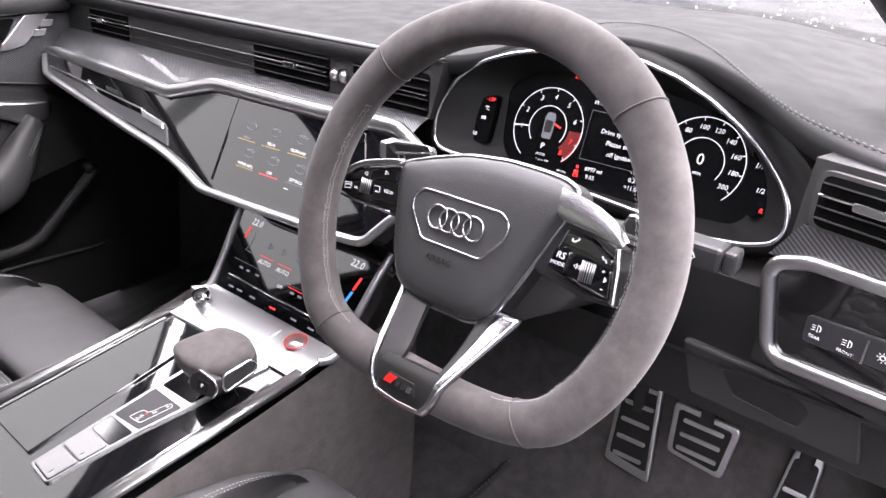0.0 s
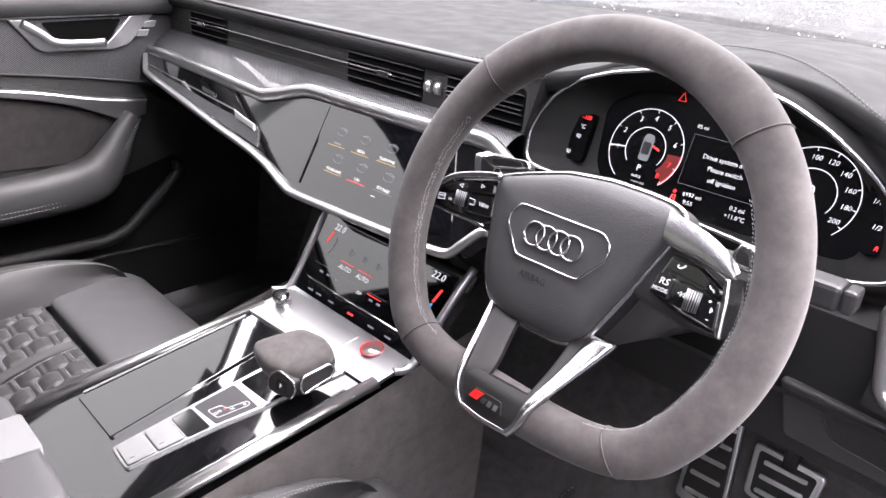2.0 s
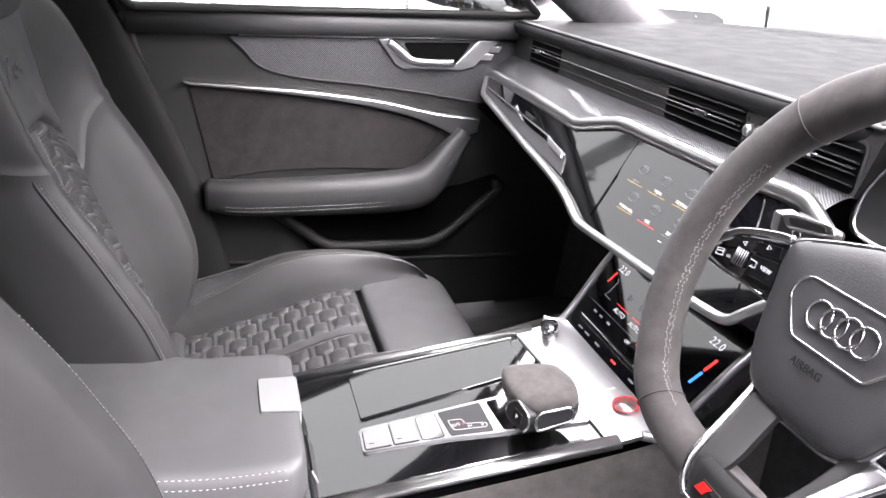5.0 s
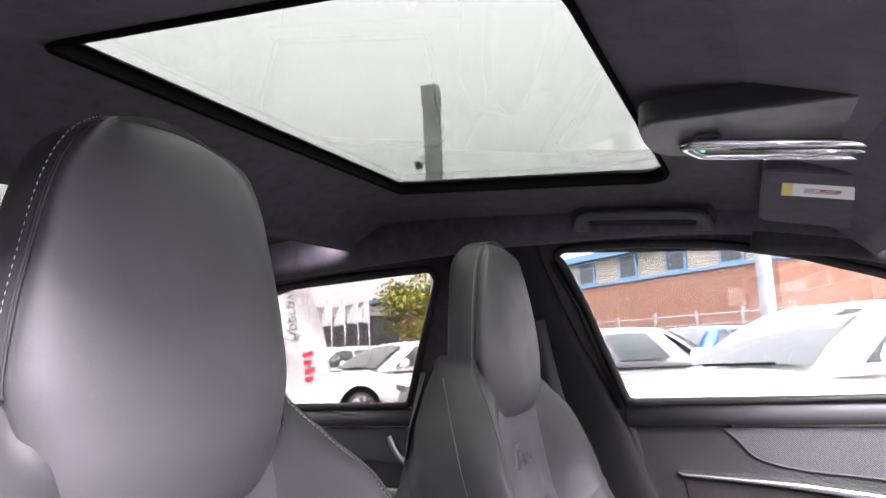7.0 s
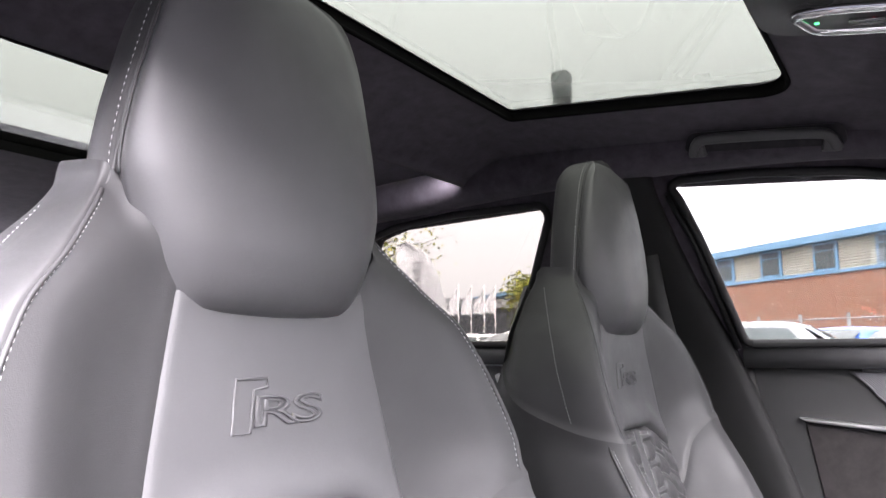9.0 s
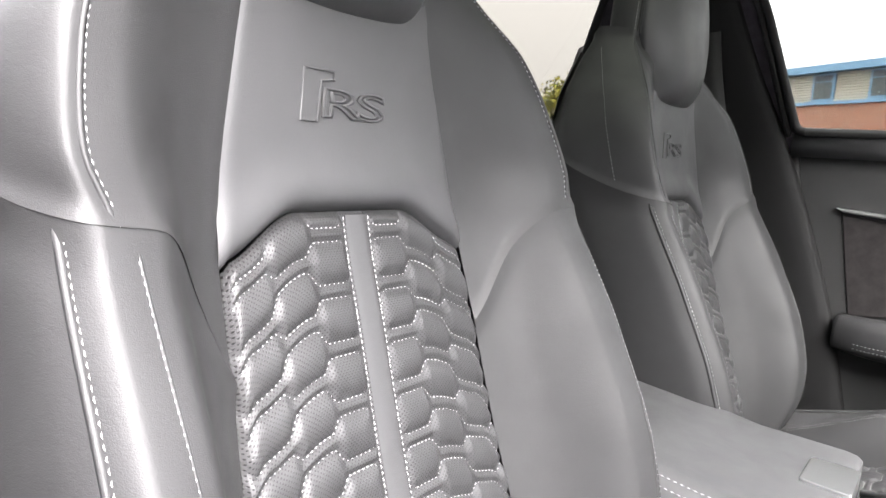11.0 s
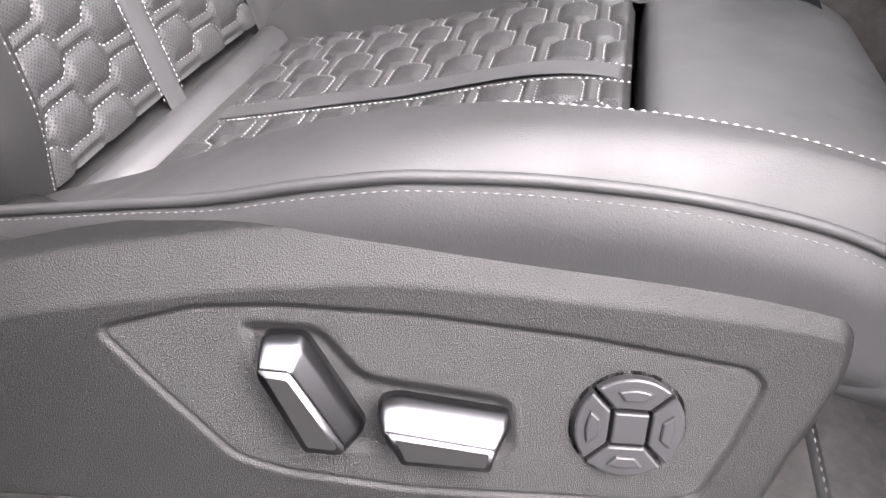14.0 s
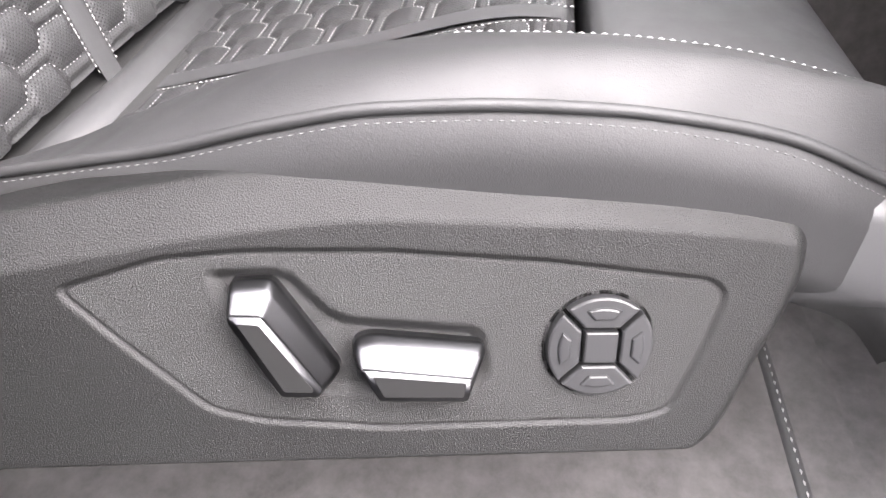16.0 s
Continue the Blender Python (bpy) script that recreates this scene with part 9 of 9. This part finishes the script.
def banner_wave(u, z):
    return 0.03 * math.sin(u * 5 + z * 2.6) + 0.012 * math.sin(z * 7 + u * 3)


def banner_at(a, b):
    z = 0.20 + 2.40 * b
    return BP.at(near_edge(z) + (far_edge(z) - near_edge(z)) * a, z, banner_wave(a, z))


surface("cloth", banner_at, 24, 60, BANNER_CLOTH, bn, "white cloth")
tube("pole", smooth_path([BP.at(-0.05, 0.0), BP.at(0.08, 0.9), BP.at(0.17, 1.46), BP.at(0.275, 2.02), BP.at(0.315, 2.54), BP.at(0.20, 2.62), BP.at(0.06, 2.585)], 6), 0.010, WHITE_PAINT, bn, n=8)
rbox("foot", (-7.8, -5.9, 0.0), (-7.2, -5.3, 0.05), ROOF_DARK, bn, "dark base plate", bevel=0.01)
TP = Plane(BP.at(0.0, 0.0, -0.050), BP.u * 0.09 + Vector((0, 0, 1)), -BP.u)
lettering("print", "Approved", 0.215, TP, 1.88, 0.19, BANNER_GREY, bn, 0.0, 0.001, label="grey mirrored word")
for k in range(4):
    z = 0.90 + 0.11 * k
    prism("print_bar", TP, [(z, 0.26), (z + 0.055, 0.26), (z + 0.055, 0.36 + 0.04 * (k % 2)), (z, 0.36 + 0.04 * (k % 2))], -0.001, 0.001, BANNER_RED, bn, "red block print")

# flags before a long dark building
for k, (x, y) in enumerate(((-25.66, -16.50), (-25.98, -16.04), (-26.29, -15.57), (-26.56, -15.18), (-23.49, -19.73))):
    fl = thing("flag", "white flag hanging on a pole", "flag", (x, y, 0), "row of flags")
    tube("pole", [(x, y, 0), (x, y, 3.9)], 0.025, WHITE_PAINT, fl, n=6, up=(0, 1, 0))
    surface("cloth", lambda u, v: Vector((x, y, 3.84 - 1.22 * v)) + BP.u * (u * (0.05 + 0.42 * min(1.0, v * 1.5)) + 0.02 * math.sin(v * 6 + k)) + Vector((0.04 * math.sin(u * 9 + v * 2 + k), 0, -0.10 * u * math.sin(1.5 * v + k))), 10, 14, BANNER_CLOTH, fl, "white hanging cloth")
lamp = thing("street_lamp", "slim grey street lamp with two flat heads", "street lamp", (-38.6, -19.6, 0))
tube("pole", [(-38.6, -19.6, 0), (-38.6, -19.6, 5.35)], 0.06, CONCRETE, lamp, n=8, up=(0, 1, 0))
for sx in (-1, 1):
    prism("head", Plane(Vector((-38.6, -19.6, 5.35)) + BP.u * sx * 0.42, BP.u, BP.n), [(-0.34, -0.12), (0.34, -0.12), (0.34, 0.12), (-0.34, 0.12)], -0.05, 0.07, CONCRETE, lamp, "flat lamp head", bevel=0.02)
shed = thing("long_shed", "long low dark clad building in the distance", "building", (-45, -35, 0))
SP = Plane((-62, -22, 0), (0.62, -0.78, 0), (0, 0, 1))
prism("wall", SP, [(0, 0), (60, 0), (60, 5.2), (0, 4.2)], -6, 0, ROOF_DARK, shed, "dark clad wall")
prism("roof_edge", SP, [(-0.5, 4.2), (60.5, 5.2), (60.5, 5.9), (-0.5, 4.9)], -6.2, 0.4, CONCRETE, shed, "pale roof edge")
for k in range(9):
    prism("window_band", SP, [(2 + 6.2 * k, 2.2), (6.6 + 6.2 * k, 2.2), (6.6 + 6.2 * k, 2.9), (2 + 6.2 * k, 2.9)], -0.1, 0.05, CAR_GLASS, shed)
tent = thing("white_canopy", "white pitched canopy roof in the distance", "canopy", (-36, 13, 0))
mesh("cover", [(-36, 10.5, 3.0), (-30, 10.5, 3.0), (-30, 16.5, 3.0), (-36, 16.5, 3.0), (-33, 13.5, 4.6)], [(0, 1, 4), (1, 2, 4), (2, 3, 4), (3, 0, 4)], WHITE_PAINT, tent, smooth=False)
for x in (-36, -30):
    for y in (10.5, 16.5):
        tube("leg", [(x, y, 0), (x, y, 3.0)], 0.06, CONCRETE, tent, n=6, up=(0, 1, 0))

# trees and hedge
BARK = material("grey_brown_bark", (0.10, 0.08, 0.06), 0.9)
bump(BARK, tex(BARK, "ShaderNodeTexNoise", 30, 4), "Fac", 0.7, 0.02)
LEAF = material("yellow_green_leaf", (0.13, 0.15, 0.025), 0.6)
_n = LEAF.node_tree.nodes.new("ShaderNodeNewGeometry")
ramp(LEAF, _n, "Random Per Island", [(0.0, (0.14, 0.17, 0.02)), (1.0, (0.36, 0.33, 0.05))])


def tree(label, x, y, h, spread, leaves, seed, bare=0.35, twigs=0):
    rng = random.Random(seed)
    tr = thing("tree", label, "tree", (x, y, 0), "trees")
    trunk = smooth_path([(x, y, 0), (x + 0.1, y + 0.05, h * 0.25), (x - 0.05, y + 0.1, h * 0.5), (x + 0.1, y, h * 0.8)], 5)
    r0 = h * 0.022
    sweep("trunk", trunk, oval(r0, r0, 8), BARK, tr, scale=lambda t: 1.1 - 0.85 * t)
    tips = []
    for k in range(14):
        a, z = rng.uniform(0, 6.28), h * rng.uniform(bare, 0.75)
        ln = spread * rng.uniform(0.55, 1.0) * (1.15 - abs(z / h - 0.5))
        b = Vector((x + 0.05, y + 0.05, z))
        e = b + Vector((math.cos(a) * ln, math.sin(a) * ln, ln * rng.uniform(0.3, 0.8)))
        m = b.lerp(e, 0.5) + Vector((0, 0, ln * 0.08))
        sweep("limb", smooth_path([b, m, e], 4), oval(r0 * 0.35, r0 * 0.35, 5), BARK, tr, scale=lambda t: 1.1 - 0.85 * t)
        tips += [m, e, e]
        for _ in range(twigs):
            q = b.lerp(e, rng.uniform(0.3, 1.0))
            w = q + Vector((rng.gauss(0, 1), rng.gauss(0, 1), abs(rng.gauss(0.6, 0.6)))) * ln * 0.28
            sweep("twig", [q, q.lerp(w, 0.5) + Vector((0, 0, ln * 0.03)), w], oval(r0 * 0.10, r0 * 0.10, 4), BARK, tr, scale=lambda t: 1.1 - 0.85 * t)
            tips.append(w)
    tips.append(Vector((x, y, h * 0.92)))
    verts, faces = [], []
    for _ in range(leaves):
        c = rng.choice(tips)
        p = c + Vector((rng.gauss(0, 1), rng.gauss(0, 1), rng.gauss(0, 0.8))) * spread * 0.20
        if p.z < h * bare * 0.7:
            continue
        a = Vector((rng.gauss(0, 1), rng.gauss(0, 1), rng.gauss(0, 1))).normalized() * rng.uniform(0.06, 0.13)
        b = a.cross(Vector((rng.gauss(0, 1), rng.gauss(0, 1), rng.gauss(0, 1)))).normalized() * rng.uniform(0.04, 0.08)
        i = len(verts)
        verts += [p - a, p + b, p + a, p - b]
        faces.append((i, i + 1, i + 2, i + 3))
    ob = mesh("crown", verts, faces, LEAF, tr, "yellow-green spring leaves", smooth=False)


tree("tree with yellow-green spring leaves", -27.6, -13.2, 4.8, 1.5, 3000, 1)
tree("tall tree with thin spring leaves", -26.0, -22.5, 7.4, 3.0, 1500, 2, 0.3, 12)
tree("tree with yellow-green spring leaves", -21.0, -19.3, 5.2, 2.0, 900, 3, 0.25, 10)
tree("tree with pale green spring leaves", -17.0, -25.0, 7.0, 2.6, 5000, 4)
tree("tree with yellow-green spring leaves", -2.6, -15.0, 5.0, 2.2, 4000, 6)
tree("tree with yellow-green spring leaves", 6.5, 17.0, 6.5, 2.6, 5000, 5)
